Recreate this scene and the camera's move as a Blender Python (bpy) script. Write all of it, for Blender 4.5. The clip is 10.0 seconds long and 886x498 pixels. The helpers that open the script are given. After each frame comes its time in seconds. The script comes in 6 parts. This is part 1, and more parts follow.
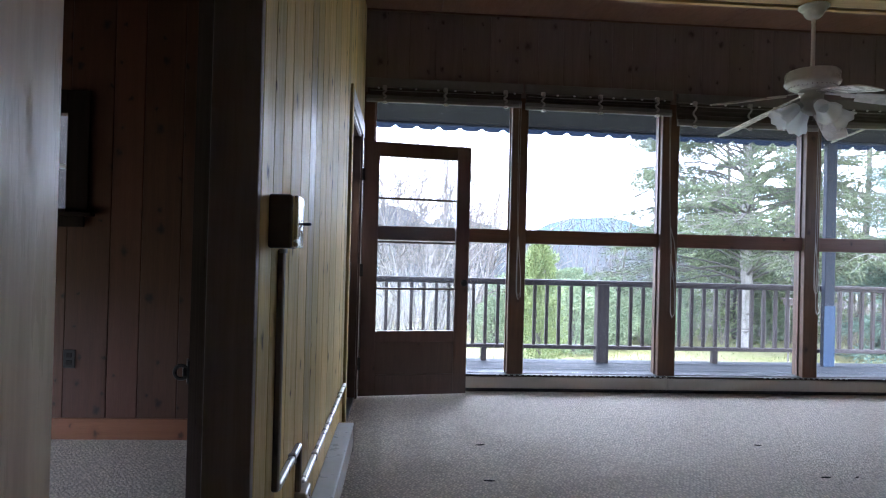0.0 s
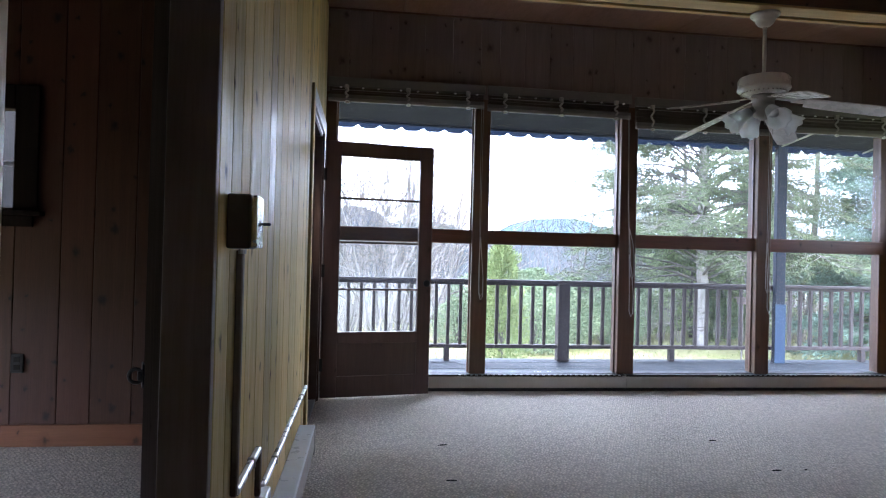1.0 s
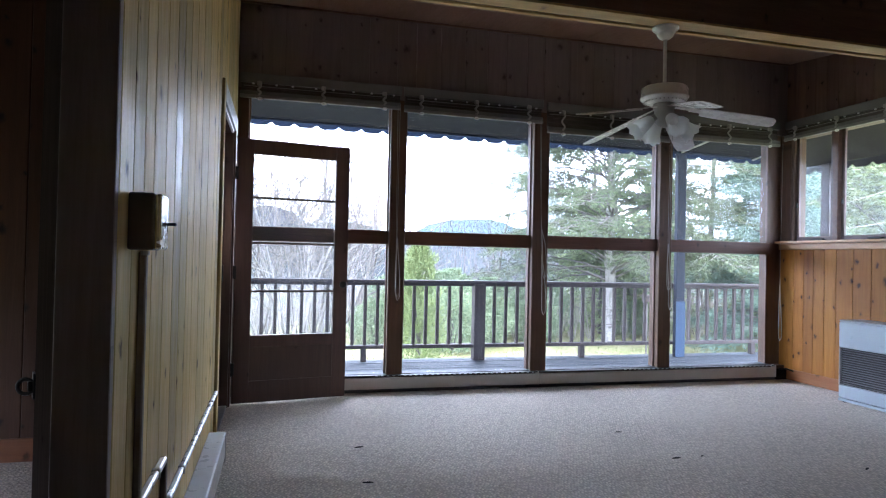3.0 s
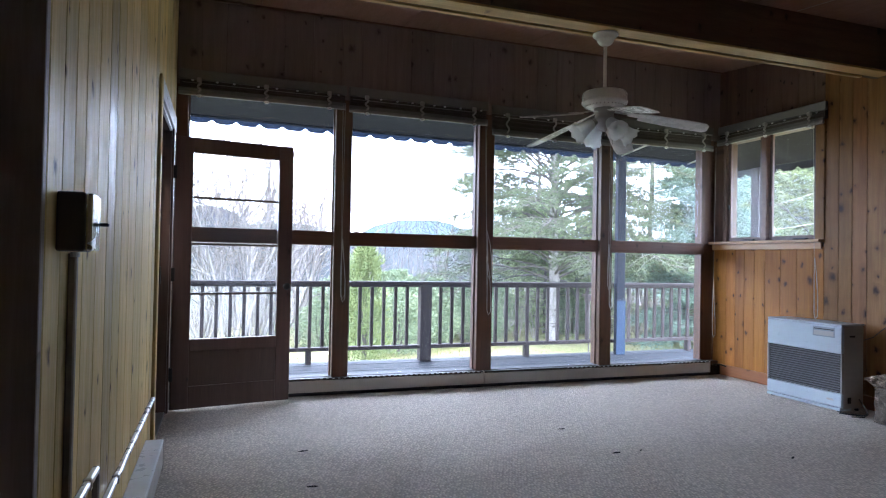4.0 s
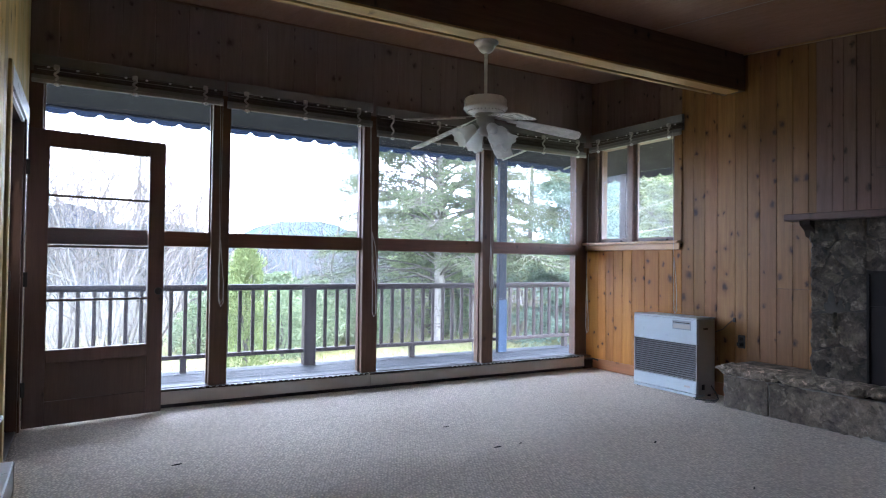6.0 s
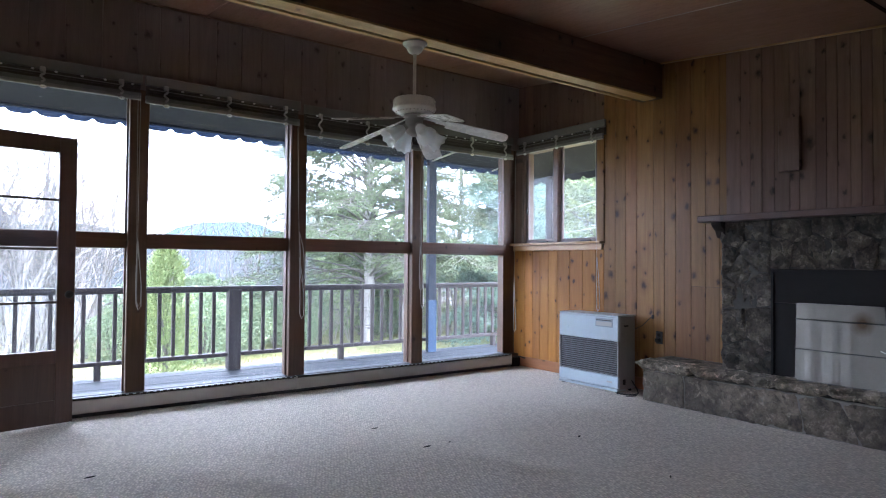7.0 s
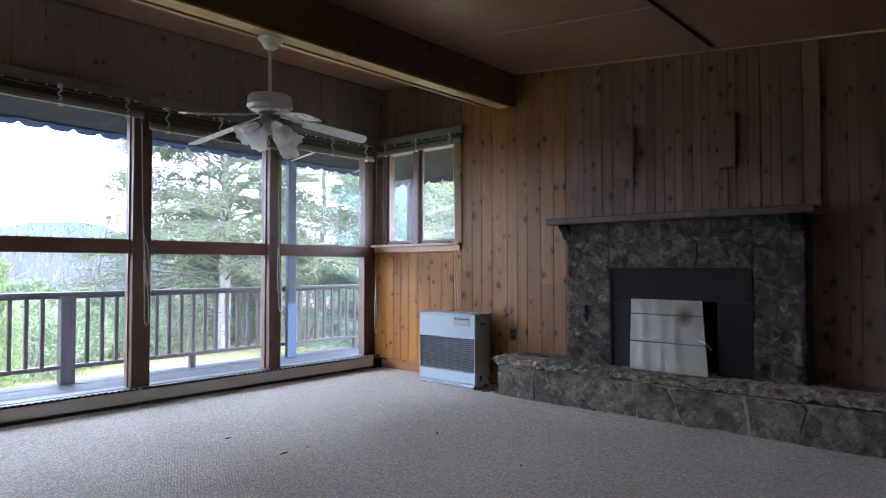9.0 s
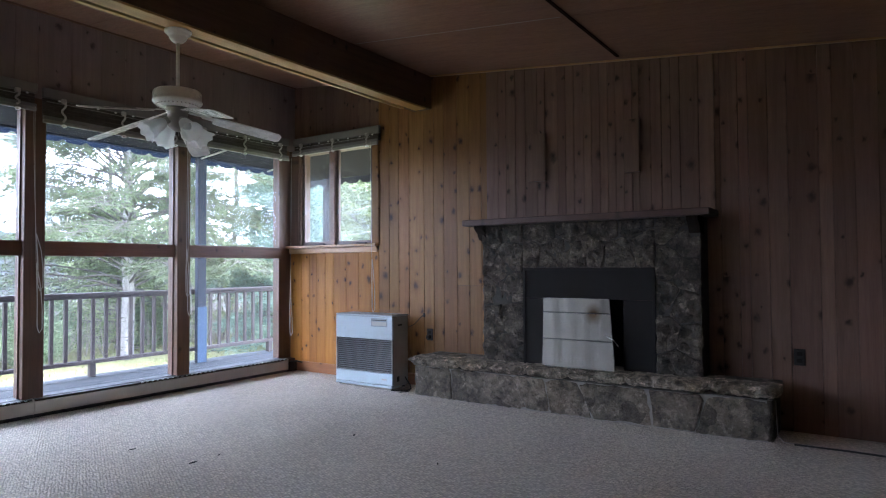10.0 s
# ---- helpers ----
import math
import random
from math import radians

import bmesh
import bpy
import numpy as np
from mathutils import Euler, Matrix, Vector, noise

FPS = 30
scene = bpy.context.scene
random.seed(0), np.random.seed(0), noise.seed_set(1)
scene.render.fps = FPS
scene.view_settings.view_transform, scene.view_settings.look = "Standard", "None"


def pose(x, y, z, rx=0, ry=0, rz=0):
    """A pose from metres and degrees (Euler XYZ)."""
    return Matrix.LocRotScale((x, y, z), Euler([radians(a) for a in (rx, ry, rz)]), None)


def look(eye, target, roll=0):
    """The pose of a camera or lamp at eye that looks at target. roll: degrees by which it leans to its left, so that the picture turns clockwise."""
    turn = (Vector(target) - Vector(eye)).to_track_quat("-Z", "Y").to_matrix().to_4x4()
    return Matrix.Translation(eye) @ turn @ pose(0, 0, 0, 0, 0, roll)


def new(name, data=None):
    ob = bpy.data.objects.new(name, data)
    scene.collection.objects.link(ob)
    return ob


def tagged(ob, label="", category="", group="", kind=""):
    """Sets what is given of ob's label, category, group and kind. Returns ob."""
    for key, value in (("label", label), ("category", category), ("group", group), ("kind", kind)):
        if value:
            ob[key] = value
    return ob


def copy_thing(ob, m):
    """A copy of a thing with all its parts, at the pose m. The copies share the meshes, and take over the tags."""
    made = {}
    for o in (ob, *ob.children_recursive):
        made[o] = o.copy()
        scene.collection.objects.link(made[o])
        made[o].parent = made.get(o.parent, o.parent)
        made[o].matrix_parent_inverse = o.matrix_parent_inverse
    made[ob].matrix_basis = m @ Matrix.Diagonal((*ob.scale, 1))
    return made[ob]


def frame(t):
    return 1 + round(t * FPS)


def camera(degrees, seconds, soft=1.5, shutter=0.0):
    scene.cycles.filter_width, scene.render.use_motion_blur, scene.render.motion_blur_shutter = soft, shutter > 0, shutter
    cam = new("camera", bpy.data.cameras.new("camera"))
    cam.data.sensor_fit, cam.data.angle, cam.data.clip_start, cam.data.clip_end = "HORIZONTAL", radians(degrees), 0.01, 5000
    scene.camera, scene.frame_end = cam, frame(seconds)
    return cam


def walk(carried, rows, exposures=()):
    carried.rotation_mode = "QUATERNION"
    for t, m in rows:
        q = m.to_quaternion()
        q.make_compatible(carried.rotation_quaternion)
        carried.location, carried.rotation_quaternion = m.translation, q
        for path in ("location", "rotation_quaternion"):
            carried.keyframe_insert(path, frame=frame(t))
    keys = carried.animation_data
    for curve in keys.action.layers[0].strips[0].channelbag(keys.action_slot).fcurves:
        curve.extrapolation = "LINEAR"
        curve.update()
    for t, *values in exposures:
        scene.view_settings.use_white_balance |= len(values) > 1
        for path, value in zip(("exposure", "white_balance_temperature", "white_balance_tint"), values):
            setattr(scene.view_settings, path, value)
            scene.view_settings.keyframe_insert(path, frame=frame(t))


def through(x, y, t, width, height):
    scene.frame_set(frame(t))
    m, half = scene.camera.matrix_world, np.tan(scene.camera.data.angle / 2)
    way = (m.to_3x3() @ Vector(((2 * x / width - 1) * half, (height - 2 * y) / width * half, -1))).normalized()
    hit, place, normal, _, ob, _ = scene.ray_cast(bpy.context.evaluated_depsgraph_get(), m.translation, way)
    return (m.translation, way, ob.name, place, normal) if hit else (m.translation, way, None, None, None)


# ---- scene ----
cam = camera(70.0, 10.0, soft=1.1)
# seconds, eye x y z, yaw, pitch, roll: a slow pan from the spot beside the bedroom door
ROWS = [
    (0, -0.0215, 0.0329, 1.1669, -3.816, 0.415, -1.465),
    (0.5, -0.0202, 0.0348, 1.1675, -5.150, 0.447, -1.463),
    (1, -0.0178, 0.0317, 1.1671, -7.156, 0.539, -1.430),
    (1.5, -0.0166, 0.0297, 1.1671, -8.732, 0.595, -1.404),
    (2, -0.0141, 0.0282, 1.1674, -10.416, 0.630, -1.343),
    (2.5, -0.0123, 0.0268, 1.1679, -12.384, 0.679, -1.319),
    (4, -0.0051, 0.0163, 1.1677, -19.415, 0.948, -1.083),
    (4.5, -0.0008, 0.0171, 1.1675, -21.930, 1.013, -1.017),
    (5, 0.0002, 0.0128, 1.1676, -24.587, 1.094, -0.887),
    (5.5, 0.0013, 0.0065, 1.1677, -26.945, 1.165, -0.811),
    (7, 0.0064, -0.0073, 1.1646, -35.961, 1.382, -0.452),
    (7.5, 0.0056, -0.0155, 1.1632, -39.146, 1.425, -0.369),
    (8, 0.0102, -0.0281, 1.1596, -42.146, 1.511, -0.217),
    (8.5, 0.0168, -0.0356, 1.1584, -44.925, 1.563, -0.084),
    (9, 0.0231, -0.0406, 1.1594, -48.209, 1.611, 0.012),
    (9.5, 0.0239, -0.0515, 1.1606, -51.872, 1.634, 0.169),
    (10, 0.0143, -0.0560, 1.1581, -55.633, 1.676, 0.346),
]
EXPOSURE = 2.54
walk(cam, [(t, pose(x, y, z, 90 + pitch, roll, yaw)) for t, x, y, z, yaw, pitch, roll in ROWS],
     exposures=[(0.0, EXPOSURE, 6270, 15), (5.0, EXPOSURE + 0.12, 6270, 15), (10.0, EXPOSURE + 0.30, 6270, 15)])

# ---------------------------------------------------------------- light
world = bpy.data.worlds.new("world")
scene.world = world
world.use_nodes = True
wn = world.node_tree
wn.nodes.clear()
w_out = wn.nodes.new("ShaderNodeOutputWorld")
w_bg = wn.nodes.new("ShaderNodeBackground")
w_sky = wn.nodes.new("ShaderNodeTexSky")
w_sky.sky_type = "NISHITA"
w_sky.sun_disc = False
w_sky.sun_elevation = radians(58)
w_sky.sun_rotation = radians(195)
w_sky.dust_density = 3.0
w_cloud = wn.nodes.new("ShaderNodeTexNoise")
w_cloud.inputs["Scale"].default_value = 3.0
w_cloud.inputs["Detail"].default_value = 6.0
w_ramp = wn.nodes.new("ShaderNodeMapRange")
w_ramp.inputs["From Min"].default_value = 0.35
w_ramp.inputs["From Max"].default_value = 0.6
w_ramp.inputs["To Min"].default_value = 0.62
w_ramp.inputs["To Max"].default_value = 1.0
w_mix = wn.nodes.new("ShaderNodeMix")
w_mix.data_type = "RGBA"
w_mix.inputs[7].default_value = (8.4, 9.8, 12.6, 1)
wn.links.new(w_cloud.outputs["Fac"], w_ramp.inputs["Value"])
wn.links.new(w_ramp.outputs["Result"], w_mix.inputs[0])
wn.links.new(w_sky.outputs["Color"], w_mix.inputs[6])
wn.links.new(w_mix.outputs[2], w_bg.inputs["Color"])
w_bg.inputs["Strength"].default_value = 0.30
wn.links.new(w_bg.outputs["Background"], w_out.inputs["Surface"])

sun_data = bpy.data.lights.new("sun", "SUN")
sun_data.energy = 1.3
sun_data.angle = radians(14)
sun_data.color = (1.0, 0.96, 0.9)
sun = new("sun", sun_data)
sun.matrix_world = look((0, 0, 30), (5, 18, 0))

# ---------------------------------------------------------------- tools
ORIGIN = {}


def thing(name, base=(0, 0, 0), label="", category="", group="", kind=""):
    ob = new(name)
    ob.empty_display_size = 0.1
    ob.location = base
    ORIGIN[ob.name] = Vector(base)
    return tagged(ob, label, category, group, kind)


def part(name, bm, material, parent, label=""):
    """Links a bmesh, laid out in world metres, as one mesh object under a thing or a part."""
    base = ORIGIN[parent.name]
    bmesh.ops.translate(bm, verts=bm.verts, vec=-base)
    me = bpy.data.meshes.new(name)
    bm.to_mesh(me)
    bm.free()
    me.materials.append(material)
    ob = new(name, me)
    ob.parent = parent
    ORIGIN[ob.name] = base
    return tagged(ob, label)


def single(name, bm, material, base=(0, 0, 0), label="", category="", group="", kind=""):
    """A thing that is one mesh."""
    base = Vector(base)
    bmesh.ops.translate(bm, verts=bm.verts, vec=-base)
    me = bpy.data.meshes.new(name)
    bm.to_mesh(me)
    bm.free()
    me.materials.append(material)
    ob = new(name, me)
    ob.location = base
    ORIGIN[ob.name] = base
    return tagged(ob, label, category, group, kind)


def smooth(ob):
    for p in ob.data.polygons:
        p.use_smooth = True
    return ob


def box(bm, x0, x1, y0, y1, z0, z1, bevel=0.0, segs=1, m=None):
    """A box between two corners, with worn edges where bevel is given."""
    r = bmesh.ops.create_cube(bm, size=1.0)
    vs = r["verts"]
    bmesh.ops.scale(bm, verts=vs, vec=(x1 - x0, y1 - y0, z1 - z0))
    bmesh.ops.translate(bm, verts=vs, vec=((x0 + x1) / 2, (y0 + y1) / 2, (z0 + z1) / 2))
    if bevel:
        es = list({e for v in vs for e in v.link_edges})
        r2 = bmesh.ops.bevel(bm, geom=es, offset=bevel, segments=segs, profile=0.5, affect="EDGES")
        vs = list({v for f in r2["faces"] for v in f.verts} | {v for v in vs if v.is_valid})
    if m is not None:
        bmesh.ops.transform(bm, matrix=m, verts=[v for v in vs if v.is_valid])
    return bm


def boxed(*a, **k):
    return box(bmesh.new(), *a, **k)


def lathe(bm, rings, n=24, m=None, cap=True):
    """A turned shape: rings of (radius, height) about the z axis."""
    loops = []
    for r, h in rings:
        loops.append([bm.verts.new((r * math.cos(2 * math.pi * i / n), r * math.sin(2 * math.pi * i / n), h)) for i in range(n)])
    for a, b in zip(loops, loops[1:]):
        for i in range(n):
            bm.faces.new((a[i], a[(i + 1) % n], b[(i + 1) % n], b[i]))
    if cap:
        bm.faces.new(list(reversed(loops[0])))
        bm.faces.new(loops[-1])
    vs = [v for l in loops for v in l]
    if m is not None:
        bmesh.ops.transform(bm, matrix=m, verts=vs)
    bmesh.ops.recalc_face_normals(bm, faces=bm.faces)
    return bm


def tube(bm, pts, r, n=8, r_end=None):
    """A round bar along a line of points."""
    pts = [Vector(p) for p in pts]
    loops = []
    for i, p in enumerate(pts):
        d = (pts[min(i + 1, len(pts) - 1)] - pts[max(i - 1, 0)]).normalized()
        u = d.orthogonal().normalized() if i == 0 else (u - d * u.dot(d)).normalized()
        v = d.cross(u)
        k = r if r_end is None else r + (r_end - r) * i / (len(pts) - 1)
        loops.append([bm.verts.new(p + k * (math.cos(2 * math.pi * j / n) * u + math.sin(2 * math.pi * j / n) * v)) for j in range(n)])
    for a, b in zip(loops, loops[1:]):
        for j in range(n):
            bm.faces.new((a[j], a[(j + 1) % n], b[(j + 1) % n], b[j]))
    bm.faces.new(list(reversed(loops[0])))
    bm.faces.new(loops[-1])
    return bm


def mesh_object(name, verts, faces, material, parent=None, base=(0, 0, 0)):
    me = bpy.data.meshes.new(name)
    me.from_pydata(verts, [], faces)
    me.materials.append(material)
    ob = new(name, me)
    if parent is not None:
        ob.parent = parent
    else:
        ob.location = base
    ORIGIN[ob.name] = Vector(base)
    return ob


# ---------------------------------------------------------------- materials
def blank(name, rough=0.5, metal=0.0):
    mat = bpy.data.materials.new(name)
    mat.use_nodes = True
    nt = mat.node_tree
    b = nt.nodes["Principled BSDF"]
    b.inputs["Roughness"].default_value = rough
    b.inputs["Metallic"].default_value = metal
    return mat, nt, b


def nd(nt, kind, **inputs):
    n = nt.nodes.new("ShaderNode" + kind)
    for k, v in inputs.items():
        key = k.replace("_", " ")
        sock = n.inputs[key]
        if isinstance(v, bpy.types.NodeSocket):
            nt.links.new(v, sock)
        else:
            sock.default_value = v
    return n


def math_node(nt, op, a, b=None, clamp=False):
    n = nt.nodes.new("ShaderNodeMath")
    n.operation = op
    n.use_clamp = clamp
    for i, v in enumerate((a, b)):
        if v is None:
            continue
        if isinstance(v, bpy.types.NodeSocket):
            nt.links.new(v, n.inputs[i])
        else:
            n.inputs[i].default_value = v
    return n.outputs[0]


def mix(nt, fac, a, b, blend="MIX"):
    n = nt.nodes.new("ShaderNodeMix")
    n.data_type = "RGBA"
    n.blend_type = blend
    for i, v in ((0, fac), (6, a), (7, b)):
        if isinstance(v, bpy.types.NodeSocket):
            nt.links.new(v, n.inputs[i])
        elif i == 0:
            n.inputs[i].default_value = v
        else:
            n.inputs[i].default_value = (*v, 1)
    return n.outputs[2]


def span(nt, v, a, b, c=0.0, d=1.0):
    n = nt.nodes.new("ShaderNodeMapRange")
    nt.links.new(v, n.inputs["Value"])
    for k, x in (("From Min", a), ("From Max", b), ("To Min", c), ("To Max", d)):
        n.inputs[k].default_value = x
    return n.outputs["Result"]


def place(nt, scale=(1, 1, 1), scatter=True):
    """Object coordinates, shifted by the object's own random number, times a scale."""
    tc = nt.nodes.new("ShaderNodeTexCoord")
    v = tc.outputs["Object"]
    if scatter:
        oi = nt.nodes.new("ShaderNodeObjectInfo")
        c = nd(nt, "CombineXYZ")
        for i, k in enumerate((37.0, 91.0, 53.0)):
            nt.links.new(math_node(nt, "MULTIPLY", oi.outputs["Random"], k), c.inputs[i])
        a = nt.nodes.new("ShaderNodeVectorMath")
        nt.links.new(v, a.inputs[0])
        nt.links.new(c.outputs[0], a.inputs[1])
        v = a.outputs[0]
    m = nt.nodes.new("ShaderNodeVectorMath")
    m.operation = "MULTIPLY"
    nt.links.new(v, m.inputs[0])
    m.inputs[1].default_value = scale
    return m.outputs[0]


def bump(nt, b, height, strength, distance=0.01):
    n = nt.nodes.new("ShaderNodeBump")
    n.inputs["Strength"].default_value = strength
    n.inputs["Distance"].default_value = distance
    nt.links.new(height, n.inputs["Height"])
    nt.links.new(n.outputs["Normal"], b.inputs["Normal"])


def wood(name, light, dark, knot, rough=0.35, along="Z", flat="X", knots=0.5, coat=0.3, vary=0.3, wave=0.0, spread=(0.06, 0.20)):
    """Pine: long grain, growth bands, knots, each board with its own tone."""
    mat, nt, b = blank(name, rough)
    k = {"X": (0.06, 1, 1), "Y": (1, 0.06, 1), "Z": (1, 1, 0.06)}[along]
    v = place(nt, k)
    fine = nd(nt, "TexNoise", Vector=v, Scale=140.0, Detail=5.0, Roughness=0.65).outputs["Fac"]
    bands = nd(nt, "TexNoise", Vector=v, Scale=16.0, Detail=3.0, Distortion=1.2).outputs["Fac"]
    g = math_node(nt, "ADD", math_node(nt, "MULTIPLY", fine, 0.45), math_node(nt, "MULTIPLY", bands, 0.75))
    col = mix(nt, span(nt, g, 0.42, 0.82), light, dark)
    oi = nt.nodes.new("ShaderNodeObjectInfo")
    hsv = nt.nodes.new("ShaderNodeHueSaturation")
    nt.links.new(span(nt, oi.outputs["Random"], 0, 1, 1 - vary, 1 + vary), hsv.inputs["Value"])
    nt.links.new(span(nt, math_node(nt, "FRACT", math_node(nt, "MULTIPLY", oi.outputs["Random"], 17.3)), 0, 1, 0.495, 0.507), hsv.inputs["Hue"])
    nt.links.new(col, hsv.inputs["Color"])
    col = hsv.outputs["Color"]
    big = nd(nt, "TexNoise", Vector=place(nt, (1, 1, 1)), Scale=1.7, Detail=3.0).outputs["Fac"]
    col = mix(nt, span(nt, big, 0.35, 0.75, 0.0, 0.35), col, dark)
    h = g
    if knots:
        f = {"X": (0, 1, 0.75), "Y": (1, 0, 0.75), "Z": (1, 0.75, 0)}[flat]
        vk = place(nt, f)
        wob = nd(nt, "TexNoise", Vector=vk, Scale=34.0, Detail=3.0)
        vv = nt.nodes.new("ShaderNodeVectorMath")
        vv.operation = "MULTIPLY_ADD"
        nt.links.new(wob.outputs["Color"], vv.inputs[0])
        vv.inputs[1].default_value = (0.045, 0.045, 0.045)
        nt.links.new(vk, vv.inputs[2])
        sx = nt.nodes.new("ShaderNodeSeparateXYZ")
        nt.links.new(vv.outputs[0], sx.inputs[0])
        cx = nt.nodes.new("ShaderNodeCombineXYZ")
        pair = {"X": (1, 2), "Y": (0, 2), "Z": (0, 1)}[flat]
        nt.links.new(sx.outputs[pair[0]], cx.inputs[0])
        nt.links.new(sx.outputs[pair[1]], cx.inputs[1])
        vor = nt.nodes.new("ShaderNodeTexVoronoi")
        vor.voronoi_dimensions = "2D"
        vor.inputs["Scale"].default_value = 6.4
        nt.links.new(cx.outputs[0], vor.inputs["Vector"])
        sep = nt.nodes.new("ShaderNodeSeparateColor")
        nt.links.new(vor.outputs["Color"], sep.inputs[0])
        on = math_node(nt, "LESS_THAN", sep.outputs[0], knots)
        size = span(nt, math_node(nt, "POWER", sep.outputs[1], 2.2), 0, 1, *spread)
        near = math_node(nt, "DIVIDE", vor.outputs["Distance"], size)
        core = math_node(nt, "MULTIPLY", span(nt, near, 0.25, 1.1, 1, 0), on)
        halo = math_node(nt, "MULTIPLY", span(nt, near, 0.6, 2.6, 0.55, 0), on)
        col = mix(nt, halo, col, dark)
        col = mix(nt, math_node(nt, "MULTIPLY", core, 0.95), col, knot)
        h = math_node(nt, "SUBTRACT", g, math_node(nt, "MULTIPLY", core, 0.3))
    nt.links.new(col, b.inputs["Base Color"])
    ro = span(nt, fine, 0.3, 0.7, rough - 0.08, rough + 0.12)
    if wave:
        # planed unevenly: slow ripples along each board, and a polish that differs from board to board
        rip = nd(nt, "TexNoise", Vector=place(nt, (1, 1, 0.22)), Scale=24.0, Detail=3.0).outputs["Fac"]
        h = math_node(nt, "ADD", h, math_node(nt, "MULTIPLY", rip, wave))
        own = math_node(nt, "FRACT", math_node(nt, "MULTIPLY", oi.outputs["Random"], 7.7))
        ro = math_node(nt, "ADD", ro, span(nt, own, 0, 1, -0.08, 0.12))
        ro = math_node(nt, "ADD", ro, span(nt, rip, 0.35, 0.65, -0.08, 0.08))
    nt.links.new(ro, b.inputs["Roughness"])
    b.inputs["Coat Weight"].default_value = coat
    b.inputs["Coat Roughness"].default_value = 0.28
    bump(nt, b, h, 0.25, 0.004)
    return mat


def plain(name, colour, rough=0.5, metal=0.0, grain=0.12, scale=30.0, relief=0.15, dirt=None):
    """Paint, metal or plastic with faint mottling, dirt and relief."""
    mat, nt, b = blank(name, rough, metal)
    v = place(nt)
    n1 = nd(nt, "TexNoise", Vector=v, Scale=scale, Detail=4.0).outputs["Fac"]
    n2 = nd(nt, "TexNoise", Vector=v, Scale=scale * 0.09, Detail=3.0).outputs["Fac"]
    low = tuple(c * (1 - 2 * grain) for c in colour) if dirt is None else dirt
    f = math_node(nt, "MULTIPLY", span(nt, n2, 0.35, 0.7), span(nt, n1, 0.25, 0.8, 0.2, 1.0))
    nt.links.new(mix(nt, f if dirt is None else math_node(nt, "MULTIPLY", f, 0.55), colour, low), b.inputs["Base Color"])
    nt.links.new(span(nt, n1, 0.3, 0.7, max(rough - 0.08, 0.02), rough + 0.1), b.inputs["Roughness"])
    bump(nt, b, n1, relief, 0.003)
    return mat


def make_carpet():
    """Grey-beige looped pile in slanting rows, trodden here and there."""
    mat, nt, b = blank("carpet", 0.95)
    tc = nt.nodes.new("ShaderNodeTexCoord").outputs["Object"]
    mp = nt.nodes.new("ShaderNodeMapping")
    nt.links.new(tc, mp.inputs["Vector"])
    mp.inputs["Rotation"].default_value = (0, 0, radians(38))
    mp.inputs["Scale"].default_value = (1.0, 0.62, 1.0)
    loop = nd(nt, "TexVoronoi", Vector=mp.outputs[0], Scale=70.0, Randomness=0.6)
    fuzz = nd(nt, "TexNoise", Vector=tc, Scale=420.0, Detail=3.0).outputs["Fac"]
    tuft = nd(nt, "TexNoise", Vector=tc, Scale=38.0, Detail=4.0, Roughness=0.7).outputs["Fac"]
    worn = nd(nt, "TexNoise", Vector=tc, Scale=1.3, Detail=4.0, Roughness=0.6).outputs["Fac"]
    col = mix(nt, span(nt, loop.outputs["Distance"], 0.18, 0.62), (0.94, 0.845, 0.725), (0.41, 0.360, 0.302))
    sep = nt.nodes.new("ShaderNodeSeparateColor")
    nt.links.new(loop.outputs["Color"], sep.inputs[0])
    col = mix(nt, span(nt, sep.outputs[0], 0.0, 1.0, 0.0, 0.45), col, (0.63, 0.555, 0.47))
    col = mix(nt, span(nt, tuft, 0.35, 0.7, 0.0, 0.6), col, (0.65, 0.572, 0.488))
    col = mix(nt, span(nt, worn, 0.5, 0.75, 0.0, 0.35), col, (0.67, 0.588, 0.50))
    nt.links.new(col, b.inputs["Base Color"])
    b.inputs["Specular IOR Level"].default_value = 0.15
    b.inputs["Sheen Weight"].default_value = 0.05
    h = math_node(nt, "ADD", math_node(nt, "SUBTRACT", 1.0, loop.outputs["Distance"]), math_node(nt, "MULTIPLY", fuzz, 0.5))
    bump(nt, b, h, 1.0, 0.016)
    return mat


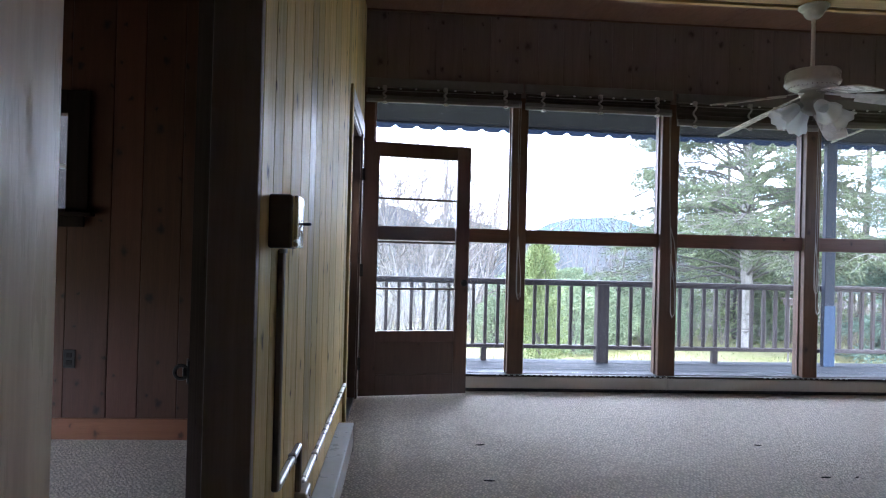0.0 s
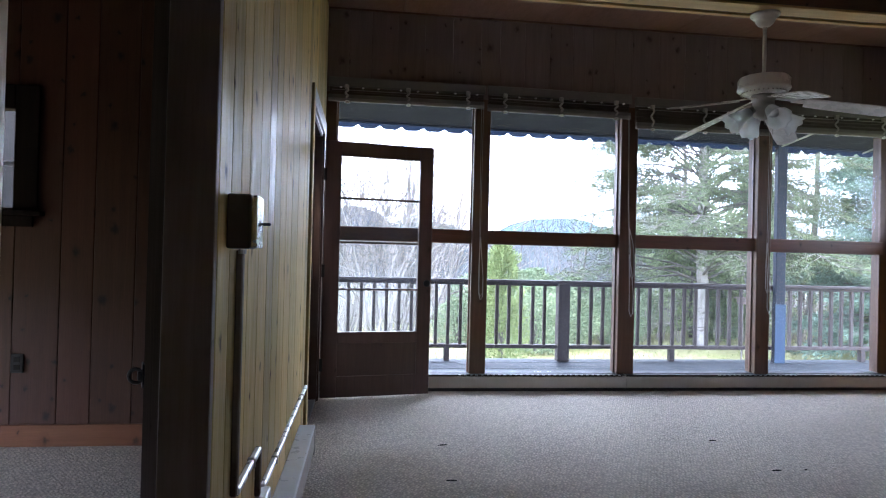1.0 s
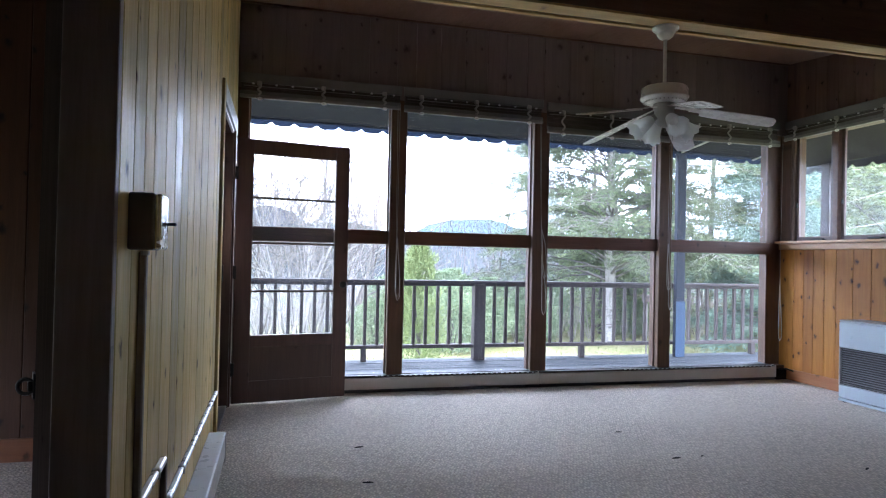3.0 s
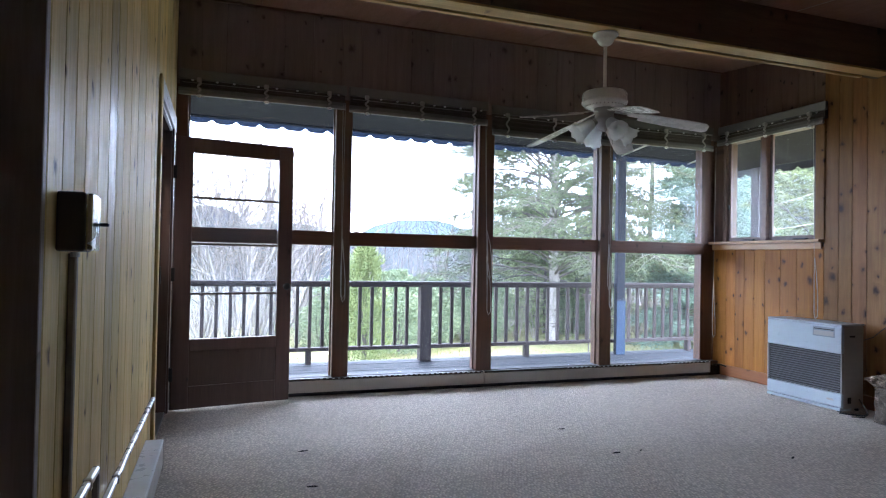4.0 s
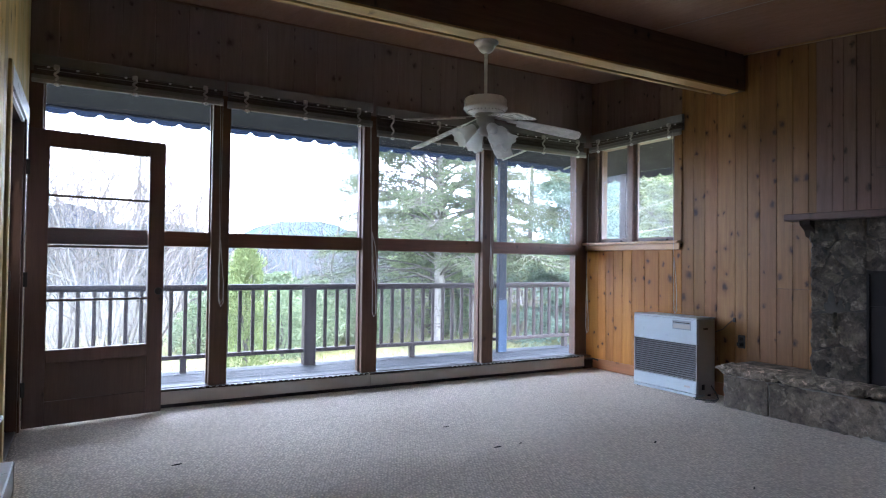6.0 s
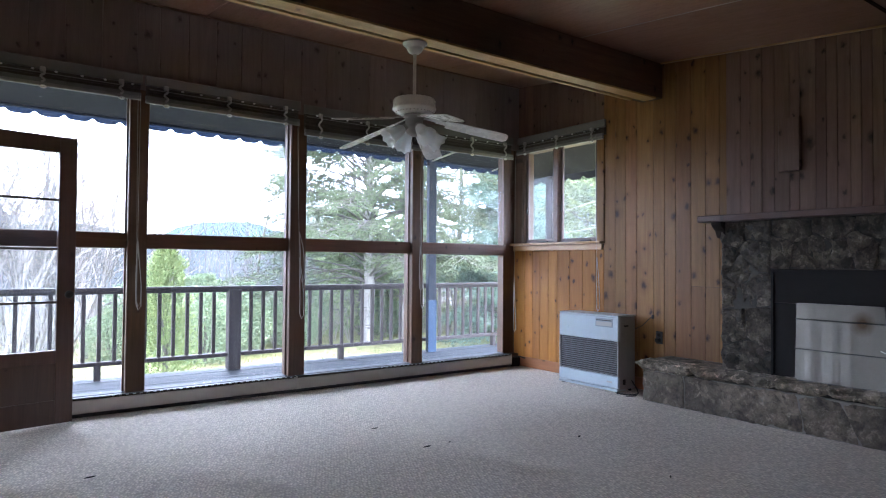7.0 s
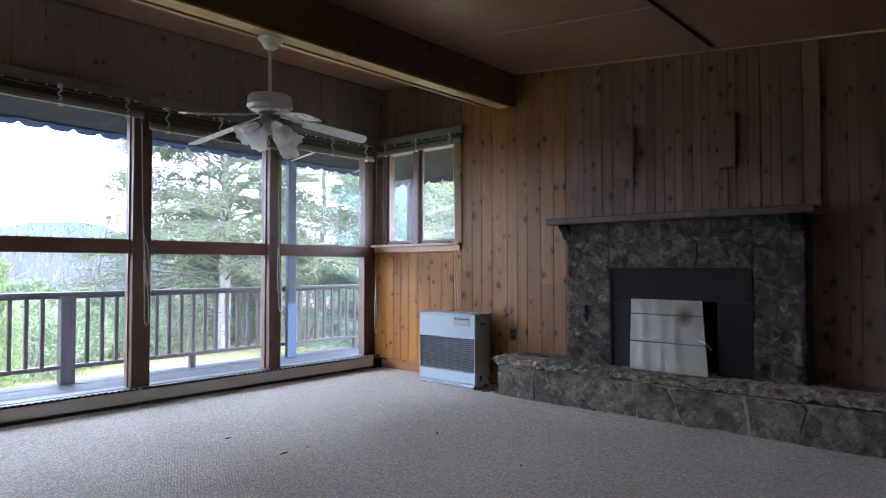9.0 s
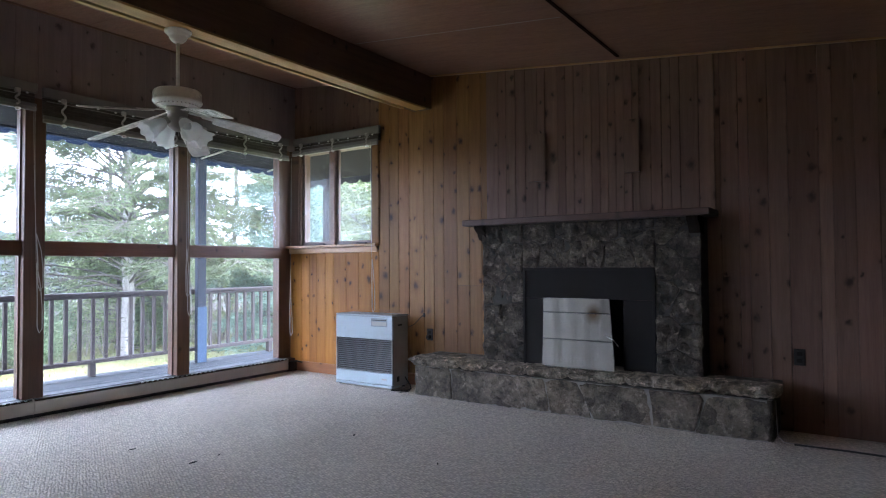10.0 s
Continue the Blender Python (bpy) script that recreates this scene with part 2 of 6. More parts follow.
def make_stone(name, tone, pale=0.6, dark=0.85, flakes=12.0):
    """Dark slaty field stone with pale veins and chipped faces."""
    mat, nt, b = blank(name, 0.8)
    v = place(nt)
    n1 = nd(nt, "TexNoise", Vector=v, Scale=7.0, Detail=8.0, Roughness=0.7, Distortion=0.15).outputs["Fac"]
    n2 = nd(nt, "TexNoise", Vector=v, Scale=42.0, Detail=5.0, Roughness=0.7).outputs["Fac"]
    vein = nd(nt, "TexNoise", Vector=v, Scale=4.5, Detail=3.0, Distortion=2.5).outputs["Fac"]
    oi = nt.nodes.new("ShaderNodeObjectInfo")
    col = mix(nt, span(nt, n1, 0.36, 0.66), (0.066, 0.056, 0.047), (0.26, 0.225, 0.188))
    col = mix(nt, span(nt, oi.outputs["Random"], 0, 1, 0.0, 0.45), col, (0.15, 0.132, 0.11))
    col = mix(nt, math_node(nt, "MULTIPLY", span(nt, math_node(nt, "ABSOLUTE", math_node(nt, "SUBTRACT", vein, 0.5)), 0.0, 0.012, 1, 0), 0.12), col, (0.36, 0.34, 0.31))
    scuff = nd(nt, "TexNoise", Vector=v, Scale=13.0, Detail=9.0, Roughness=0.78, Distortion=0.25).outputs["Fac"]
    col = mix(nt, span(nt, scuff, 0.53, 0.63, 0, pale), col, (0.47, 0.41, 0.35))
    col = mix(nt, span(nt, scuff, 0.47, 0.37, 0, dark), col, (0.028, 0.026, 0.024))
    col = mix(nt, span(nt, n2, 0.55, 0.8, 0, 0.5), col, (0.07, 0.068, 0.062))
    flake = nt.nodes.new("ShaderNodeTexVoronoi")
    flake.inputs["Scale"].default_value = flakes
    wob = nd(nt, "TexNoise", Vector=v, Scale=11.0, Detail=4.0).outputs["Color"]
    nt.links.new(mix(nt, 0.12, v, wob, "ADD"), flake.inputs["Vector"])
    fsep = nt.nodes.new("ShaderNodeSeparateColor")
    nt.links.new(flake.outputs["Color"], fsep.inputs[0])
    fv = nt.nodes.new("ShaderNodeHueSaturation")
    nt.links.new(span(nt, fsep.outputs[0], 0, 1, 0.55, 1.45), fv.inputs["Value"])
    nt.links.new(col, fv.inputs["Color"])
    col = fv.outputs["Color"]
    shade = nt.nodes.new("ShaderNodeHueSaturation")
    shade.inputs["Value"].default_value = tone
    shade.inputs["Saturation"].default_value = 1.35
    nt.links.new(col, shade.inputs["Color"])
    nt.links.new(shade.outputs["Color"], b.inputs["Base Color"])
    h = math_node(nt, "ADD", math_node(nt, "ADD", n1, math_node(nt, "MULTIPLY", n2, 0.35)), math_node(nt, "MULTIPLY", scuff, 0.8))
    bump(nt, b, h, 1.0, 0.05)
    return mat


def make_glass():
    mat = bpy.data.materials.new("window_glass")
    mat.use_nodes = True
    nt = mat.node_tree
    nt.nodes.clear()
    out = nt.nodes.new("ShaderNodeOutputMaterial")
    tr = nt.nodes.new("ShaderNodeBsdfTransparent")
    tr.inputs[0].default_value = (0.95, 0.965, 0.97, 1)
    gl = nt.nodes.new("ShaderNodeBsdfGlossy")
    gl.inputs["Roughness"].default_value = 0.0
    fr = nt.nodes.new("ShaderNodeLayerWeight")
    fr.inputs["Blend"].default_value = 0.5
    mx = nt.nodes.new("ShaderNodeMixShader")
    gloss = math_node(nt, "ADD", math_node(nt, "MULTIPLY", math_node(nt, "POWER", fr.outputs["Facing"], 5.0), 0.5), 0.008)
    nt.links.new(gloss, mx.inputs[0])
    nt.links.new(tr.outputs[0], mx.inputs[1])
    nt.links.new(gl.outputs[0], mx.inputs[2])
    # a thin film of dust, with rain spots and smears
    v = nt.nodes.new("ShaderNodeTexCoord").outputs["Object"]
    drop = nd(nt, "TexVoronoi", Vector=v, Scale=26.0, Randomness=1.0)
    own = nt.nodes.new("ShaderNodeSeparateColor")
    nt.links.new(drop.outputs["Color"], own.inputs[0])
    spot = math_node(nt, "MULTIPLY", span(nt, drop.outputs["Distance"], 0.06, 0.16, 1, 0), math_node(nt, "LESS_THAN", own.outputs[0], 0.10))
    smear = nd(nt, "TexNoise", Vector=v, Scale=2.6, Detail=5.0, Roughness=0.65).outputs["Fac"]
    film = math_node(nt, "ADD", math_node(nt, "MULTIPLY", spot, 0.05), span(nt, smear, 0.35, 0.75, 0.002, 0.012))
    dust = nt.nodes.new("ShaderNodeBsdfTranslucent")
    dust.inputs[0].default_value = (0.80, 0.84, 0.92, 1)
    top = nt.nodes.new("ShaderNodeMixShader")
    nt.links.new(film, top.inputs[0])
    nt.links.new(mx.outputs[0], top.inputs[1])
    nt.links.new(dust.outputs[0], top.inputs[2])
    nt.links.new(top.outputs[0], out.inputs[0])
    return mat


def make_leaf(name, a, b_, rough=0.6, through=0.25):
    """Foliage: two greens, mixed leaf by leaf, a little light passing through."""
    mat, nt, b = blank(name, rough)
    b.inputs["Specular IOR Level"].default_value = 0.15
    g = nt.nodes.new("ShaderNodeNewGeometry")
    n = nd(nt, "TexNoise", Vector=nt.nodes.new("ShaderNodeTexCoord").outputs["Object"], Scale=1.6, Detail=3.0).outputs["Fac"]
    f = math_node(nt, "ADD", math_node(nt, "MULTIPLY", g.outputs["Random Per Island"], 0.6), math_node(nt, "MULTIPLY", n, 0.5))
    col = mix(nt, span(nt, f, 0.2, 0.9), a, b_)
    nt.links.new(col, b.inputs["Base Color"])
    t = nt.nodes.new("ShaderNodeBsdfTranslucent")
    nt.links.new(col, t.inputs[0])
    m = nt.nodes.new("ShaderNodeMixShader")
    m.inputs[0].default_value = through
    nt.links.new(b.outputs[0], m.inputs[1])
    nt.links.new(t.outputs[0], m.inputs[2])
    nt.links.new(m.outputs[0], nt.nodes["Material Output"].inputs[0])
    return mat


def make_bark(name, a, b_, marks, amount):
    mat, nt, b = blank(name, 0.85)
    b.inputs["Specular IOR Level"].default_value = 0.15
    v = place(nt, (1, 1, 0.35))
    n1 = nd(nt, "TexNoise", Vector=v, Scale=9.0, Detail=6.0, Roughness=0.7).outputs["Fac"]
    n2 = nd(nt, "TexNoise", Vector=place(nt, (0.6, 0.6, 2.2)), Scale=6.0, Detail=4.0).outputs["Fac"]
    col = mix(nt, span(nt, n1, 0.35, 0.7), a, b_)
    col = mix(nt, span(nt, n2, 0.58, 0.68, 0, amount), col, marks)
    nt.links.new(col, b.inputs["Base Color"])
    bump(nt, b, n1, 0.6, 0.02)
    return mat


def make_ground():
    """Thin spring lawn near the house, leaf litter and brush further off."""
    mat, nt, b = blank("lawn_and_litter", 0.95)
    b.inputs["Specular IOR Level"].default_value = 0.05
    tc = nt.nodes.new("ShaderNodeTexCoord").outputs["Object"]
    s = nt.nodes.new("ShaderNodeSeparateXYZ")
    nt.links.new(tc, s.inputs[0])
    n1 = nd(nt, "TexNoise", Vector=tc, Scale=0.6, Detail=6.0, Roughness=0.7).outputs["Fac"]
    n2 = nd(nt, "TexNoise", Vector=tc, Scale=14.0, Detail=5.0, Roughness=0.75).outputs["Fac"]
    n3 = nd(nt, "TexNoise", Vector=tc, Scale=0.035, Detail=8.0, Roughness=0.75).outputs["Fac"]
    grass = mix(nt, span(nt, n2, 0.3, 0.7), (0.13, 0.145, 0.06), (0.24, 0.235, 0.12))
    grass = mix(nt, span(nt, n1, 0.45, 0.7, 0, 0.8), grass, (0.28, 0.25, 0.17))
    litter = mix(nt, span(nt, n2, 0.3, 0.7), (0.07, 0.055, 0.04), (0.15, 0.12, 0.085))
    woods = mix(nt, span(nt, n3, 0.4, 0.62), (0.095, 0.088, 0.092), (0.060, 0.070, 0.055))
    far = math_node(nt, "ADD", s.outputs[1], math_node(nt, "MULTIPLY", n1, 9.0))
    col = mix(nt, span(nt, far, 20.0, 27.0), grass, litter)
    col = mix(nt, span(nt, far, 40.0, 90.0), col, woods)
    nt.links.new(col, b.inputs["Base Color"])
    bump(nt, b, n2, 0.6, 0.05)
    return mat


# east wall pine in lit, dimmer and shaded tones, following the window light
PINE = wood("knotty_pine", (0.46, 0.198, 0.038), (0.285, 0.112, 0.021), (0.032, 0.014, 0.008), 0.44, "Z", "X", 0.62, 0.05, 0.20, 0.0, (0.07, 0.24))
PINE_TALL = wood("dimmed_knotty_pine", (0.287, 0.143, 0.054), (0.174, 0.081, 0.029), (0.030, 0.014, 0.009), 0.44, "Z", "X", 0.66, 0.05, 0.24, 0.0, (0.07, 0.26))
PINE_SHADED = wood("shaded_pine", (0.205, 0.122, 0.092), (0.130, 0.075, 0.056), (0.024, 0.013, 0.010), 0.45, "Z", "X", 0.6, 0.1, 0.20, 0.0, (0.07, 0.24))
PINE_RIGHT = wood("dimmed_right_pine", (0.222, 0.130, 0.099), (0.140, 0.080, 0.060), (0.028, 0.015, 0.011), 0.5, "Z", "X", 0.6, 0.05, 0.20, 0.0, (0.07, 0.24))
PINE_LIT = wood("lit_casing", (0.86, 0.70, 0.54), (0.62, 0.46, 0.33), (0.16, 0.09, 0.06), 0.38, "Z", "X", 0.3, 0.12, 0.1, 1.5)
PINE_BREAST = wood("grey_brown_pine", (0.230, 0.138, 0.106), (0.150, 0.088, 0.067), (0.028, 0.018, 0.014), 0.55, "Z", "X", 0.7, 0.05, 0.16, 0.0, (0.08, 0.26))
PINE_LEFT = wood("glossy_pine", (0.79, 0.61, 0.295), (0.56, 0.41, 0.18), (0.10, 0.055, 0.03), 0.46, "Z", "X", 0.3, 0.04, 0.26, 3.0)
# lintel pine, its colour darkened for standing against the window light
PINE_NORTH = wood("backlit_pine", (0.225, 0.172, 0.170), (0.165, 0.124, 0.121), (0.050, 0.034, 0.031), 0.5, "Z", "Y", 0.35, 0.1, 0.08, 0.0, (0.07, 0.22))
# bedroom boards lowered in colour so the room beyond the door stays dim
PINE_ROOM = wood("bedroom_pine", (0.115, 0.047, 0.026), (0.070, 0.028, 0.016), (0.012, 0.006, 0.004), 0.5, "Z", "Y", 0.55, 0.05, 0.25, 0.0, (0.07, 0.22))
FRAME = wood("red_stained_frame", (0.135, 0.066, 0.037), (0.080, 0.038, 0.021), (0.04, 0.016, 0.01), 0.5, "Z", "Y", 0.25, 0.1, 0.15)
RAIL = wood("red_stained_rail", (0.175, 0.082, 0.050), (0.105, 0.047, 0.028), (0.04, 0.016, 0.01), 0.45, "X", "Y", 0.25, 0.2, 0.15)
SILL = wood("pine_sill", (0.56, 0.33, 0.15), (0.42, 0.22, 0.09), (0.1, 0.05, 0.02), 0.4, "Y", "X", 0.2, 0.3, 0.1)
BASE = wood("red_pine_base", (0.36, 0.150, 0.052), (0.25, 0.096, 0.031), (0.06, 0.025, 0.012), 0.45, "Y", "X", 0.3, 0.2, 0.12)
BASE_ROOM = wood("red_pine_base_bedroom", (0.28, 0.11, 0.055), (0.19, 0.07, 0.034), (0.06, 0.025, 0.012), 0.45, "X", "Y", 0.3, 0.2, 0.12)
BEAM = wood("dark_beam", (0.165, 0.090, 0.060), (0.095, 0.050, 0.033), (0.02, 0.012, 0.009), 0.55, "X", "Y", 0.2, 0.05, 0.15)
STRIP = wood("bare_pine_strip", (0.58, 0.365, 0.155), (0.43, 0.25, 0.097), (0.2, 0.1, 0.05), 0.5, "X", "Z", 0.15, 0.1, 0.1)
DOOR = wood("dark_door", (0.125, 0.070, 0.052), (0.080, 0.044, 0.032), (0.04, 0.02, 0.014), 0.45, "Z", "Y", 0.1, 0.25, 0.12)
BACKING_GREY = wood("dark_backing_board", (0.026, 0.026, 0.028), (0.012, 0.012, 0.013), (0.01, 0.01, 0.01), 0.8, "Z", "Y", 0.3, 0.0, 0.4)
SLAB = wood("black_brown_door", (0.038, 0.028, 0.025), (0.024, 0.018, 0.016), (0.015, 0.010, 0.008), 0.8, "Z", "X", 0.1, 0.0, 0.12)
JAMB = wood("brown_stained_jamb", (0.31, 0.265, 0.26), (0.22, 0.185, 0.18), (0.06, 0.04, 0.035), 0.6, "Z", "Y", 0.3, 0.05, 0.12)
MANTEL = wood("red_mantel", (0.125, 0.064, 0.049), (0.085, 0.042, 0.032), (0.05, 0.025, 0.018), 0.55, "Y", "Z", 0.2, 0.05, 0.1)
CEILING = wood("red_plywood", (0.29, 0.152, 0.103), (0.20, 0.100, 0.066), (0.1, 0.05, 0.03), 0.5, "Y", "Z", 0.0, 0.15, 0.1)
DECK = wood("grey_deck", (0.046, 0.050, 0.058), (0.022, 0.024, 0.028), (0.07, 0.06, 0.055), 0.6, "X", "Z", 0.1, 0.0, 0.3)
RAILING = wood("brown_railing", (0.086, 0.069, 0.067), (0.053, 0.042, 0.041), (0.05, 0.03, 0.022), 0.6, "Z", "Y", 0.1, 0.05, 0.15)
BLIND = wood("rolled_reed", (0.10, 0.08, 0.07), (0.05, 0.04, 0.034), (0.02, 0.015, 0.012), 0.6, "X", "Y", 0.0, 0.05, 0.1)
DECK.node_tree.nodes["Principled BSDF"].inputs["Specular IOR Level"].default_value = 0.2
for stained in (PINE, PINE_TALL, PINE_SHADED, PINE_BREAST, PINE_RIGHT):
    stained.node_tree.nodes["Principled BSDF"].inputs["Specular IOR Level"].default_value = 0.22
PINE_LEFT.node_tree.nodes["Principled BSDF"].inputs["Specular IOR Level"].default_value = 0.15
SLAB.node_tree.nodes["Principled BSDF"].inputs["Specular IOR Level"].default_value = 0.0
CARPET = make_carpet()
# one stone, three tones: the cap tone is raised for light on the tops
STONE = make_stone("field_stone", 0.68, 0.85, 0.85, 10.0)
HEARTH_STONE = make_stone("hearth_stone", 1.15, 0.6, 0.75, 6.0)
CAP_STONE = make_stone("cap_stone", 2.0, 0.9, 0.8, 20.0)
GLASS = make_glass()
MORTAR = plain("mortar", (0.085, 0.078, 0.070), 0.95, 0, 0.35, 40, 0.9)
MORTAR_PALE = plain("pale_mortar", (0.36, 0.335, 0.30), 0.95, 0, 0.2, 60, 0.6)
GROOVE = plain("dark_groove", (0.085, 0.048, 0.032), 0.9)
TRIM_GREY = plain("grey_trim", (0.45, 0.42, 0.40), 0.5)
WHITE = plain("white_enamel", (0.68, 0.73, 0.78), 0.32, 0, 0.06, 22, 0.05, (0.5, 0.48, 0.44))
HEATER_WHITE = plain("heater_white", (0.43, 0.51, 0.56), 0.34, 0, 0.06, 22, 0.05, (0.36, 0.38, 0.39))
CREAM = plain("cream_enamel", (0.54, 0.50, 0.46), 0.4, 0, 0.08, 18, 0.06, (0.45, 0.40, 0.33))
HEATER_SIDE = plain("heater_side", (0.40, 0.38, 0.36), 0.45, 0, 0.1, 25, 0.06)
LOUVRE = plain("louvre_grey", (0.17, 0.175, 0.185), 0.45, 0, 0.1, 25, 0.06)
PANEL_GREY = plain("panel_grey", (0.25, 0.29, 0.32), 0.4, 0, 0.06, 25, 0.04)
DARK = plain("black_plastic", (0.016, 0.015, 0.015), 0.45, 0, 0.2, 30, 0.1)
IRON = plain("black_steel", (0.019, 0.017, 0.0165), 0.6, 0.0, 0.25, 14, 0.15, (0.034, 0.030, 0.028))
IRON.node_tree.nodes["Principled BSDF"].inputs["Specular IOR Level"].default_value = 0.1
MATT_BLACK = plain("matt_black", (0.012, 0.012, 0.012), 0.9)
CHROME = plain("bright_steel", (0.66, 0.66, 0.66), 0.22, 1.0, 0.08, 30, 0.03)
CHANNEL = plain("channel_steel", (0.82, 0.83, 0.85), 0.3, 0.5, 0.05, 20, 0.0)
STEEL_BOX = plain("grey_steel", (0.45, 0.45, 0.45), 0.35, 0.8, 0.1, 30, 0.05)
BROWN_METAL = plain("brown_cover", (0.10, 0.080, 0.072), 0.45, 0, 0.15, 30, 0.08)
FAN_WHITE = plain("fan_white", (0.84, 0.83, 0.82), 0.26, 0, 0.06, 20, 0.04, (0.5, 0.47, 0.43))
BLIND_RAIL = plain("blind_rail", (0.19, 0.18, 0.178), 0.5, 0, 0.1, 30, 0.08)
BLIND_PALE = plain("blind_bottom_rail", (0.30, 0.285, 0.275), 0.5, 0, 0.1, 30, 0.08)
CORD = plain("cord", (0.52, 0.50, 0.47), 0.8)
PURE_WHITE = plain("pure_white", (0.88, 0.88, 0.88), 0.3, 0, 0.03)
CABLE = plain("cable", (0.05, 0.05, 0.05), 0.6)
SILL_DARK = plain("dark_sill_paint", (0.060, 0.060, 0.068), 0.6, 0, 0.2, 24, 0.1)
UPRIGHT = plain("brown_upright", (0.20, 0.155, 0.135), 0.45, 0, 0.15, 30, 0.08)
VALANCE = plain("heater_lip", (0.05, 0.05, 0.055), 0.5)


def make_shade():
    mat, nt, b = blank("frosted_shade", 0.3)
    b.inputs["Base Color"].default_value = (0.70, 0.72, 0.72, 1)
    t = nt.nodes.new("ShaderNodeBsdfTranslucent")
    t.inputs[0].default_value = (0.95, 0.96, 0.96, 1)
    m = nt.nodes.new("ShaderNodeMixShader")
    m.inputs[0].default_value = 0.68
    nt.links.new(b.outputs[0], m.inputs[1])
    nt.links.new(t.outputs[0], m.inputs[2])
    nt.links.new(m.outputs[0], nt.nodes["Material Output"].inputs[0])
    v = place(nt)
    n1 = nd(nt, "TexNoise", Vector=v, Scale=40.0, Detail=3.0).outputs["Fac"]
    nt.links.new(span(nt, n1, 0.3, 0.7, 0.25, 0.5), b.inputs["Roughness"])
    bump(nt, b, n1, 0.1, 0.002)
    return mat


def make_foil():
    """Kitchen foil, creased in upright folds, with a scorch."""
    mat, nt, b = blank("foil", 0.42, 0.9)
    v = place(nt, (1, 1, 0.16), False)
    n1 = nd(nt, "TexNoise", Vector=v, Scale=11.0, Detail=2.0, Distortion=0.3).outputs["Fac"]
    n2 = nd(nt, "TexNoise", Vector=place(nt, (1, 1, 1), False), Scale=75.0, Detail=3.0).outputs["Fac"]
    tc = nt.nodes.new("ShaderNodeTexCoord").outputs["Object"]
    d = nt.nodes.new("ShaderNodeVectorMath")
    d.operation = "DISTANCE"
    nt.links.new(tc, d.inputs[0])
    d.inputs[1].default_value = (0.050, -0.164, 0.427)
    near = math_node(nt, "ADD", d.outputs["Value"], math_node(nt, "MULTIPLY", n1, 0.05))
    col = mix(nt, span(nt, near, 0.05, 0.12, 0.95, 0), (0.14, 0.127, 0.11), (0.045, 0.022, 0.007))
    col = mix(nt, span(nt, n1, 0.5, 0.75, 0, 0.15), col, (0.11, 0.10, 0.088))
    nt.links.new(col, b.inputs["Base Color"])
    nt.links.new(span(nt, n2, 0.3, 0.7, 0.36, 0.5), b.inputs["Roughness"])
    bump(nt, b, math_node(nt, "ADD", n1, math_node(nt, "MULTIPLY", n2, 0.02)), 0.10, 0.03)
    return mat


def make_awning(name, glow):
    mat, nt, b = blank(name, 0.85)
    v = place(nt)
    n1 = nd(nt, "TexNoise", Vector=v, Scale=2.4, Detail=5.0).outputs["Fac"]
    n2 = nd(nt, "TexNoise", Vector=v, Scale=190.0, Detail=2.0).outputs["Fac"]
    col = mix(nt, span(nt, n1, 0.35, 0.7), (0.0180, 0.0173, 0.0172), (0.0128, 0.0124, 0.0123))
    nt.links.new(col, b.inputs["Base Color"])
    t = nt.nodes.new("ShaderNodeBsdfTranslucent")
    t.inputs[0].default_value = (*glow, 1)
    m = nt.nodes.new("ShaderNodeMixShader")
    m.inputs[0].default_value = 0.4
    nt.links.new(b.outputs[0], m.inputs[1])
    nt.links.new(t.outputs[0], m.inputs[2])
    nt.links.new(m.outputs[0], nt.nodes["Material Output"].inputs[0])
    bump(nt, b, n2, 0.3, 0.002)
    return mat


SHADE = make_shade()
FOIL = make_foil()
SIDE_CANVAS = plain("grey_side_canvas", (0.036, 0.032, 0.037), 0.85, 0, 0.15, 3.0, 0.1)
AWNING = make_awning("awning_canvas", (0.0028, 0.0030, 0.0036))
# bluer translucency paints in the sky's glare along the awning's lower edge
VALANCE_CLOTH = make_awning("awning_edge_glare", (0.016, 0.025, 0.046))
POST_BLUE = plain("blue_grey_post", (0.024, 0.029, 0.042), 0.55, 0, 0.12, 14, 0.2)
POST_PALE = plain("pale_blue_sleeve", (0.045, 0.075, 0.125), 0.5, 0, 0.08, 14, 0.1)
BARK_PALE = make_bark("pale_bark", (0.27, 0.255, 0.245), (0.12, 0.114, 0.106), (0.07, 0.062, 0.055), 0.8)
BARK_GREY = make_bark("grey_bark", (0.12, 0.11, 0.105), (0.065, 0.06, 0.056), (0.08, 0.07, 0.06), 0.5)
BARK_BIRCH = make_bark("birch_bark", (0.215, 0.200, 0.188), (0.115, 0.106, 0.100), (0.04, 0.035, 0.034), 0.6)
BARK_BIRCH_TWIG = make_bark("birch_twig_bark", (0.125, 0.114, 0.108), (0.066, 0.060, 0.057), (0.03, 0.026, 0.025), 0.5)
BARK_TWIG = make_bark("twig_bark", (0.062, 0.056, 0.058), (0.036, 0.032, 0.033), (0.03, 0.027, 0.027), 0.4)
SPRUCE_LEAF = make_leaf("spruce_needles", (0.043, 0.063, 0.039), (0.132, 0.160, 0.085), 0.6, 0.30)
BLUE_LEAF = make_leaf("blue_spruce_needles", (0.080, 0.132, 0.104), (0.215, 0.295, 0.242), 0.6, 0.35)
FIR_LEAF = make_leaf("fir_needles", (0.100, 0.134, 0.068), (0.255, 0.295, 0.150), 0.6, 0.4)
CEDAR_LEAF = make_leaf("cedar_sprays", (0.11, 0.15, 0.06), (0.22, 0.265, 0.115))
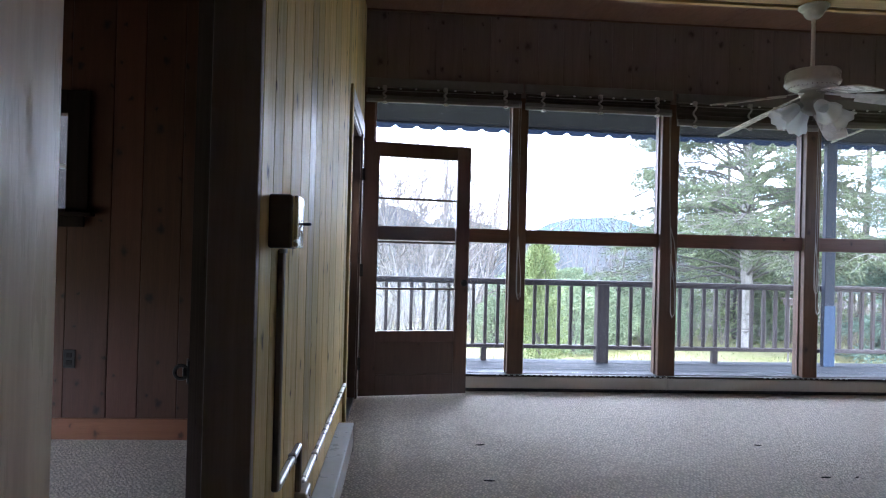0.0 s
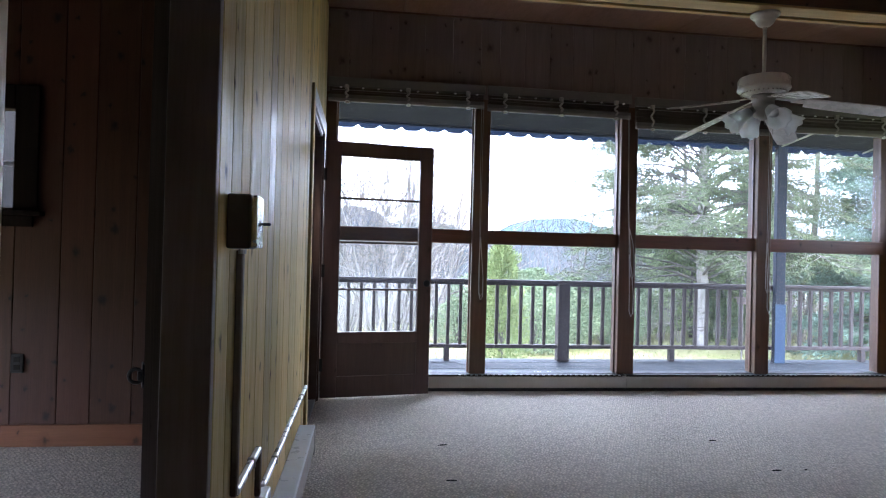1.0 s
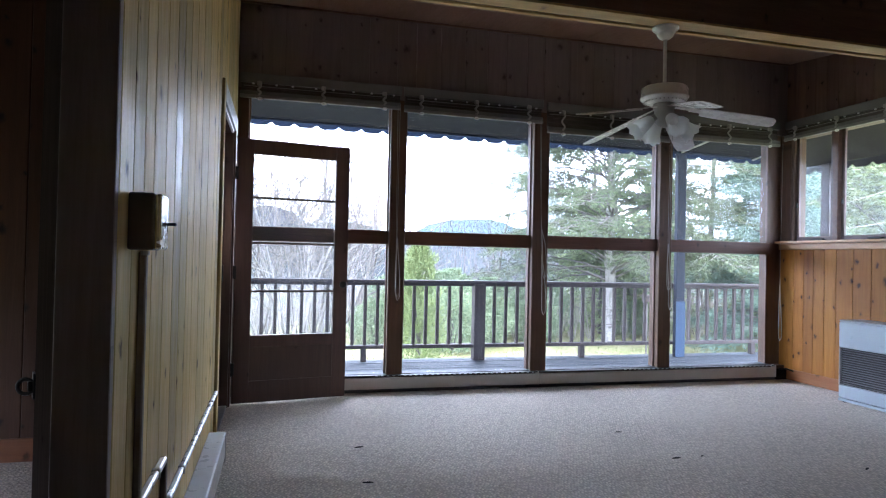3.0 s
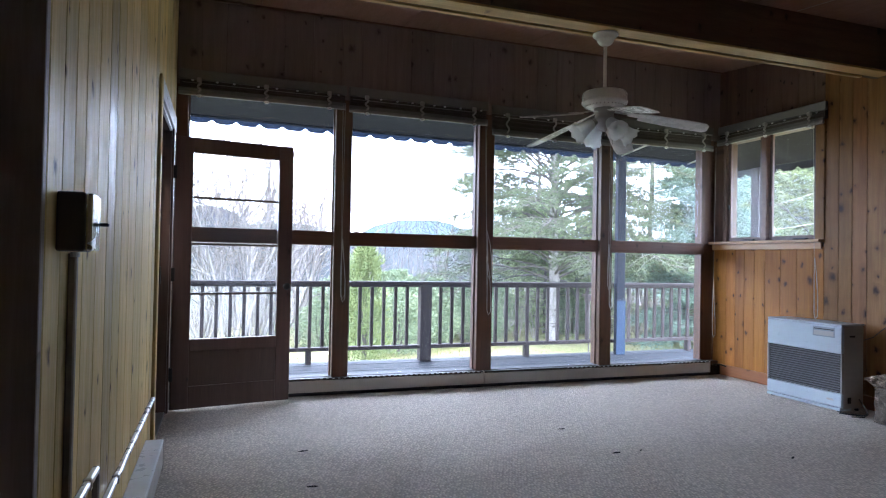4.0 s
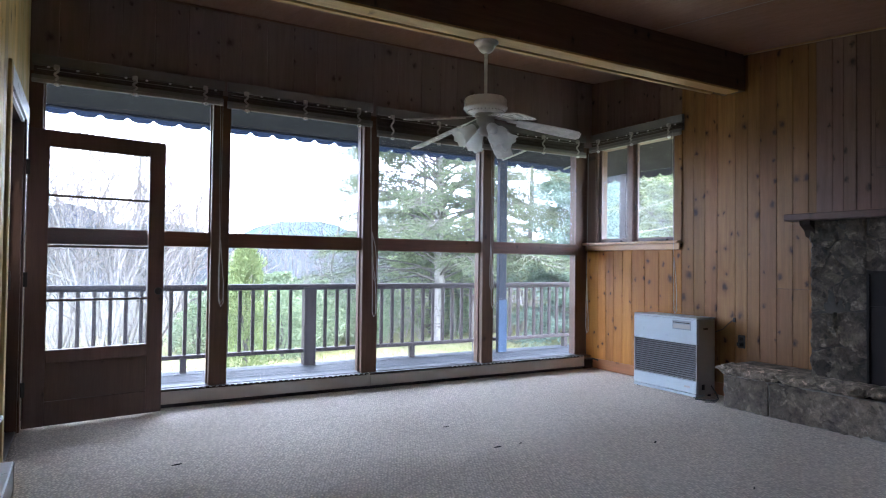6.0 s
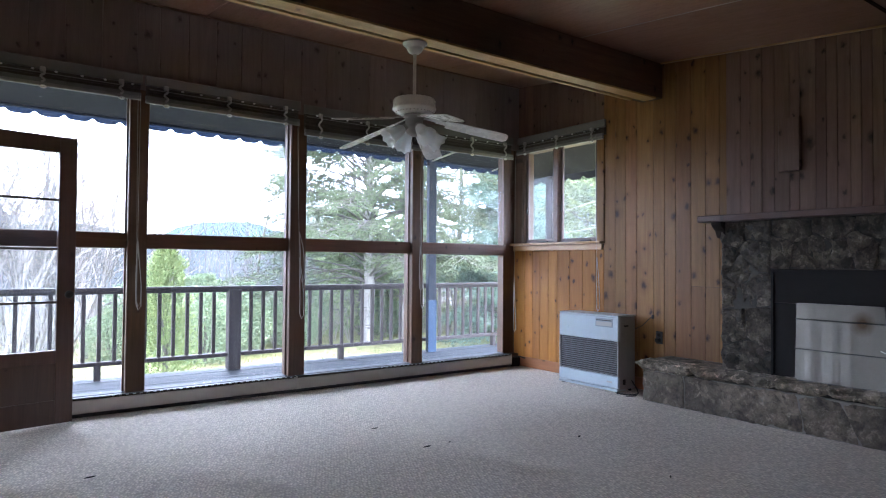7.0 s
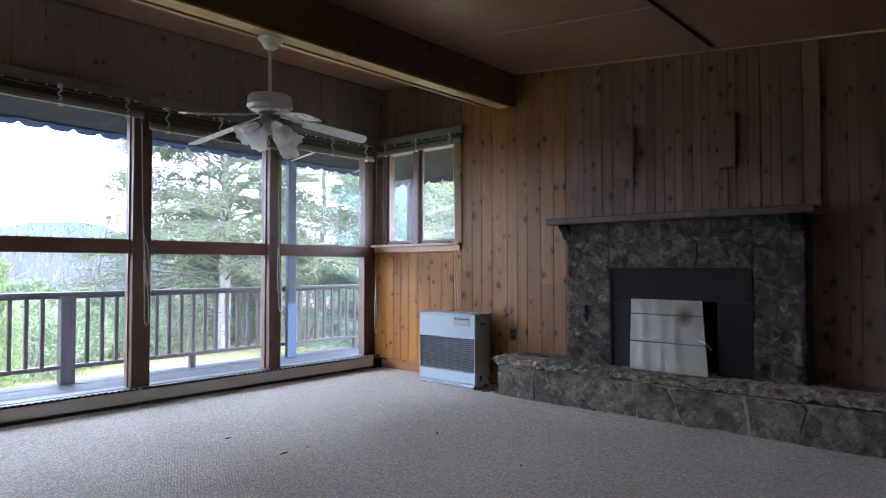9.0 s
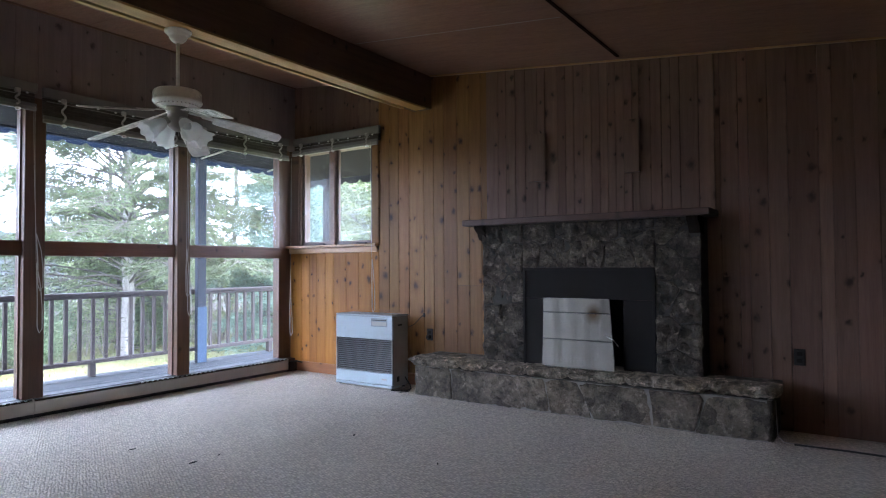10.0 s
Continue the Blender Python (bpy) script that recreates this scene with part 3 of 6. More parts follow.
SHRUB_LEAF = make_leaf("shrub_leaves", (0.10, 0.15, 0.09), (0.26, 0.31, 0.19))
GROUND = make_ground()
# the hill's blue is the haze before it, mixed into the base colour
HILL_NEAR = plain("hazed_wooded_hill", (0.020, 0.030, 0.045), 1.0, 0, 0.2, 0.06, 0.0)
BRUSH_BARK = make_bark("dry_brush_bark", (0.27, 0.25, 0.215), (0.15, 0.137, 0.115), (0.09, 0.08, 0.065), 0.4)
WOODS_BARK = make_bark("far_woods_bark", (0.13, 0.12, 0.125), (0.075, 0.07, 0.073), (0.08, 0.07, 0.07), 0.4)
# mountain colour carries the pale blue haze of its distance
HILL_FAR = plain("hazed_mountain", (0.043, 0.064, 0.073), 1.0, 0, 0.10, 0.03, 0.0)
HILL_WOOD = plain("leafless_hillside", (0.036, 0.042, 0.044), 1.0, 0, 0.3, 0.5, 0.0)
for coat in (RAILING, POST_BLUE, POST_PALE, AWNING, VALANCE_CLOTH, CORD):
    coat.node_tree.nodes["Principled BSDF"].inputs["Specular IOR Level"].default_value = 0.15
for hill in (HILL_FAR, HILL_NEAR, HILL_WOOD):
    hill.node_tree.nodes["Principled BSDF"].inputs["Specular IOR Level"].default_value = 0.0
GRASS_LEAF = make_leaf("grass_blades", (0.12, 0.145, 0.055), (0.25, 0.245, 0.12))

# ---------------------------------------------------------------- setting
EAST, WEST, NORTH, SOUTH = 5.06, -0.36, 5.53, -3.2
rng = random.Random(4)


def ceil_z(y):
    return 3.25 - 0.107 * (NORTH - y)


def plank(parent, material, run, a0, a1, z0, z1, face, back, chamfer=0.004, name="plank"):
    """An upright board; run: the axis that the wall follows; face and back: its planes."""
    g = 0.0009
    c = chamfer if face < back else -chamfer
    k = chamfer
    prof = [(a0 + g, back), (a0 + g, face + c), (a0 + g + k, face), (a1 - g - k, face), (a1 - g, face + c), (a1 - g, back)]
    bm = bmesh.new()
    loops = []
    for z in (z0, z1):
        loops.append([bm.verts.new((d, u, z) if run == "y" else (u, d, z)) for u, d in prof])
    n = len(prof)
    for i in range(n):
        bm.faces.new((loops[0][i], loops[0][(i + 1) % n], loops[1][(i + 1) % n], loops[1][i]))
    bm.faces.new(loops[0])
    bm.faces.new(loops[1])
    bmesh.ops.recalc_face_normals(bm, faces=bm.faces)
    return part(name, bm, material, parent)


def steps(a, b, lo, hi):
    """Board edges from a to b with uneven widths."""
    out = [a]
    while out[-1] + hi < b:
        out.append(out[-1] + rng.uniform(lo, hi))
    out.append(b)
    return out


# floor
floor = single("floor", boxed(-4.1, 5.2, -3.3, 5.43, -0.12, 0.0), CARPET, (0, 0, 0), "grey-beige looped wall-to-wall carpet, worn, with small tears", "carpet", kind="structure")

# ceiling: plywood sheets with narrow seams and cover strips, sloping down from the window wall
bm = bmesh.new()
xs = [-0.46, 0.27, 1.49, 2.71, 3.93, 5.15]
ys = [-3.3, -0.83, 1.60, 3.58, 5.65]
for i in range(len(xs) - 1):
    for j in range(len(ys) - 1):
        g = 0.0025
        x0, x1, y0, y1 = xs[i] + g, xs[i + 1] - g, ys[j] + g, ys[j + 1] - g
        lo = [bm.verts.new((x, y, ceil_z(y))) for x, y in ((x0, y0), (x1, y0), (x1, y1), (x0, y1))]
        hi = [bm.verts.new((v.co.x, v.co.y, v.co.z + 0.05)) for v in lo]
        bm.faces.new(list(reversed(lo)))
        bm.faces.new(hi)
        for k in range(4):
            bm.faces.new((lo[k], lo[(k + 1) % 4], hi[(k + 1) % 4], hi[k]))
v = [bm.verts.new((x, y, ceil_z(y) + 0.045)) for x, y in ((-0.5, -3.4), (5.3, -3.4), (5.3, 5.75), (-0.5, 5.75))]
w = [bm.verts.new((q.co.x, q.co.y, q.co.z + 0.12)) for q in v]
bm.faces.new(list(reversed(v)))
bm.faces.new(w)
for k in range(4):
    bm.faces.new((v[k], v[(k + 1) % 4], w[(k + 1) % 4], w[k]))
ceiling = single("ceiling", bm, CEILING, (0, 0, 0), "reddish-brown plywood ceiling in sheets, sloping up to the windows", "ceiling", kind="structure")


def ceiling_strip(x0, x1, y0, y1, w, drop, material, name, label):
    bm = bmesh.new()
    if abs(x1 - x0) > abs(y1 - y0):
        q = [(x0, y0 - w), (x1, y1 - w), (x1, y1 + w), (x0, y0 + w)]
    else:
        q = [(x0 - w, y0), (x0 + w, y0), (x1 + w, y1), (x1 - w, y1)]
    lo = [bm.verts.new((x, y, ceil_z(y) - drop)) for x, y in q]
    hi = [bm.verts.new((x, y, ceil_z(y) - 0.001)) for x, y in q]
    bm.faces.new(list(reversed(lo)))
    bm.faces.new(hi)
    for k in range(4):
        bm.faces.new((lo[k], lo[(k + 1) % 4], hi[(k + 1) % 4], hi[k]))
    bmesh.ops.recalc_face_normals(bm, faces=bm.faces)
    return single(name, bm, material, (x0, y0, ceil_z(y0)), label, "trim", kind="structure")


ceiling_strip(3.0, EAST - 0.15, 1.60, 1.60, 0.012, 0.010, SLAB, "trim", "dark cover strip over a seam in the ceiling")
ceiling_strip(3.93, 3.93, 1.65, 3.50, 0.004, 0.003, TRIM_GREY, "trim", "thin pale seam line in the ceiling")
ceiling_strip(WEST, EAST, NORTH - 0.085, NORTH - 0.085, 0.012, 0.016, BEAM, "trim", "narrow moulding where ceiling meets window wall")
ceiling_strip(EAST - 0.05, EAST - 0.05, -3.1, 3.5, 0.009, 0.013, SILL, "trim", "narrow pale moulding between ceiling and board wall")

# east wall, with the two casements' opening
wall_east = thing("wall_east", (EAST, 1.2, 0), "honey-coloured knotty pine board wall, its boards toned for the light they get", "wall", kind="structure")
bm = bmesh.new()
box(bm, EAST + 0.016, EAST + 0.16, SOUTH - 0.1, 4.25, -0.1, 3.3)
box(bm, EAST + 0.016, EAST + 0.16, 4.25, 5.65, -0.1, 1.38)
box(bm, EAST + 0.016, EAST + 0.16, 4.25, 5.65, 2.52, 3.4)
box(bm, EAST + 0.016, EAST + 0.16, 5.40, 5.65, 1.38, 2.52)
part("wall_core", bm, GROOVE, wall_east)
edges = [5.533, 5.351, 5.225, 5.104, 4.975, 4.844, 4.663, 4.479, 4.31, 4.20, 4.06, 3.936, 3.804, 3.619, 3.50, 3.383, 3.23, 3.091, 2.96, 2.80]
for a1, a0 in zip(edges, edges[1:]):
    top = ceil_z(a0) + 0.03
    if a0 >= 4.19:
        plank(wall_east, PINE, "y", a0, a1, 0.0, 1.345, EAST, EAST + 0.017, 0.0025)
        # darker boards paint in the shade above the casements
        plank(wall_east, PINE_SHADED, "y", a0, a1, 2.50, top, EAST, EAST + 0.017, 0.0025)
    elif a1 <= 3.24:
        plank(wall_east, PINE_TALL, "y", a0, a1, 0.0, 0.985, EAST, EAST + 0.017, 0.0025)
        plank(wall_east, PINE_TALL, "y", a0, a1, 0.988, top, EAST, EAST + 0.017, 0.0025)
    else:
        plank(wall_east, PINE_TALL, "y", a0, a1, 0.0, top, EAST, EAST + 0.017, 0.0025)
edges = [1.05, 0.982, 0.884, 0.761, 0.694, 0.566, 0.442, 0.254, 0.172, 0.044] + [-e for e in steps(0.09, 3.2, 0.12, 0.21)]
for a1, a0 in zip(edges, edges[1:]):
    # dimmer tone puts the falling-off of the light into these boards
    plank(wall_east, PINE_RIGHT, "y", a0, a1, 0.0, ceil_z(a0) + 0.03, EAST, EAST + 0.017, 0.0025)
single("baseboard", boxed(EAST - 0.016, EAST - 0.001, 3.46, 5.452, 0.0, 0.112, 0.004), BASE, (EAST, 4.4, 0), "reddish pine baseboard along the board wall", "baseboard", kind="structure")

# north wall: lintel of boards darkened for backlight over the glass, low curb under it
wall_north = thing("wall_north", (2.35, NORTH, 0), "pine boards coloured dark as backlit, above a wall of windows", "wall", kind="structure")
bm = bmesh.new()
box(bm, WEST - 0.1, EAST + 0.15, NORTH - 0.055, NORTH + 0.09, 2.53, 3.42)
box(bm, WEST - 0.1, EAST + 0.15, NORTH - 0.075, NORTH + 0.09, -0.12, 0.135)
part("wall_core", bm, GROOVE, wall_north)
ed = steps(WEST, EAST, 0.16, 0.26)
for a0, a1 in zip(ed, ed[1:]):
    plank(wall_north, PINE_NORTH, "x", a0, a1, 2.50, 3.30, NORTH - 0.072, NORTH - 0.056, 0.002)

# glazing
MULLIONS = [(WEST, -0.27), (0.913, 1.054), (2.248, 2.402), (3.57, 3.706)]
BAYS = [(-0.27, 0.913), (1.054, 2.248), (2.402, 3.57), (3.706, 4.876)]
for i, (a, b) in enumerate(MULLIONS):
    single("window_post", boxed(a, b, NORTH - 0.085, NORTH + 0.07, 0.135, 2.53, 0.004), FRAME, ((a + b) / 2, NORTH, 0.135),
           "reddish-brown stained post between tall window bays", "post", kind="structure")
single("window_post", boxed(4.876, EAST - 0.001, NORTH + 0.004, NORTH + 0.088, 0.1355, 2.53, 0.004), FRAME, (4.97, NORTH, 0.135), "reddish-brown stained post in the corner of the board wall", "post", kind="structure")
for i, (a, b) in enumerate(BAYS):
    win = thing("window_%d" % (i + 1), ((a + b) / 2, NORTH, 0.135), "tall fixed window in two panes, red-stained frame", "window", kind="structure")
    part("mid_rail", boxed(a, b, NORTH - 0.055, NORTH + 0.06, 1.272, 1.392, 0.004), RAIL, win)
    part("window_sill", boxed(a, b, NORTH - 0.07, NORTH + 0.055, 0.1355, 0.150, 0.003), SILL_DARK, win, "dark painted sill")
    part("head_stop", boxed(a, b, NORTH - 0.03, NORTH + 0.05, 2.49, 2.53, 0.003), RAIL, win)
    for z0, z1 in ((0.150, 1.272), (1.392, 2.49)):
        p = part("pane", boxed(a, b, NORTH - 0.003, NORTH + 0.003, z0, z1), GLASS, win)
        p.visible_shadow = False
        for x0, x1 in ((a, a + 0.012), (b - 0.012, b)):
            part("glazing_bead", boxed(x0, x1, NORTH - 0.025, NORTH - 0.004, z0, z1), RAIL, win)

# casements in the east wall
casement = thing("window_5", (EAST, 4.82, 1.38), "pair of casement windows high in the pine wall", "window", kind="structure")
part("jamb", boxed(EAST + 0.002, EAST + 0.15, 4.25, 4.282, 1.41, 2.52, 0.003), FRAME, casement)
part("jamb", boxed(EAST + 0.002, EAST + 0.15, 5.36, 5.40, 1.41, 2.52, 0.003), FRAME, casement)
part("casing", boxed(EAST - 0.014, EAST + 0.0015, 4.19, 4.279, 1.4125, 2.52, 0.003), PINE_TALL, casement, "pine casing board")
part("jamb", boxed(EAST - 0.004, EAST + 0.060, 4.832, 4.893, 1.41, 2.52, 0.004), RAIL, casement, "reddish centre post")
part("casing", boxed(EAST - 0.002, EAST + 0.0155, 5.402, 5.532, 1.4125, 2.52, 0.003), FRAME, casement, "reddish-brown corner board")
part("head", boxed(EAST + 0.002, EAST + 0.15, 4.25, 5.40, 2.46, 2.52, 0.003), FRAME, casement)
for y0, y1 in ((4.284, 4.826), (4.899, 5.36)):
    sash = part("sash", boxed(EAST + 0.030, EAST + 0.058, y0, y0 + 0.045, 1.41, 2.46, 0.003), DOOR, casement)
    part("sash_rail", boxed(EAST + 0.030, EAST + 0.058, y1 - 0.035, y1, 1.41, 2.46, 0.003), DOOR, sash)
    part("sash_rail", boxed(EAST + 0.030, EAST + 0.058, y0 + 0.045, y1 - 0.035, 1.41, 1.455, 0.003), DOOR, sash)
    p = part("pane", boxed(EAST + 0.042, EAST + 0.047, y0 + 0.045, y1 - 0.035, 1.455, 2.46), GLASS, sash)
    p.visible_shadow = False
    part("latch", boxed(EAST - 0.005, EAST + 0.029, y0 + 0.10, y0 + 0.24, 1.415, 1.432, 0.004), DARK, casement, "black casement crank")
    part("catch", boxed(EAST + 0.012, EAST + 0.029, y1 - 0.03, y1 - 0.015, 1.75, 1.80, 0.003), DARK, casement, "small black catch")
bm = bmesh.new()
box(bm, EAST - 0.075, EAST + 0.09, 4.19, 5.532, 1.385, 1.412, 0.004)
box(bm, EAST - 0.022, EAST - 0.001, 4.21, 5.532, 1.325, 1.3845, 0.004)
part("window_sill", bm, SILL, casement, "pale pine sill with apron")

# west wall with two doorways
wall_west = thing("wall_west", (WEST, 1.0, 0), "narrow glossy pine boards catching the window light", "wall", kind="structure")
D1 = (0.66, 1.58)
D2 = (4.10, 5.07)
bm = bmesh.new()
for y0, y1, z0, z1 in ((SOUTH - 0.1, D1[0], -0.1, 3.3), (D1[0], D1[1], 2.06, 3.3), (D1[1], D2[0], -0.1, 3.3), (D2[0], D2[1], 2.075, 3.4), (D2[1], 5.60, -0.1, 3.4)):
    box(bm, WEST - 0.10, WEST - 0.013, y0, y1, z0, z1)
part("wall_core", bm, GROOVE, wall_west)
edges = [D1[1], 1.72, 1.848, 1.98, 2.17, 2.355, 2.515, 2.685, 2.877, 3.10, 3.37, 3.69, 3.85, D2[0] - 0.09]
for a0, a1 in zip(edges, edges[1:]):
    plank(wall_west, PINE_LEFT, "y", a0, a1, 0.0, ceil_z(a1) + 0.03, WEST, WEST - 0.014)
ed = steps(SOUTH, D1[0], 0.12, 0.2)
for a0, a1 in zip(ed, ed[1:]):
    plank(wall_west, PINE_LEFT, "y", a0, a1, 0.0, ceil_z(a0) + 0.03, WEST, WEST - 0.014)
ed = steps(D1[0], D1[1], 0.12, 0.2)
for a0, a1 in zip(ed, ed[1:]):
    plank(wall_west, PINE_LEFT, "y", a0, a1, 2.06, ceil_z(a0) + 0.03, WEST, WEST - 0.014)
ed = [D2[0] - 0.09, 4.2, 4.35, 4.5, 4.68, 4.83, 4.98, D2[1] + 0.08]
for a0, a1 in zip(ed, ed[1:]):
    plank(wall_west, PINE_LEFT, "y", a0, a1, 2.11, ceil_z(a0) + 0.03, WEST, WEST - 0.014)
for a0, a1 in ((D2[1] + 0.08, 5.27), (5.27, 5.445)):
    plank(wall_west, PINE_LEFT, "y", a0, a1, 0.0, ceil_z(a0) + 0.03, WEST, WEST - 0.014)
# deck doorway frame
frame_deck = thing("door_frame_1", (WEST, 4.6, 0), "dark stained frame of the doorway to the deck", "door frame", kind="structure")
# pale jamb edge, white head and casing paint in daylight from outside
part("jamb", boxed(WEST - 0.11, WEST + 0.004, D2[0], D2[0] + 0.022, 0, 2.075, 0.002), STRIP, frame_deck, "jamb edge coloured pale for daylight from the doorway")
part("jamb", boxed(WEST - 0.11, WEST + 0.004, D2[1] - 0.022, D2[1], 0, 2.075, 0.002), DOOR, frame_deck)
part("head", boxed(WEST - 0.11, WEST + 0.004, D2[0], D2[1], 2.075, 2.10, 0.002), WHITE, frame_deck, "head coloured white for the daylight on it")
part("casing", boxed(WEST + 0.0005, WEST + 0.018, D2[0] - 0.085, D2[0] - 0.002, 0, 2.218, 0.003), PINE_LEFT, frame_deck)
part("casing", boxed(WEST + 0.0005, WEST + 0.018, D2[1] + 0.002, D2[1] + 0.08, 0, 2.098, 0.003), DOOR, frame_deck)
part("casing", boxed(WEST + 0.0005, WEST + 0.018, D2[0] - 0.001, D2[1] + 0.20, 2.10, 2.215, 0.003), WHITE, frame_deck, "head casing coloured white for the daylight on it")
part("threshold", boxed(WEST - 0.13, WEST + 0.0, D2[0] + 0.022, D2[1] - 0.022, 0.001, 0.018, 0.003), STEEL_BOX, frame_deck, "metal threshold")

# an outer door, shut: out of view, added to limit light through the doorway
outer = thing("door_3", (WEST - 0.08, 4.58, 0), "unseen dark outer door with a glass pane, added to limit the doorway's light", "door", kind="structure")
part("lower_panel", boxed(WEST - 0.105, WEST - 0.070, D2[0] + 0.024, D2[1] - 0.024, 0.02, 0.98, 0.003), DOOR, outer)
part("top_rail", boxed(WEST - 0.105, WEST - 0.070, D2[0] + 0.024, D2[1] - 0.024, 1.99, 2.073, 0.003), DOOR, outer)
for y0, y1 in ((D2[0] + 0.024, D2[0] + 0.10), (D2[1] - 0.10, D2[1] - 0.024)):
    part("stile", boxed(WEST - 0.105, WEST - 0.070, y0, y1, 0.9805, 1.9895, 0.003), DOOR, outer)
p = part("pane", boxed(WEST - 0.09, WEST - 0.086, D2[0] + 0.101, D2[1] - 0.101, 0.981, 1.989), GLASS, outer)
p.visible_shadow = False
part("pull", boxed(WEST - 0.0695, WEST - 0.045, D2[1] - 0.085, D2[1] - 0.06, 0.95, 1.08, 0.004), DARK, outer, "dark pull handle")

# the glazed door, standing open into the room
deck_door = thing("door_1", (-0.33, 5.08, 0), "dark stained door with four glass lights, standing open before the window", "door", kind="structure")
yaw = math.atan2(5.235 - 5.08, 0.54 + 0.33)
MD = Matrix.Translation((-0.33, 5.08, 0)) @ Matrix.Rotation(yaw, 4, "Z")
DW = 0.884


def door_part(name, x0, x1, z0, z1, y0=0.0, y1=0.042, material=DOOR, bevel=0.003, parent=None, label=""):
    return part(name, boxed(x0, x1, y0, y1, z0, z1, bevel, m=MD), material, parent or deck_door, label)


door_part("stile", 0, 0.125, 0.02, 2.05)
door_part("stile", DW - 0.112, DW, 0.02, 2.05)
door_part("top_rail", 0.125, DW - 0.112, 1.935, 2.05)
door_part("lock_rail", 0.125, DW - 0.112, 0.445, 0.535)
door_part("bottom_rail", 0.125, DW - 0.112, 0.02, 0.185)
door_part("panel", 0.125, DW - 0.112, 0.185, 0.445, 0.012, 0.030, bevel=0.0)
for z in (1.60, 1.25, 0.875):
    door_part("glazing_bar", 0.125, DW - 0.112, z - 0.008, z + 0.008, 0.008, 0.034, bevel=0.0)
zs = [0.535, 0.875, 1.25, 1.60, 1.935]
for z0, z1 in zip(zs, zs[1:]):
    p = door_part("pane", 0.125, DW - 0.112, z0 + 0.006, z1 - 0.006, 0.019, 0.023, GLASS, 0.0)
    p.visible_shadow = False
knob = part("knob", lathe(bmesh.new(), [(0.012, 0), (0.012, 0.03), (0.026, 0.04), (0.028, 0.055), (0.018, 0.066)], 16, MD @ pose(DW - 0.05, 0.0, 0.93, 90, 0, 0)), DARK, deck_door, "dark round knob")
smooth(knob)
for z in (0.28, 1.02, 1.78):
    part("hinge", boxed(-0.012, 0.012, -0.006, 0.006, z - 0.05, z + 0.05, 0.002, m=MD), DARK, deck_door, "dark butt hinge")

# bedroom doorway: frame, dark door swung into the bedroom, and the bedroom beyond
frame_bed = thing("door_frame_2", (WEST, 1.1, 0), "dark stained frame of the bedroom doorway", "door frame", kind="structure")
part("jamb", boxed(WEST - 0.115, WEST - 0.001, D1[1] - 0.03, D1[1] - 0.001, 0, 2.06, 0.002), JAMB, frame_bed)
part("jamb", boxed(WEST - 0.115, WEST - 0.016, D1[0] + 0.001, D1[0] + 0.025, 0, 2.06, 0.002), PINE_LEFT, frame_bed)
part("head", boxed(WEST - 0.115, WEST - 0.001, D1[0] + 0.025, D1[1] - 0.03, 2.03, 2.06, 0.002), SLAB, frame_bed)
# added board whose pale colour stands in for window light on the wall end
part("casing", boxed(WEST + 0.0005, WEST + 0.018, D1[0] - 0.16, D1[0] - 0.010, 0, 2.16, 0.004), PINE_LIT, frame_bed, "casing board coloured pale for the window light on it")
bed_door = thing("door_2", (-0.445, 1.60, 0), "dark brown plank door standing open, with a black ring latch", "door", kind="structure")
a2 = math.atan2(2.27 - 1.60, -0.702 + 0.445)
MB = Matrix.Translation((-0.445, 1.60, 0)) @ Matrix.Rotation(a2, 4, "Z")
part("leaf", boxed(0, 0.745, -0.005, 0.035, 0.015, 2.03, 0.003, m=MB), SLAB, bed_door)
for k in range(3):
    part("ledge", boxed(0.05, 0.70, -0.024, -0.0055, 0.22 + k * 0.72, 0.34 + k * 0.72, 0.003, m=MB), SLAB, bed_door)
bm = bmesh.new()
ring = [MB @ Vector((0.715, 0.060, 0.74)) + Vector((0.023 * math.cos(q), 0.0, 0.023 * math.sin(q))) for q in [2 * math.pi * i / 16 for i in range(17)]]
tube(bm, ring, 0.0065, 6)
latch = part("ring_latch", bm, DARK, bed_door, "black iron ring latch")
part("shank", boxed(0.70, 0.73, 0.0425, 0.056, 0.725, 0.755, 0.003, m=MB), DARK, latch)
part("latch_plate", boxed(0.70, 0.752, 0.0355, 0.042, 0.70, 0.78, 0.002, m=MB), DARK, latch)
part("latch_plate", boxed(0.70, 0.752, -0.012, -0.0055, 0.70, 0.78, 0.002, m=MB), DARK, latch)

# bedroom shell
BN = 3.97
wall_bed = thing("wall_bedroom_north", (-2.2, BN, 0), "dim reddish knotty pine board wall of the bedroom", "wall", kind="structure")
bm = bmesh.new()
for x0, x1, z0, z1 in ((-4.2, -3.6, -0.1, 3.0), (-2.03, WEST - 0.10, -0.1, 3.0), (-3.6, -2.03, -0.1, 1.38), (-3.6, -2.03, 1.96, 3.0)):
    box(bm, x0, x1, BN + 0.017, BN + 0.12, z0, z1)
part("wall_core", bm, GROOVE, wall_bed)
ed = [-4.1, -3.85, -3.6, -3.4, -3.2, -3.0, -2.78, -2.52, -2.27, -2.022, -1.77, -1.588, -1.356, -1.13, -0.93, -0.70, -0.46]
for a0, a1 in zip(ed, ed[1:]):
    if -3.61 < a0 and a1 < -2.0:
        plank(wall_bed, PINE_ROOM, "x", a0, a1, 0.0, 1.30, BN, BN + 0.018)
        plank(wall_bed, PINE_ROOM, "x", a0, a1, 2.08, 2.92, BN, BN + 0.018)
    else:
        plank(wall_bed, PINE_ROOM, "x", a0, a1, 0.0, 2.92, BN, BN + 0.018)
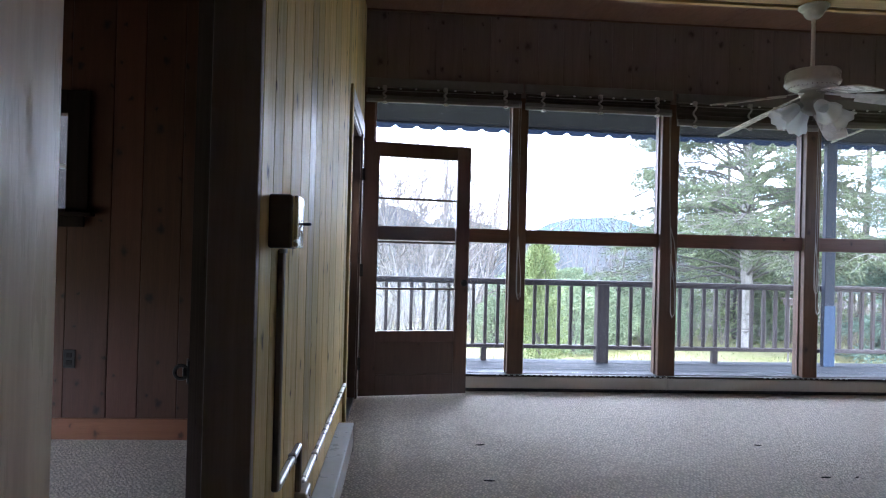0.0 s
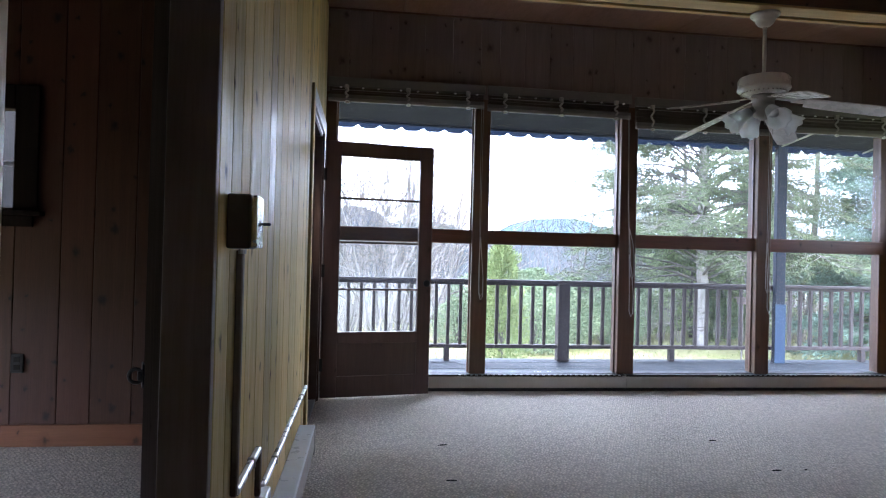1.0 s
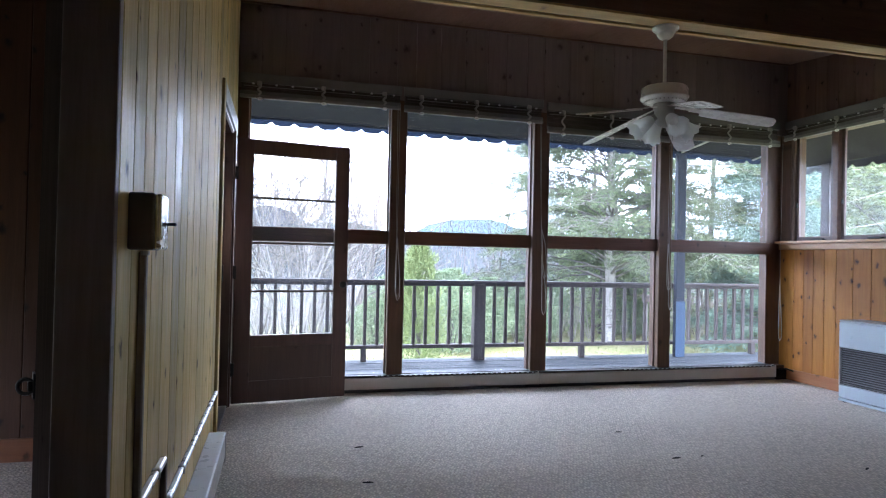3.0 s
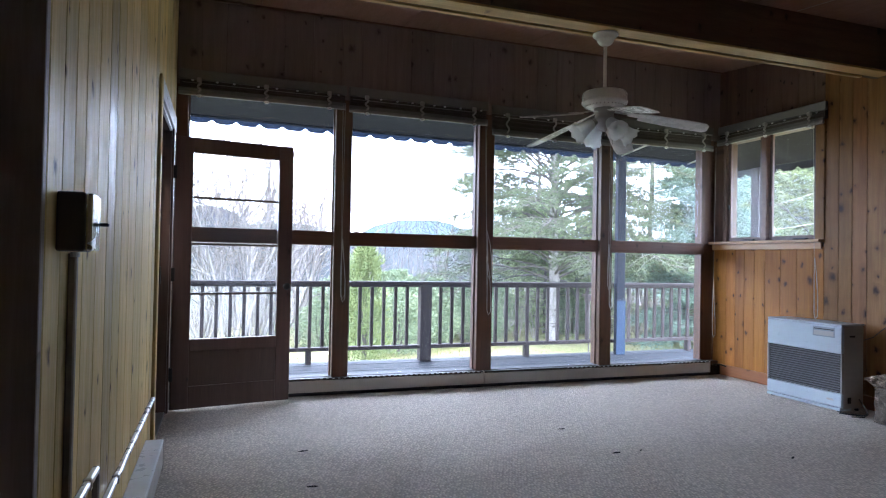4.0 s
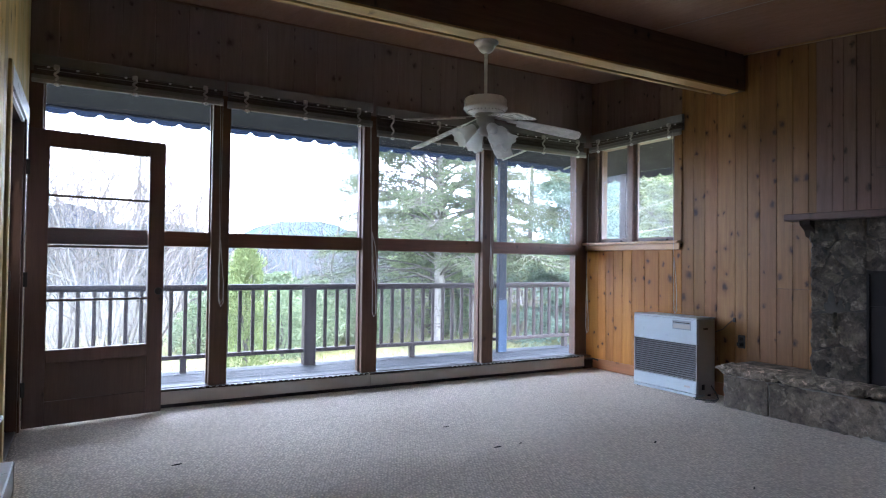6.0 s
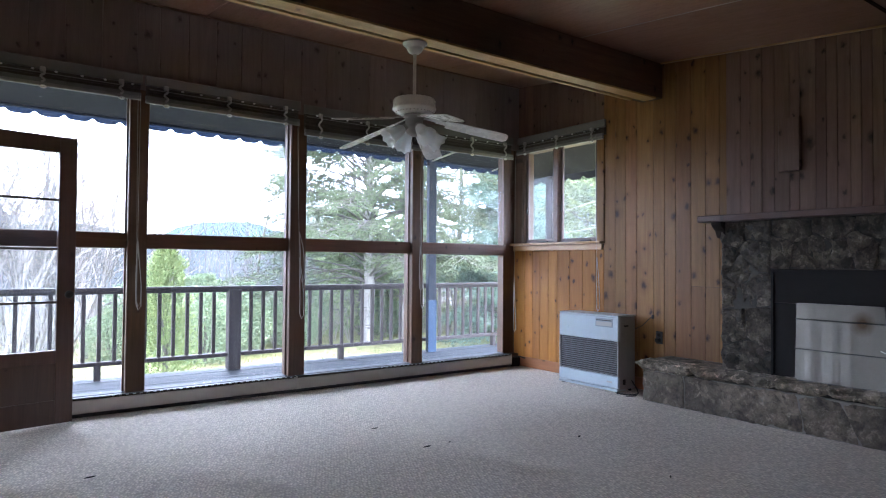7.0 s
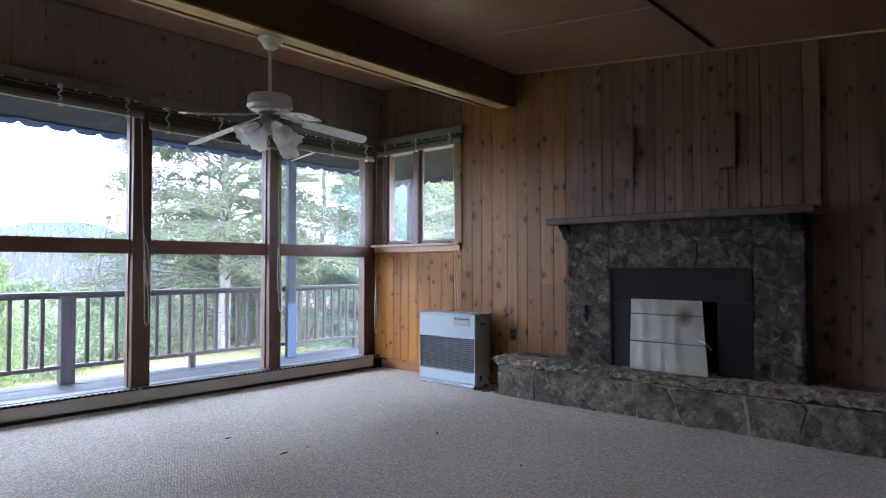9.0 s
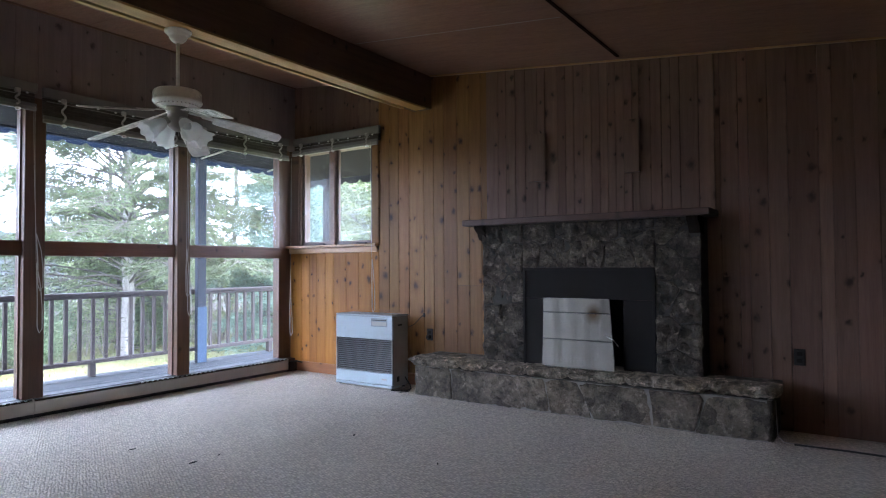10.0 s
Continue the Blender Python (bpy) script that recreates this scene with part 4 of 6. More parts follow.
single("baseboard", boxed(-4.1, -0.47, BN - 0.018, BN - 0.001, 0.0, 0.128, 0.004), BASE_ROOM, (-2.2, BN, 0), "reddish pine baseboard with knots, in the bedroom", "baseboard", kind="structure")
# the window's unseen western part is widened to let more light in
win = thing("window_6", (-2.5, BN, 1.3), "small bedroom window in a dark wood frame", "window", kind="structure")
for x0, x1 in ((-3.70, -3.6), (-2.03, -1.90)):
    part("casing", boxed(x0, x1, BN - 0.02, BN - 0.0015, 1.36, 2.09, 0.004), SLAB, win)
part("casing", boxed(-3.598, -2.032, BN - 0.02, BN - 0.0015, 1.95, 2.09, 0.004), SLAB, win)
part("window_sill", boxed(-3.74, -1.86, BN - 0.06, BN - 0.0015, 1.335, 1.36, 0.004), SLAB, win)
part("apron", boxed(-3.68, -1.92, BN - 0.022, BN - 0.0015, 1.27, 1.334, 0.004), SLAB, win)
part("meeting_rail", boxed(-3.6, -2.03, BN + 0.03, BN + 0.06, 1.625, 1.65, 0.003), WHITE, win, "white meeting rail")
p = part("pane", boxed(-3.6, -2.03, BN + 0.043, BN + 0.047, 1.38, 2.0), GLASS, win)
p.visible_shadow = False
# dark boards added outside the pane to dim its view and the bedroom
shed = thing("storage_shed", (-2.9, 5.0, 0), "dark grey boards added close behind the bedroom window to dim its view", "shed")
for k in range(9):
    x = -4.1 + k * 0.262
    part("board", boxed(x, x + 0.255, 5.0, 5.025, 0.0, 2.5, 0.004), BACKING_GREY, shed)
part("fascia", boxed(-4.15, -1.70, 4.97, 4.998, 2.40, 2.52, 0.004), BACKING_GREY, shed)
outlet = single("wall_outlet", boxed(-2.02, -1.95, BN - 0.009, BN - 0.001, 0.425, 0.535, 0.003), DARK, (-1.985, BN, 0.425), "black double outlet plate on pine boards", "outlet")
for z in (0.458, 0.502):
    part("socket", boxed(-2.002, -1.968, BN - 0.0125, BN - 0.0095, z - 0.014, z + 0.014, 0.002), IRON, outlet)
bm = bmesh.new()
box(bm, -4.2, -4.1, -1.2, 2.2, -0.1, 3.0)
box(bm, -4.2, -4.1, 3.9, 4.1, -0.1, 3.0)
# low gap left in this unseen wall, added to light the bedroom floor
box(bm, -4.2, -4.1, 2.2, 3.9, -0.1, 0.01)
box(bm, -4.2, -4.1, 2.2, 3.9, 0.95, 3.0)
box(bm, -4.2, WEST - 0.12, -1.3, -1.2, -0.1, 3.0)
part("wall_core", bm, PINE_ROOM, thing("wall_bedroom_west", (-4.1, 1.4, 0), "unseen board walls closing the bedroom, with a low opening added for light", "wall", kind="structure"))
single("ceiling_bedroom", boxed(-4.2, WEST - 0.105, -1.3, 4.1, 2.92, 3.0), BEAM, (-2.2, 1.4, 2.92), "plain brown bedroom ceiling", "ceiling", kind="structure")
# unseen wall behind the camera, in pale boards so it reflects light back
bm = bmesh.new()
box(bm, WEST - 0.1, EAST + 0.16, SOUTH - 0.2, SOUTH, -0.1, 3.3)
part("wall_core", bm, PINE_LEFT, thing("wall_south", (2.3, SOUTH, 0), "unseen pine wall closing the room, kept pale to bounce light", "wall", kind="structure"))

# beam of two timbers with a gap between them
beam = thing("beam", (2.35, 3.62, 2.71), "dark ceiling beam of two timbers with a bare pine underside", "beam", kind="structure")
for y0, y1, z0, mt, nm in ((3.52, 3.655, 2.716, BEAM, "timber"), (3.70, 3.74, 2.722, BEAM, "timber")):
    bm = bmesh.new()
    lo = [bm.verts.new((x, y, z0)) for x, y in ((WEST, y0), (EAST, y0), (EAST, y1), (WEST, y1))]
    hi = [bm.verts.new((q.co.x, q.co.y, ceil_z(q.co.y) + 0.02)) for q in lo]
    bm.faces.new(list(reversed(lo)))
    bm.faces.new(hi)
    for k in range(4):
        bm.faces.new((lo[k], lo[(k + 1) % 4], hi[(k + 1) % 4], hi[k]))
    part(nm, bm, mt, beam)
part("spacer", boxed(WEST, EAST, 3.6565, 3.6985, 2.80, 3.0), BEAM, beam)
part("underside", boxed(WEST + 0.01, EAST - 0.09, 3.524, 3.650, 2.700, 2.7155, 0.003), STRIP, beam, "bare pine board under the beam")
part("underside", boxed(WEST + 0.01, EAST - 0.20, 3.702, 3.738, 2.706, 2.7215, 0.003), STRIP, beam, "bare pine lath under the beam")
part("conduit", tube(bmesh.new(), [(WEST + 0.01, 3.678, 2.735), (2.33, 3.678, 2.735)], 0.012, 8), FAN_WHITE, beam, "white conduit feeding the fan")

# ---------------------------------------------------------------- chimney and fireplace
FX = 4.82
breast = thing("chimney_breast", (5.03, 1.9, 1.57), "grey-brown pine boards of uneven depth above the fireplace", "chimney breast", kind="structure")
edges = [2.886, 2.758, 2.678, 2.583, 2.485, 2.368, 2.295, 2.177, 2.104, 2.029, 1.942, 1.872, 1.801, 1.733, 1.668, 1.599, 1.534, 1.478, 1.386, 1.304, 1.235, 1.164, 1.029, 0.918]
for i, (a1, a0) in enumerate(zip(edges, edges[1:])):
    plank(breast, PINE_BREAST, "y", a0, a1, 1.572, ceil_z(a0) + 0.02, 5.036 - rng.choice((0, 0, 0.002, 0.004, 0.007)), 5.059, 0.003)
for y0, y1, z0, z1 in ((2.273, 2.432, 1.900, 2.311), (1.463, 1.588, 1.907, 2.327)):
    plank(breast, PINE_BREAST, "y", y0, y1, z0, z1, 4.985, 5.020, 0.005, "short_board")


def cells(u0, u1, v0, v1, seeds):
    """Splits a rectangle into the cells of its seeds."""
    out = []
    for i, (su, sv) in enumerate(seeds):
        poly = [(u0, v0), (u1, v0), (u1, v1), (u0, v1)]
        for j, (tu, tv) in enumerate(seeds):
            if i == j:
                continue
            mu, mv, du, dv = (su + tu) / 2, (sv + tv) / 2, tu - su, tv - sv
            side = [(p[0] - mu) * du + (p[1] - mv) * dv for p in poly]
            cut = []
            for k in range(len(poly)):
                a, b = poly[k], poly[(k + 1) % len(poly)]
                sa, sb = side[k], side[(k + 1) % len(poly)]
                if sa <= 0:
                    cut.append(a)
                if sa * sb < 0:
                    f = sa / (sa - sb)
                    cut.append((a[0] + f * (b[0] - a[0]), a[1] + f * (b[1] - a[1])))
            poly = cut
            if len(poly) < 3:
                break
        if len(poly) >= 3:
            out.append(poly)
    return out


def stone(parent, poly, x, proud, gap, r, name="stone"):
    """One rough stone on the plane x, its face towards -x."""
    cu = sum(p[0] for p in poly) / len(poly)
    cv = sum(p[1] for p in poly) / len(poly)
    ring = []
    n = len(poly)
    for k in range(n):
        a, b = poly[k], poly[(k + 1) % n]
        length = math.hypot(b[0] - a[0], b[1] - a[1])
        m = max(2, round(length / 0.04))
        for q in range(m):
            f = (q + 0.25 * (q == 0)) / m
            ring.append((a[0] + f * (b[0] - a[0]) + r.uniform(-1, 1) * 0.007, a[1] + f * (b[1] - a[1]) + r.uniform(-1, 1) * 0.007))
    size = max(math.hypot(p[0] - cu, p[1] - cv) for p in ring)
    bm = bmesh.new()
    tilt_u, tilt_v = r.uniform(-0.10, 0.10), r.uniform(-0.08, 0.08)
    off = Vector((r.uniform(0, 50), r.uniform(0, 50), r.uniform(0, 50)))

    def face(u, v):
        """The broken face: flat flakes with stepped edges."""
        q = Vector((u, v, 0)) * 9.0 + off
        d = noise.voronoi(q)[0]
        flake = min(1.0, (d[1] - d[0]) * 3.0)
        return proud * (0.75 + 0.50 * noise.noise(q * 0.7) + 0.40 * flake + 0.40 * noise.noise(q * 2.5)) + (u - cu) * tilt_u + (v - cv) * tilt_v

    loops = []
    for inset, frac, depth in ((gap, 0, -1), (gap, 0, 0.70), (gap + 0.004, 0, 0.90), (gap + 0.014, 0, 1.0), (gap + 0.014, 0.22, 1.0), (gap + 0.014, 0.44, 1.0), (gap + 0.014, 0.66, 1.0), (gap + 0.014, 0.85, 1.0)):
        loop = []
        for u, v in ring:
            d = math.hypot(u - cu, v - cv) or 1e-6
            s = max(0.12, 1 - inset / d) * (1 - frac)
            pu, pv = cu + (u - cu) * s, cv + (v - cv) * s
            h = -0.012 if depth < 0 else max(0.002, depth * face(pu, pv))
            loop.append(bm.verts.new((x - h, pu, pv)))
        loops.append(loop)
    k = len(ring)
    for a, b in zip(loops, loops[1:]):
        for i in range(k):
            bm.faces.new((a[i], a[(i + 1) % k], b[(i + 1) % k], b[i]))
    c = bm.verts.new((x - max(0.002, face(cu, cv)), cu, cv))
    for i in range(k):
        bm.faces.new((loops[-1][i], loops[-1][(i + 1) % k], c))
    bmesh.ops.recalc_face_normals(bm, faces=bm.faces)
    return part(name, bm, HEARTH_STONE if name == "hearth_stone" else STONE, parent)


r = random.Random(11)
fireplace = thing("fireplace", (4.85, 1.9, 0), "dark field-stone fireplace with a raised stone hearth and black insert", "fireplace")
part("pier", boxed(FX + 0.005, EAST + 0.01, 0.985, 1.305, 0.30, 1.52), MORTAR, fireplace)
part("pier", boxed(FX + 0.005, EAST + 0.01, 2.405, 2.80, 0.30, 1.52), MORTAR, fireplace)
part("lintel", boxed(FX + 0.005, EAST + 0.01, 1.305, 2.405, 1.15, 1.52), MORTAR, fireplace)
left = cells(2.405, 2.80, 0.33, 1.52, [(2.77, 1.22), (2.52, 1.27), (2.64, 1.14), (2.54, 0.98), (2.74, 0.95), (2.71, 0.70), (2.50, 0.72), (2.62, 0.45), (2.72, 1.44), (2.50, 1.46)])
right = cells(0.985, 1.305, 0.33, 1.52, [(1.15, 0.42), (1.23, 0.66), (1.06, 0.62), (1.10, 0.86), (1.24, 0.93), (1.07, 1.10), (1.21, 1.18), (1.08, 1.34), (1.22, 1.46)])
top = cells(1.305, 2.405, 1.15, 1.52, [(2.33, 1.26), (2.18, 1.24), (2.05, 1.28), (1.93, 1.25), (1.80, 1.28), (1.58, 1.26), (1.38, 1.31), (2.25, 1.46), (1.98, 1.47), (1.70, 1.47), (1.47, 1.48)])
for poly in left + right + top:
    stone(fireplace, poly, FX + 0.022, r.uniform(0.024, 0.046), 0.001, r)

# hearth: upright stones with pale joints, capped with rough slabs
HX = 4.665
bm = bmesh.new()
box(bm, HX - 0.006, EAST - 0.001, 0.555, 3.40, 0.0, 0.268)
part("hearth_core", bm, MORTAR_PALE, fireplace, "pale mortar joints")
for y0, y1 in ((0.518, 0.5545), (3.4005, 3.436)):
    part("end_stone", boxed(HX + 0.004, EAST - 0.002, y0, y1, 0.0, 0.274, 0.006), HEARTH_STONE, fireplace)
# dark strip that paints in the overhang's shadow below the caps
part("bed_joint", boxed(HX + 0.035, EAST - 0.001, 0.555, 3.40, 0.2685, 0.30), MORTAR, fireplace, "dark recessed band for the shadow under the cap stones")
# the front stones' joints: y at the top and at the floor; their corners are broken off unevenly
seams = [(3.435, 3.435), (3.04, 3.03), (2.43, 2.31), (2.14, 2.10), (1.85, 1.75), (1.33, 1.295), (0.93, 1.0), (0.52, 0.52)]
for (t1, f1), (t0, f0) in zip(seams, seams[1:]):
    c = [r.uniform(0.008, 0.035) for _ in range(4)]
    poly = [(f0 + c[0], 0.0), (f1 - c[1] * 0.5, 0.0), (f1, c[1] * 0.6), (t1, 0.274 - c[2]), (t1 - c[2] * 1.2, 0.270), ((t0 + t1) / 2, 0.274), (t0 + c[3] * 1.2, 0.270), (t0, 0.274 - c[3]), (f0, c[0] * 0.6)]
    stone(fireplace, poly, HX - 0.006, r.uniform(0.010, 0.020), 0.009, r, "hearth_stone")
joints = [3.47, 2.96, 2.315, 1.945, 1.488, 0.907, 0.470]
for k, (y1, y0) in enumerate(zip(joints, joints[1:])):
    bm = bmesh.new()
    n = max(10, int((y1 - y0) / 0.017))
    zt = 0.352 + 0.003 * k
    prof = [(EAST - 0.24, 0.0), (4.80, 0.0), (4.73, 0.0), (4.69, 0.0), (4.660, -0.002), (4.638, -0.006), (4.620, -0.013), (4.610, -0.023), (4.606, -0.033), (4.607, -0.043), (4.613, -0.058), (4.628, -0.072), (4.66, -0.080), (EAST - 0.24, -0.080)]
    loops = []
    for i in range(n + 1):
        y = y0 + 0.005 + (y1 - y0 - 0.010) * i / n
        end = max(0.0, 1.0 - min(i, n - i) / 2.5)
        row = []
        for j, (px, pz) in enumerate(prof):
            q = Vector((px * 11 + k * 3.1, y * 11, pz * 16))
            d = noise.voronoi(q * 1.05)[0]
            chip = min(1.0, (d[1] - d[0]) * 2.4) - 0.5
            w = 0.024 * noise.noise(q * 0.6) + 0.018 * noise.noise(q * 2.1) - 0.023 * chip
            dx = 1.3 * w if 4 <= j <= 11 else (0.4 * w if j == 3 else 0.0)
            dz = (0.009 * noise.noise(q * 0.9 + Vector((5, 0, 0))) + 0.006 * noise.noise(q * 3.0) + 0.008 * chip) if 0 < j < 13 else 0.0
            row.append(bm.verts.new((px + dx + (0.012 * end if 4 <= j <= 11 else 0.0), y, zt + pz * (1.0 - 0.25 * end) + dz - 0.004 * end * (j < 7))))
        loops.append(row)
    m = len(prof)
    for a, b in zip(loops, loops[1:]):
        for j in range(m):
            bm.faces.new((a[j], a[(j + 1) % m], b[(j + 1) % m], b[j]))
    bm.faces.new(loops[0])
    bm.faces.new(loops[-1])
    bmesh.ops.recalc_face_normals(bm, faces=bm.faces)
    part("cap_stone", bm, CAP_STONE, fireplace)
part("hearth_back", boxed(EAST - 0.2395, EAST - 0.002, 0.50, 3.44, 0.301, 0.352, 0.006), HEARTH_STONE, fireplace)

# steel insert
insert = part("insert", boxed(FX - 0.004, FX + 0.0215, 1.307, 2.403, 0.90, 1.148, 0.002), IRON, fireplace, "black painted steel surround")
part("insert_panel", boxed(FX - 0.003, FX + 0.0215, 1.307, 1.555, 0.353, 0.897, 0.002), IRON, insert)
part("insert_panel", boxed(FX - 0.003, FX + 0.0215, 2.135, 2.403, 0.353, 0.897, 0.002), IRON, insert)
for y0, y1, z0, z1 in ((1.307, 2.403, 1.128, 1.148), (1.307, 1.327, 0.353, 1.127), (2.383, 2.403, 0.353, 1.127)):
    part("insert_edge", boxed(FX - 0.018, FX - 0.0045, y0, y1, z0, z1, 0.002), IRON, insert)
bm = bmesh.new()
box(bm, EAST + 0.0, EAST + 0.015, 1.555, 2.135, 0.353, 0.9)
box(bm, FX + 0.022, EAST, 1.545, 1.5545, 0.353, 0.9)
box(bm, FX + 0.022, EAST, 2.1355, 2.145, 0.353, 0.9)
part("firebox", bm, MATT_BLACK, insert)

# mantel shelf with two corbels
shelf = part("mantel", boxed(4.70, 5.019, 0.896, 2.945, 1.520, 1.571, 0.005), MANTEL, fireplace, "reddish-brown mantel board")
for y in (2.80, 1.02):
    bm = bmesh.new()
    prof = [(4.935, 1.519), (4.73, 1.519), (4.735, 1.49), (4.79, 1.45), (4.815, 1.40), (4.935, 1.38)]
    lo = [bm.verts.new((px, y - 0.04, pz)) for px, pz in prof]
    hi = [bm.verts.new((px, y + 0.04, pz)) for px, pz in prof]
    bm.faces.new(lo)
    bm.faces.new(list(reversed(hi)))
    for k in range(len(prof)):
        bm.faces.new((lo[k], lo[(k + 1) % len(prof)], hi[(k + 1) % len(prof)], hi[k]))
    bmesh.ops.recalc_face_normals(bm, faces=bm.faces)
    part("corbel", bm, SLAB, shelf, "dark carved corbel")

# foil-covered board leaning on the insert
board = thing("fire_board", (4.72, 1.94, 0.36), "board wrapped in creased foil, scorched, leaning on the fireplace insert", "fireplace board")
bl, br, tr, tl = ((4.715, 2.19, 0.366), (4.70, 1.585, 0.366), (4.785, 1.655, 0.905), (4.79, 2.21, 0.905))
bm = bmesh.new()
N1, N2 = 120, 24
sheets = []
for side in (0.0, 0.014):
    grid = []
    for j in range(N2 + 1):
        row = []
        for i in range(N1 + 1):
            s, t = i / N1, j / N2
            p = (Vector(bl) * (1 - s) + Vector(br) * s) * (1 - t) + (Vector(tl) * (1 - s) + Vector(tr) * s) * t
            wob = 0.0004 * math.sin(s * 27 + 0.8 * t) + 0.00025 * math.sin(s * 130) * max(0.0, 0.8 - 1.6 * t) + 0.003 * noise.noise((s * 7, t * 2, 0.3))
            row.append(bm.verts.new(p + Vector((wob + side, 0, 0))))
        grid.append(row)
    sheets.append(grid)
    for j in range(N2):
        for i in range(N1):
            q = (grid[j][i], grid[j][i + 1], grid[j + 1][i + 1], grid[j + 1][i])
            bm.faces.new(q if side else tuple(reversed(q)))
a, b = sheets
for i in range(N1):
    bm.faces.new((a[0][i], a[0][i + 1], b[0][i + 1], b[0][i]))
    bm.faces.new((a[N2][i + 1], a[N2][i], b[N2][i], b[N2][i + 1]))
for j in range(N2):
    bm.faces.new((a[j + 1][0], a[j][0], b[j][0], b[j + 1][0]))
    bm.faces.new((a[j][N1], a[j + 1][N1], b[j + 1][N1], b[j][N1]))
bmesh.ops.recalc_face_normals(bm, faces=bm.faces)
part("foil", bm, FOIL, board)
for t in (0.40, 0.79):
    p0 = Vector(bl) * (1 - t) + Vector(tl) * t + Vector((-0.009, 0.004, 0))
    p1 = Vector(br) * (1 - t) + Vector(tr) * t + Vector((-0.009, -0.004, 0))
    part("wire", tube(bmesh.new(), [p0, p1], 0.004, 6), DARK, board, "dark wire round the board")
part("stand", boxed(4.722, 4.745, 1.62, 2.17, 0.352, 0.3655), DARK, board, "black foot rail")
part("wire", tube(bmesh.new(), [(4.74, 1.66, 0.62), (4.72, 1.60, 0.60), (4.70, 1.555, 0.555)], 0.003, 6), CORD, board, "loose pale wire end")

# ---------------------------------------------------------------- heaters, outlets, wiring
gas = thing("room_heater", (4.82, 4.10, 0), "white and grey console room heater with louvred grille, on the carpet", "heater")
HX0, HX1, HY0, HY1 = 4.70, 4.95, 3.735, 4.465
bm = bmesh.new()
box(bm, HX0 + 0.03, HX1, HY0 + 0.004, HY1 - 0.004, 0.025, 0.69, 0.006)
part("body", bm, HEATER_SIDE, gas)
part("top", boxed(HX0 + 0.002, HX1 + 0.003, HY0, HY1, 0.6905, 0.705, 0.004), HEATER_WHITE, gas)
front = part("front_panel", boxed(HX0, HX0 + 0.0295, HY0, HY1, 0.468, 0.690, 0.006), HEATER_WHITE, gas)
part("lower_panel", boxed(HX0, HX0 + 0.0295, HY0, HY1, 0.040, 0.150, 0.006), HEATER_WHITE, gas)
part("plinth", boxed(HX0 - 0.006, HX0 + 0.12, HY0 + 0.006, HY1 - 0.006, 0.012, 0.036, 0.003), HEATER_WHITE, gas)
part("grille_back", boxed(HX0 + 0.022, HX0 + 0.0296, HY0 + 0.006, HY1 - 0.006, 0.152, 0.466), DARK, gas)
for y0, y1 in ((HY0, HY0 + 0.012), (HY1 - 0.012, HY1)):
    part("grille_edge", boxed(HX0 + 0.002, HX0 + 0.0295, y0, y1, 0.1505, 0.4675, 0.002), HEATER_SIDE, gas)
for i in range(16):
    z = 0.163 + i * 0.0195
    bm = boxed(-0.008, 0.008, HY0 + 0.013, HY1 - 0.013, -0.0018, 0.0018, m=pose(HX0 + 0.010, 0, z, 0, -6, 0))
    part("louvre", bm, LOUVRE, gas)
ctl = part("control_panel", boxed(HX0 - 0.003, HX0 - 0.0005, HY0 + 0.060, HY0 + 0.262, 0.592, 0.672, 0.001), PANEL_GREY, front, "grey control panel")
ORIGIN[ctl.name] = ORIGIN[gas.name]
for z0, z1, mt in ((0.650, 0.658, DARK), (0.602, 0.640, HEATER_SIDE)):
    bm = boxed(HX0 - 0.0045, HX0 - 0.0032, HY0 + 0.070, HY0 + 0.252, z0, z1)
    bmesh.ops.translate(bm, verts=bm.verts, vec=-ORIGIN[gas.name])
    me = bpy.data.meshes.new("control_strip")
    bm.to_mesh(me)
    bm.free()
    me.materials.append(mt)
    front_strip = new("control_strip", me)
    front_strip.parent = front
part("label_plate", boxed(HX0 - 0.0015, HX0 + 0.001, HY0 + 0.07, HY0 + 0.13, 0.085, 0.10), TRIM_GREY, gas)
part("side_grip", boxed(HX0 + 0.09, HX0 + 0.15, HY0 + 0.0015, HY0 + 0.006, 0.60, 0.615), DARK, gas)
part("side_knob", boxed(HX0 + 0.07, HX0 + 0.105, HY0 - 0.004, HY0 + 0.004, 0.07, 0.12, 0.003), DARK, gas)
for x in (HX0 + 0.03, HX1 - 0.03):
    for y in (HY0 + 0.04, HY1 - 0.04):
        part("foot", lathe(bmesh.new(), [(0.016, 0.0), (0.014, 0.0255)], 10, Matrix.Translation((x, y, 0))), DARK, gas)
bm = bmesh.new()
tube(bm, [(4.90, 3.74, 0.10), (4.90, 3.68, 0.03), (4.84, 3.62, 0.008), (4.76, 3.60, 0.008), (4.70, 3.66, 0.008), (4.66, 3.72, 0.008)], 0.006, 6)
tube(bm, [(4.84, 3.62, 0.010), (4.72, 3.56, 0.008), (4.64, 3.60, 0.008)], 0.005, 6)
single("power_cord", bm, CABLE, (4.76, 3.62, 0), "black power cord lying loose on the carpet by the heater", "cord")
bm = tube(bmesh.new(), [(EAST - 0.006, 3.62, 0.70), (EAST - 0.02, 3.66, 0.66), (EAST - 0.03, 3.72, 0.60), (4.96, 3.80, 0.55)], 0.003, 6)
single("thermostat_wire", bm, CABLE, (EAST, 3.7, 0.6), "thin black wire from the wall to the heater", "wire")
single("wall_clip", boxed(EAST - 0.012, EAST - 0.001, 3.608, 3.632, 0.672, 0.71, 0.003), DARK, (EAST, 3.62, 0.66), "small black clip on the pine wall", "clip")


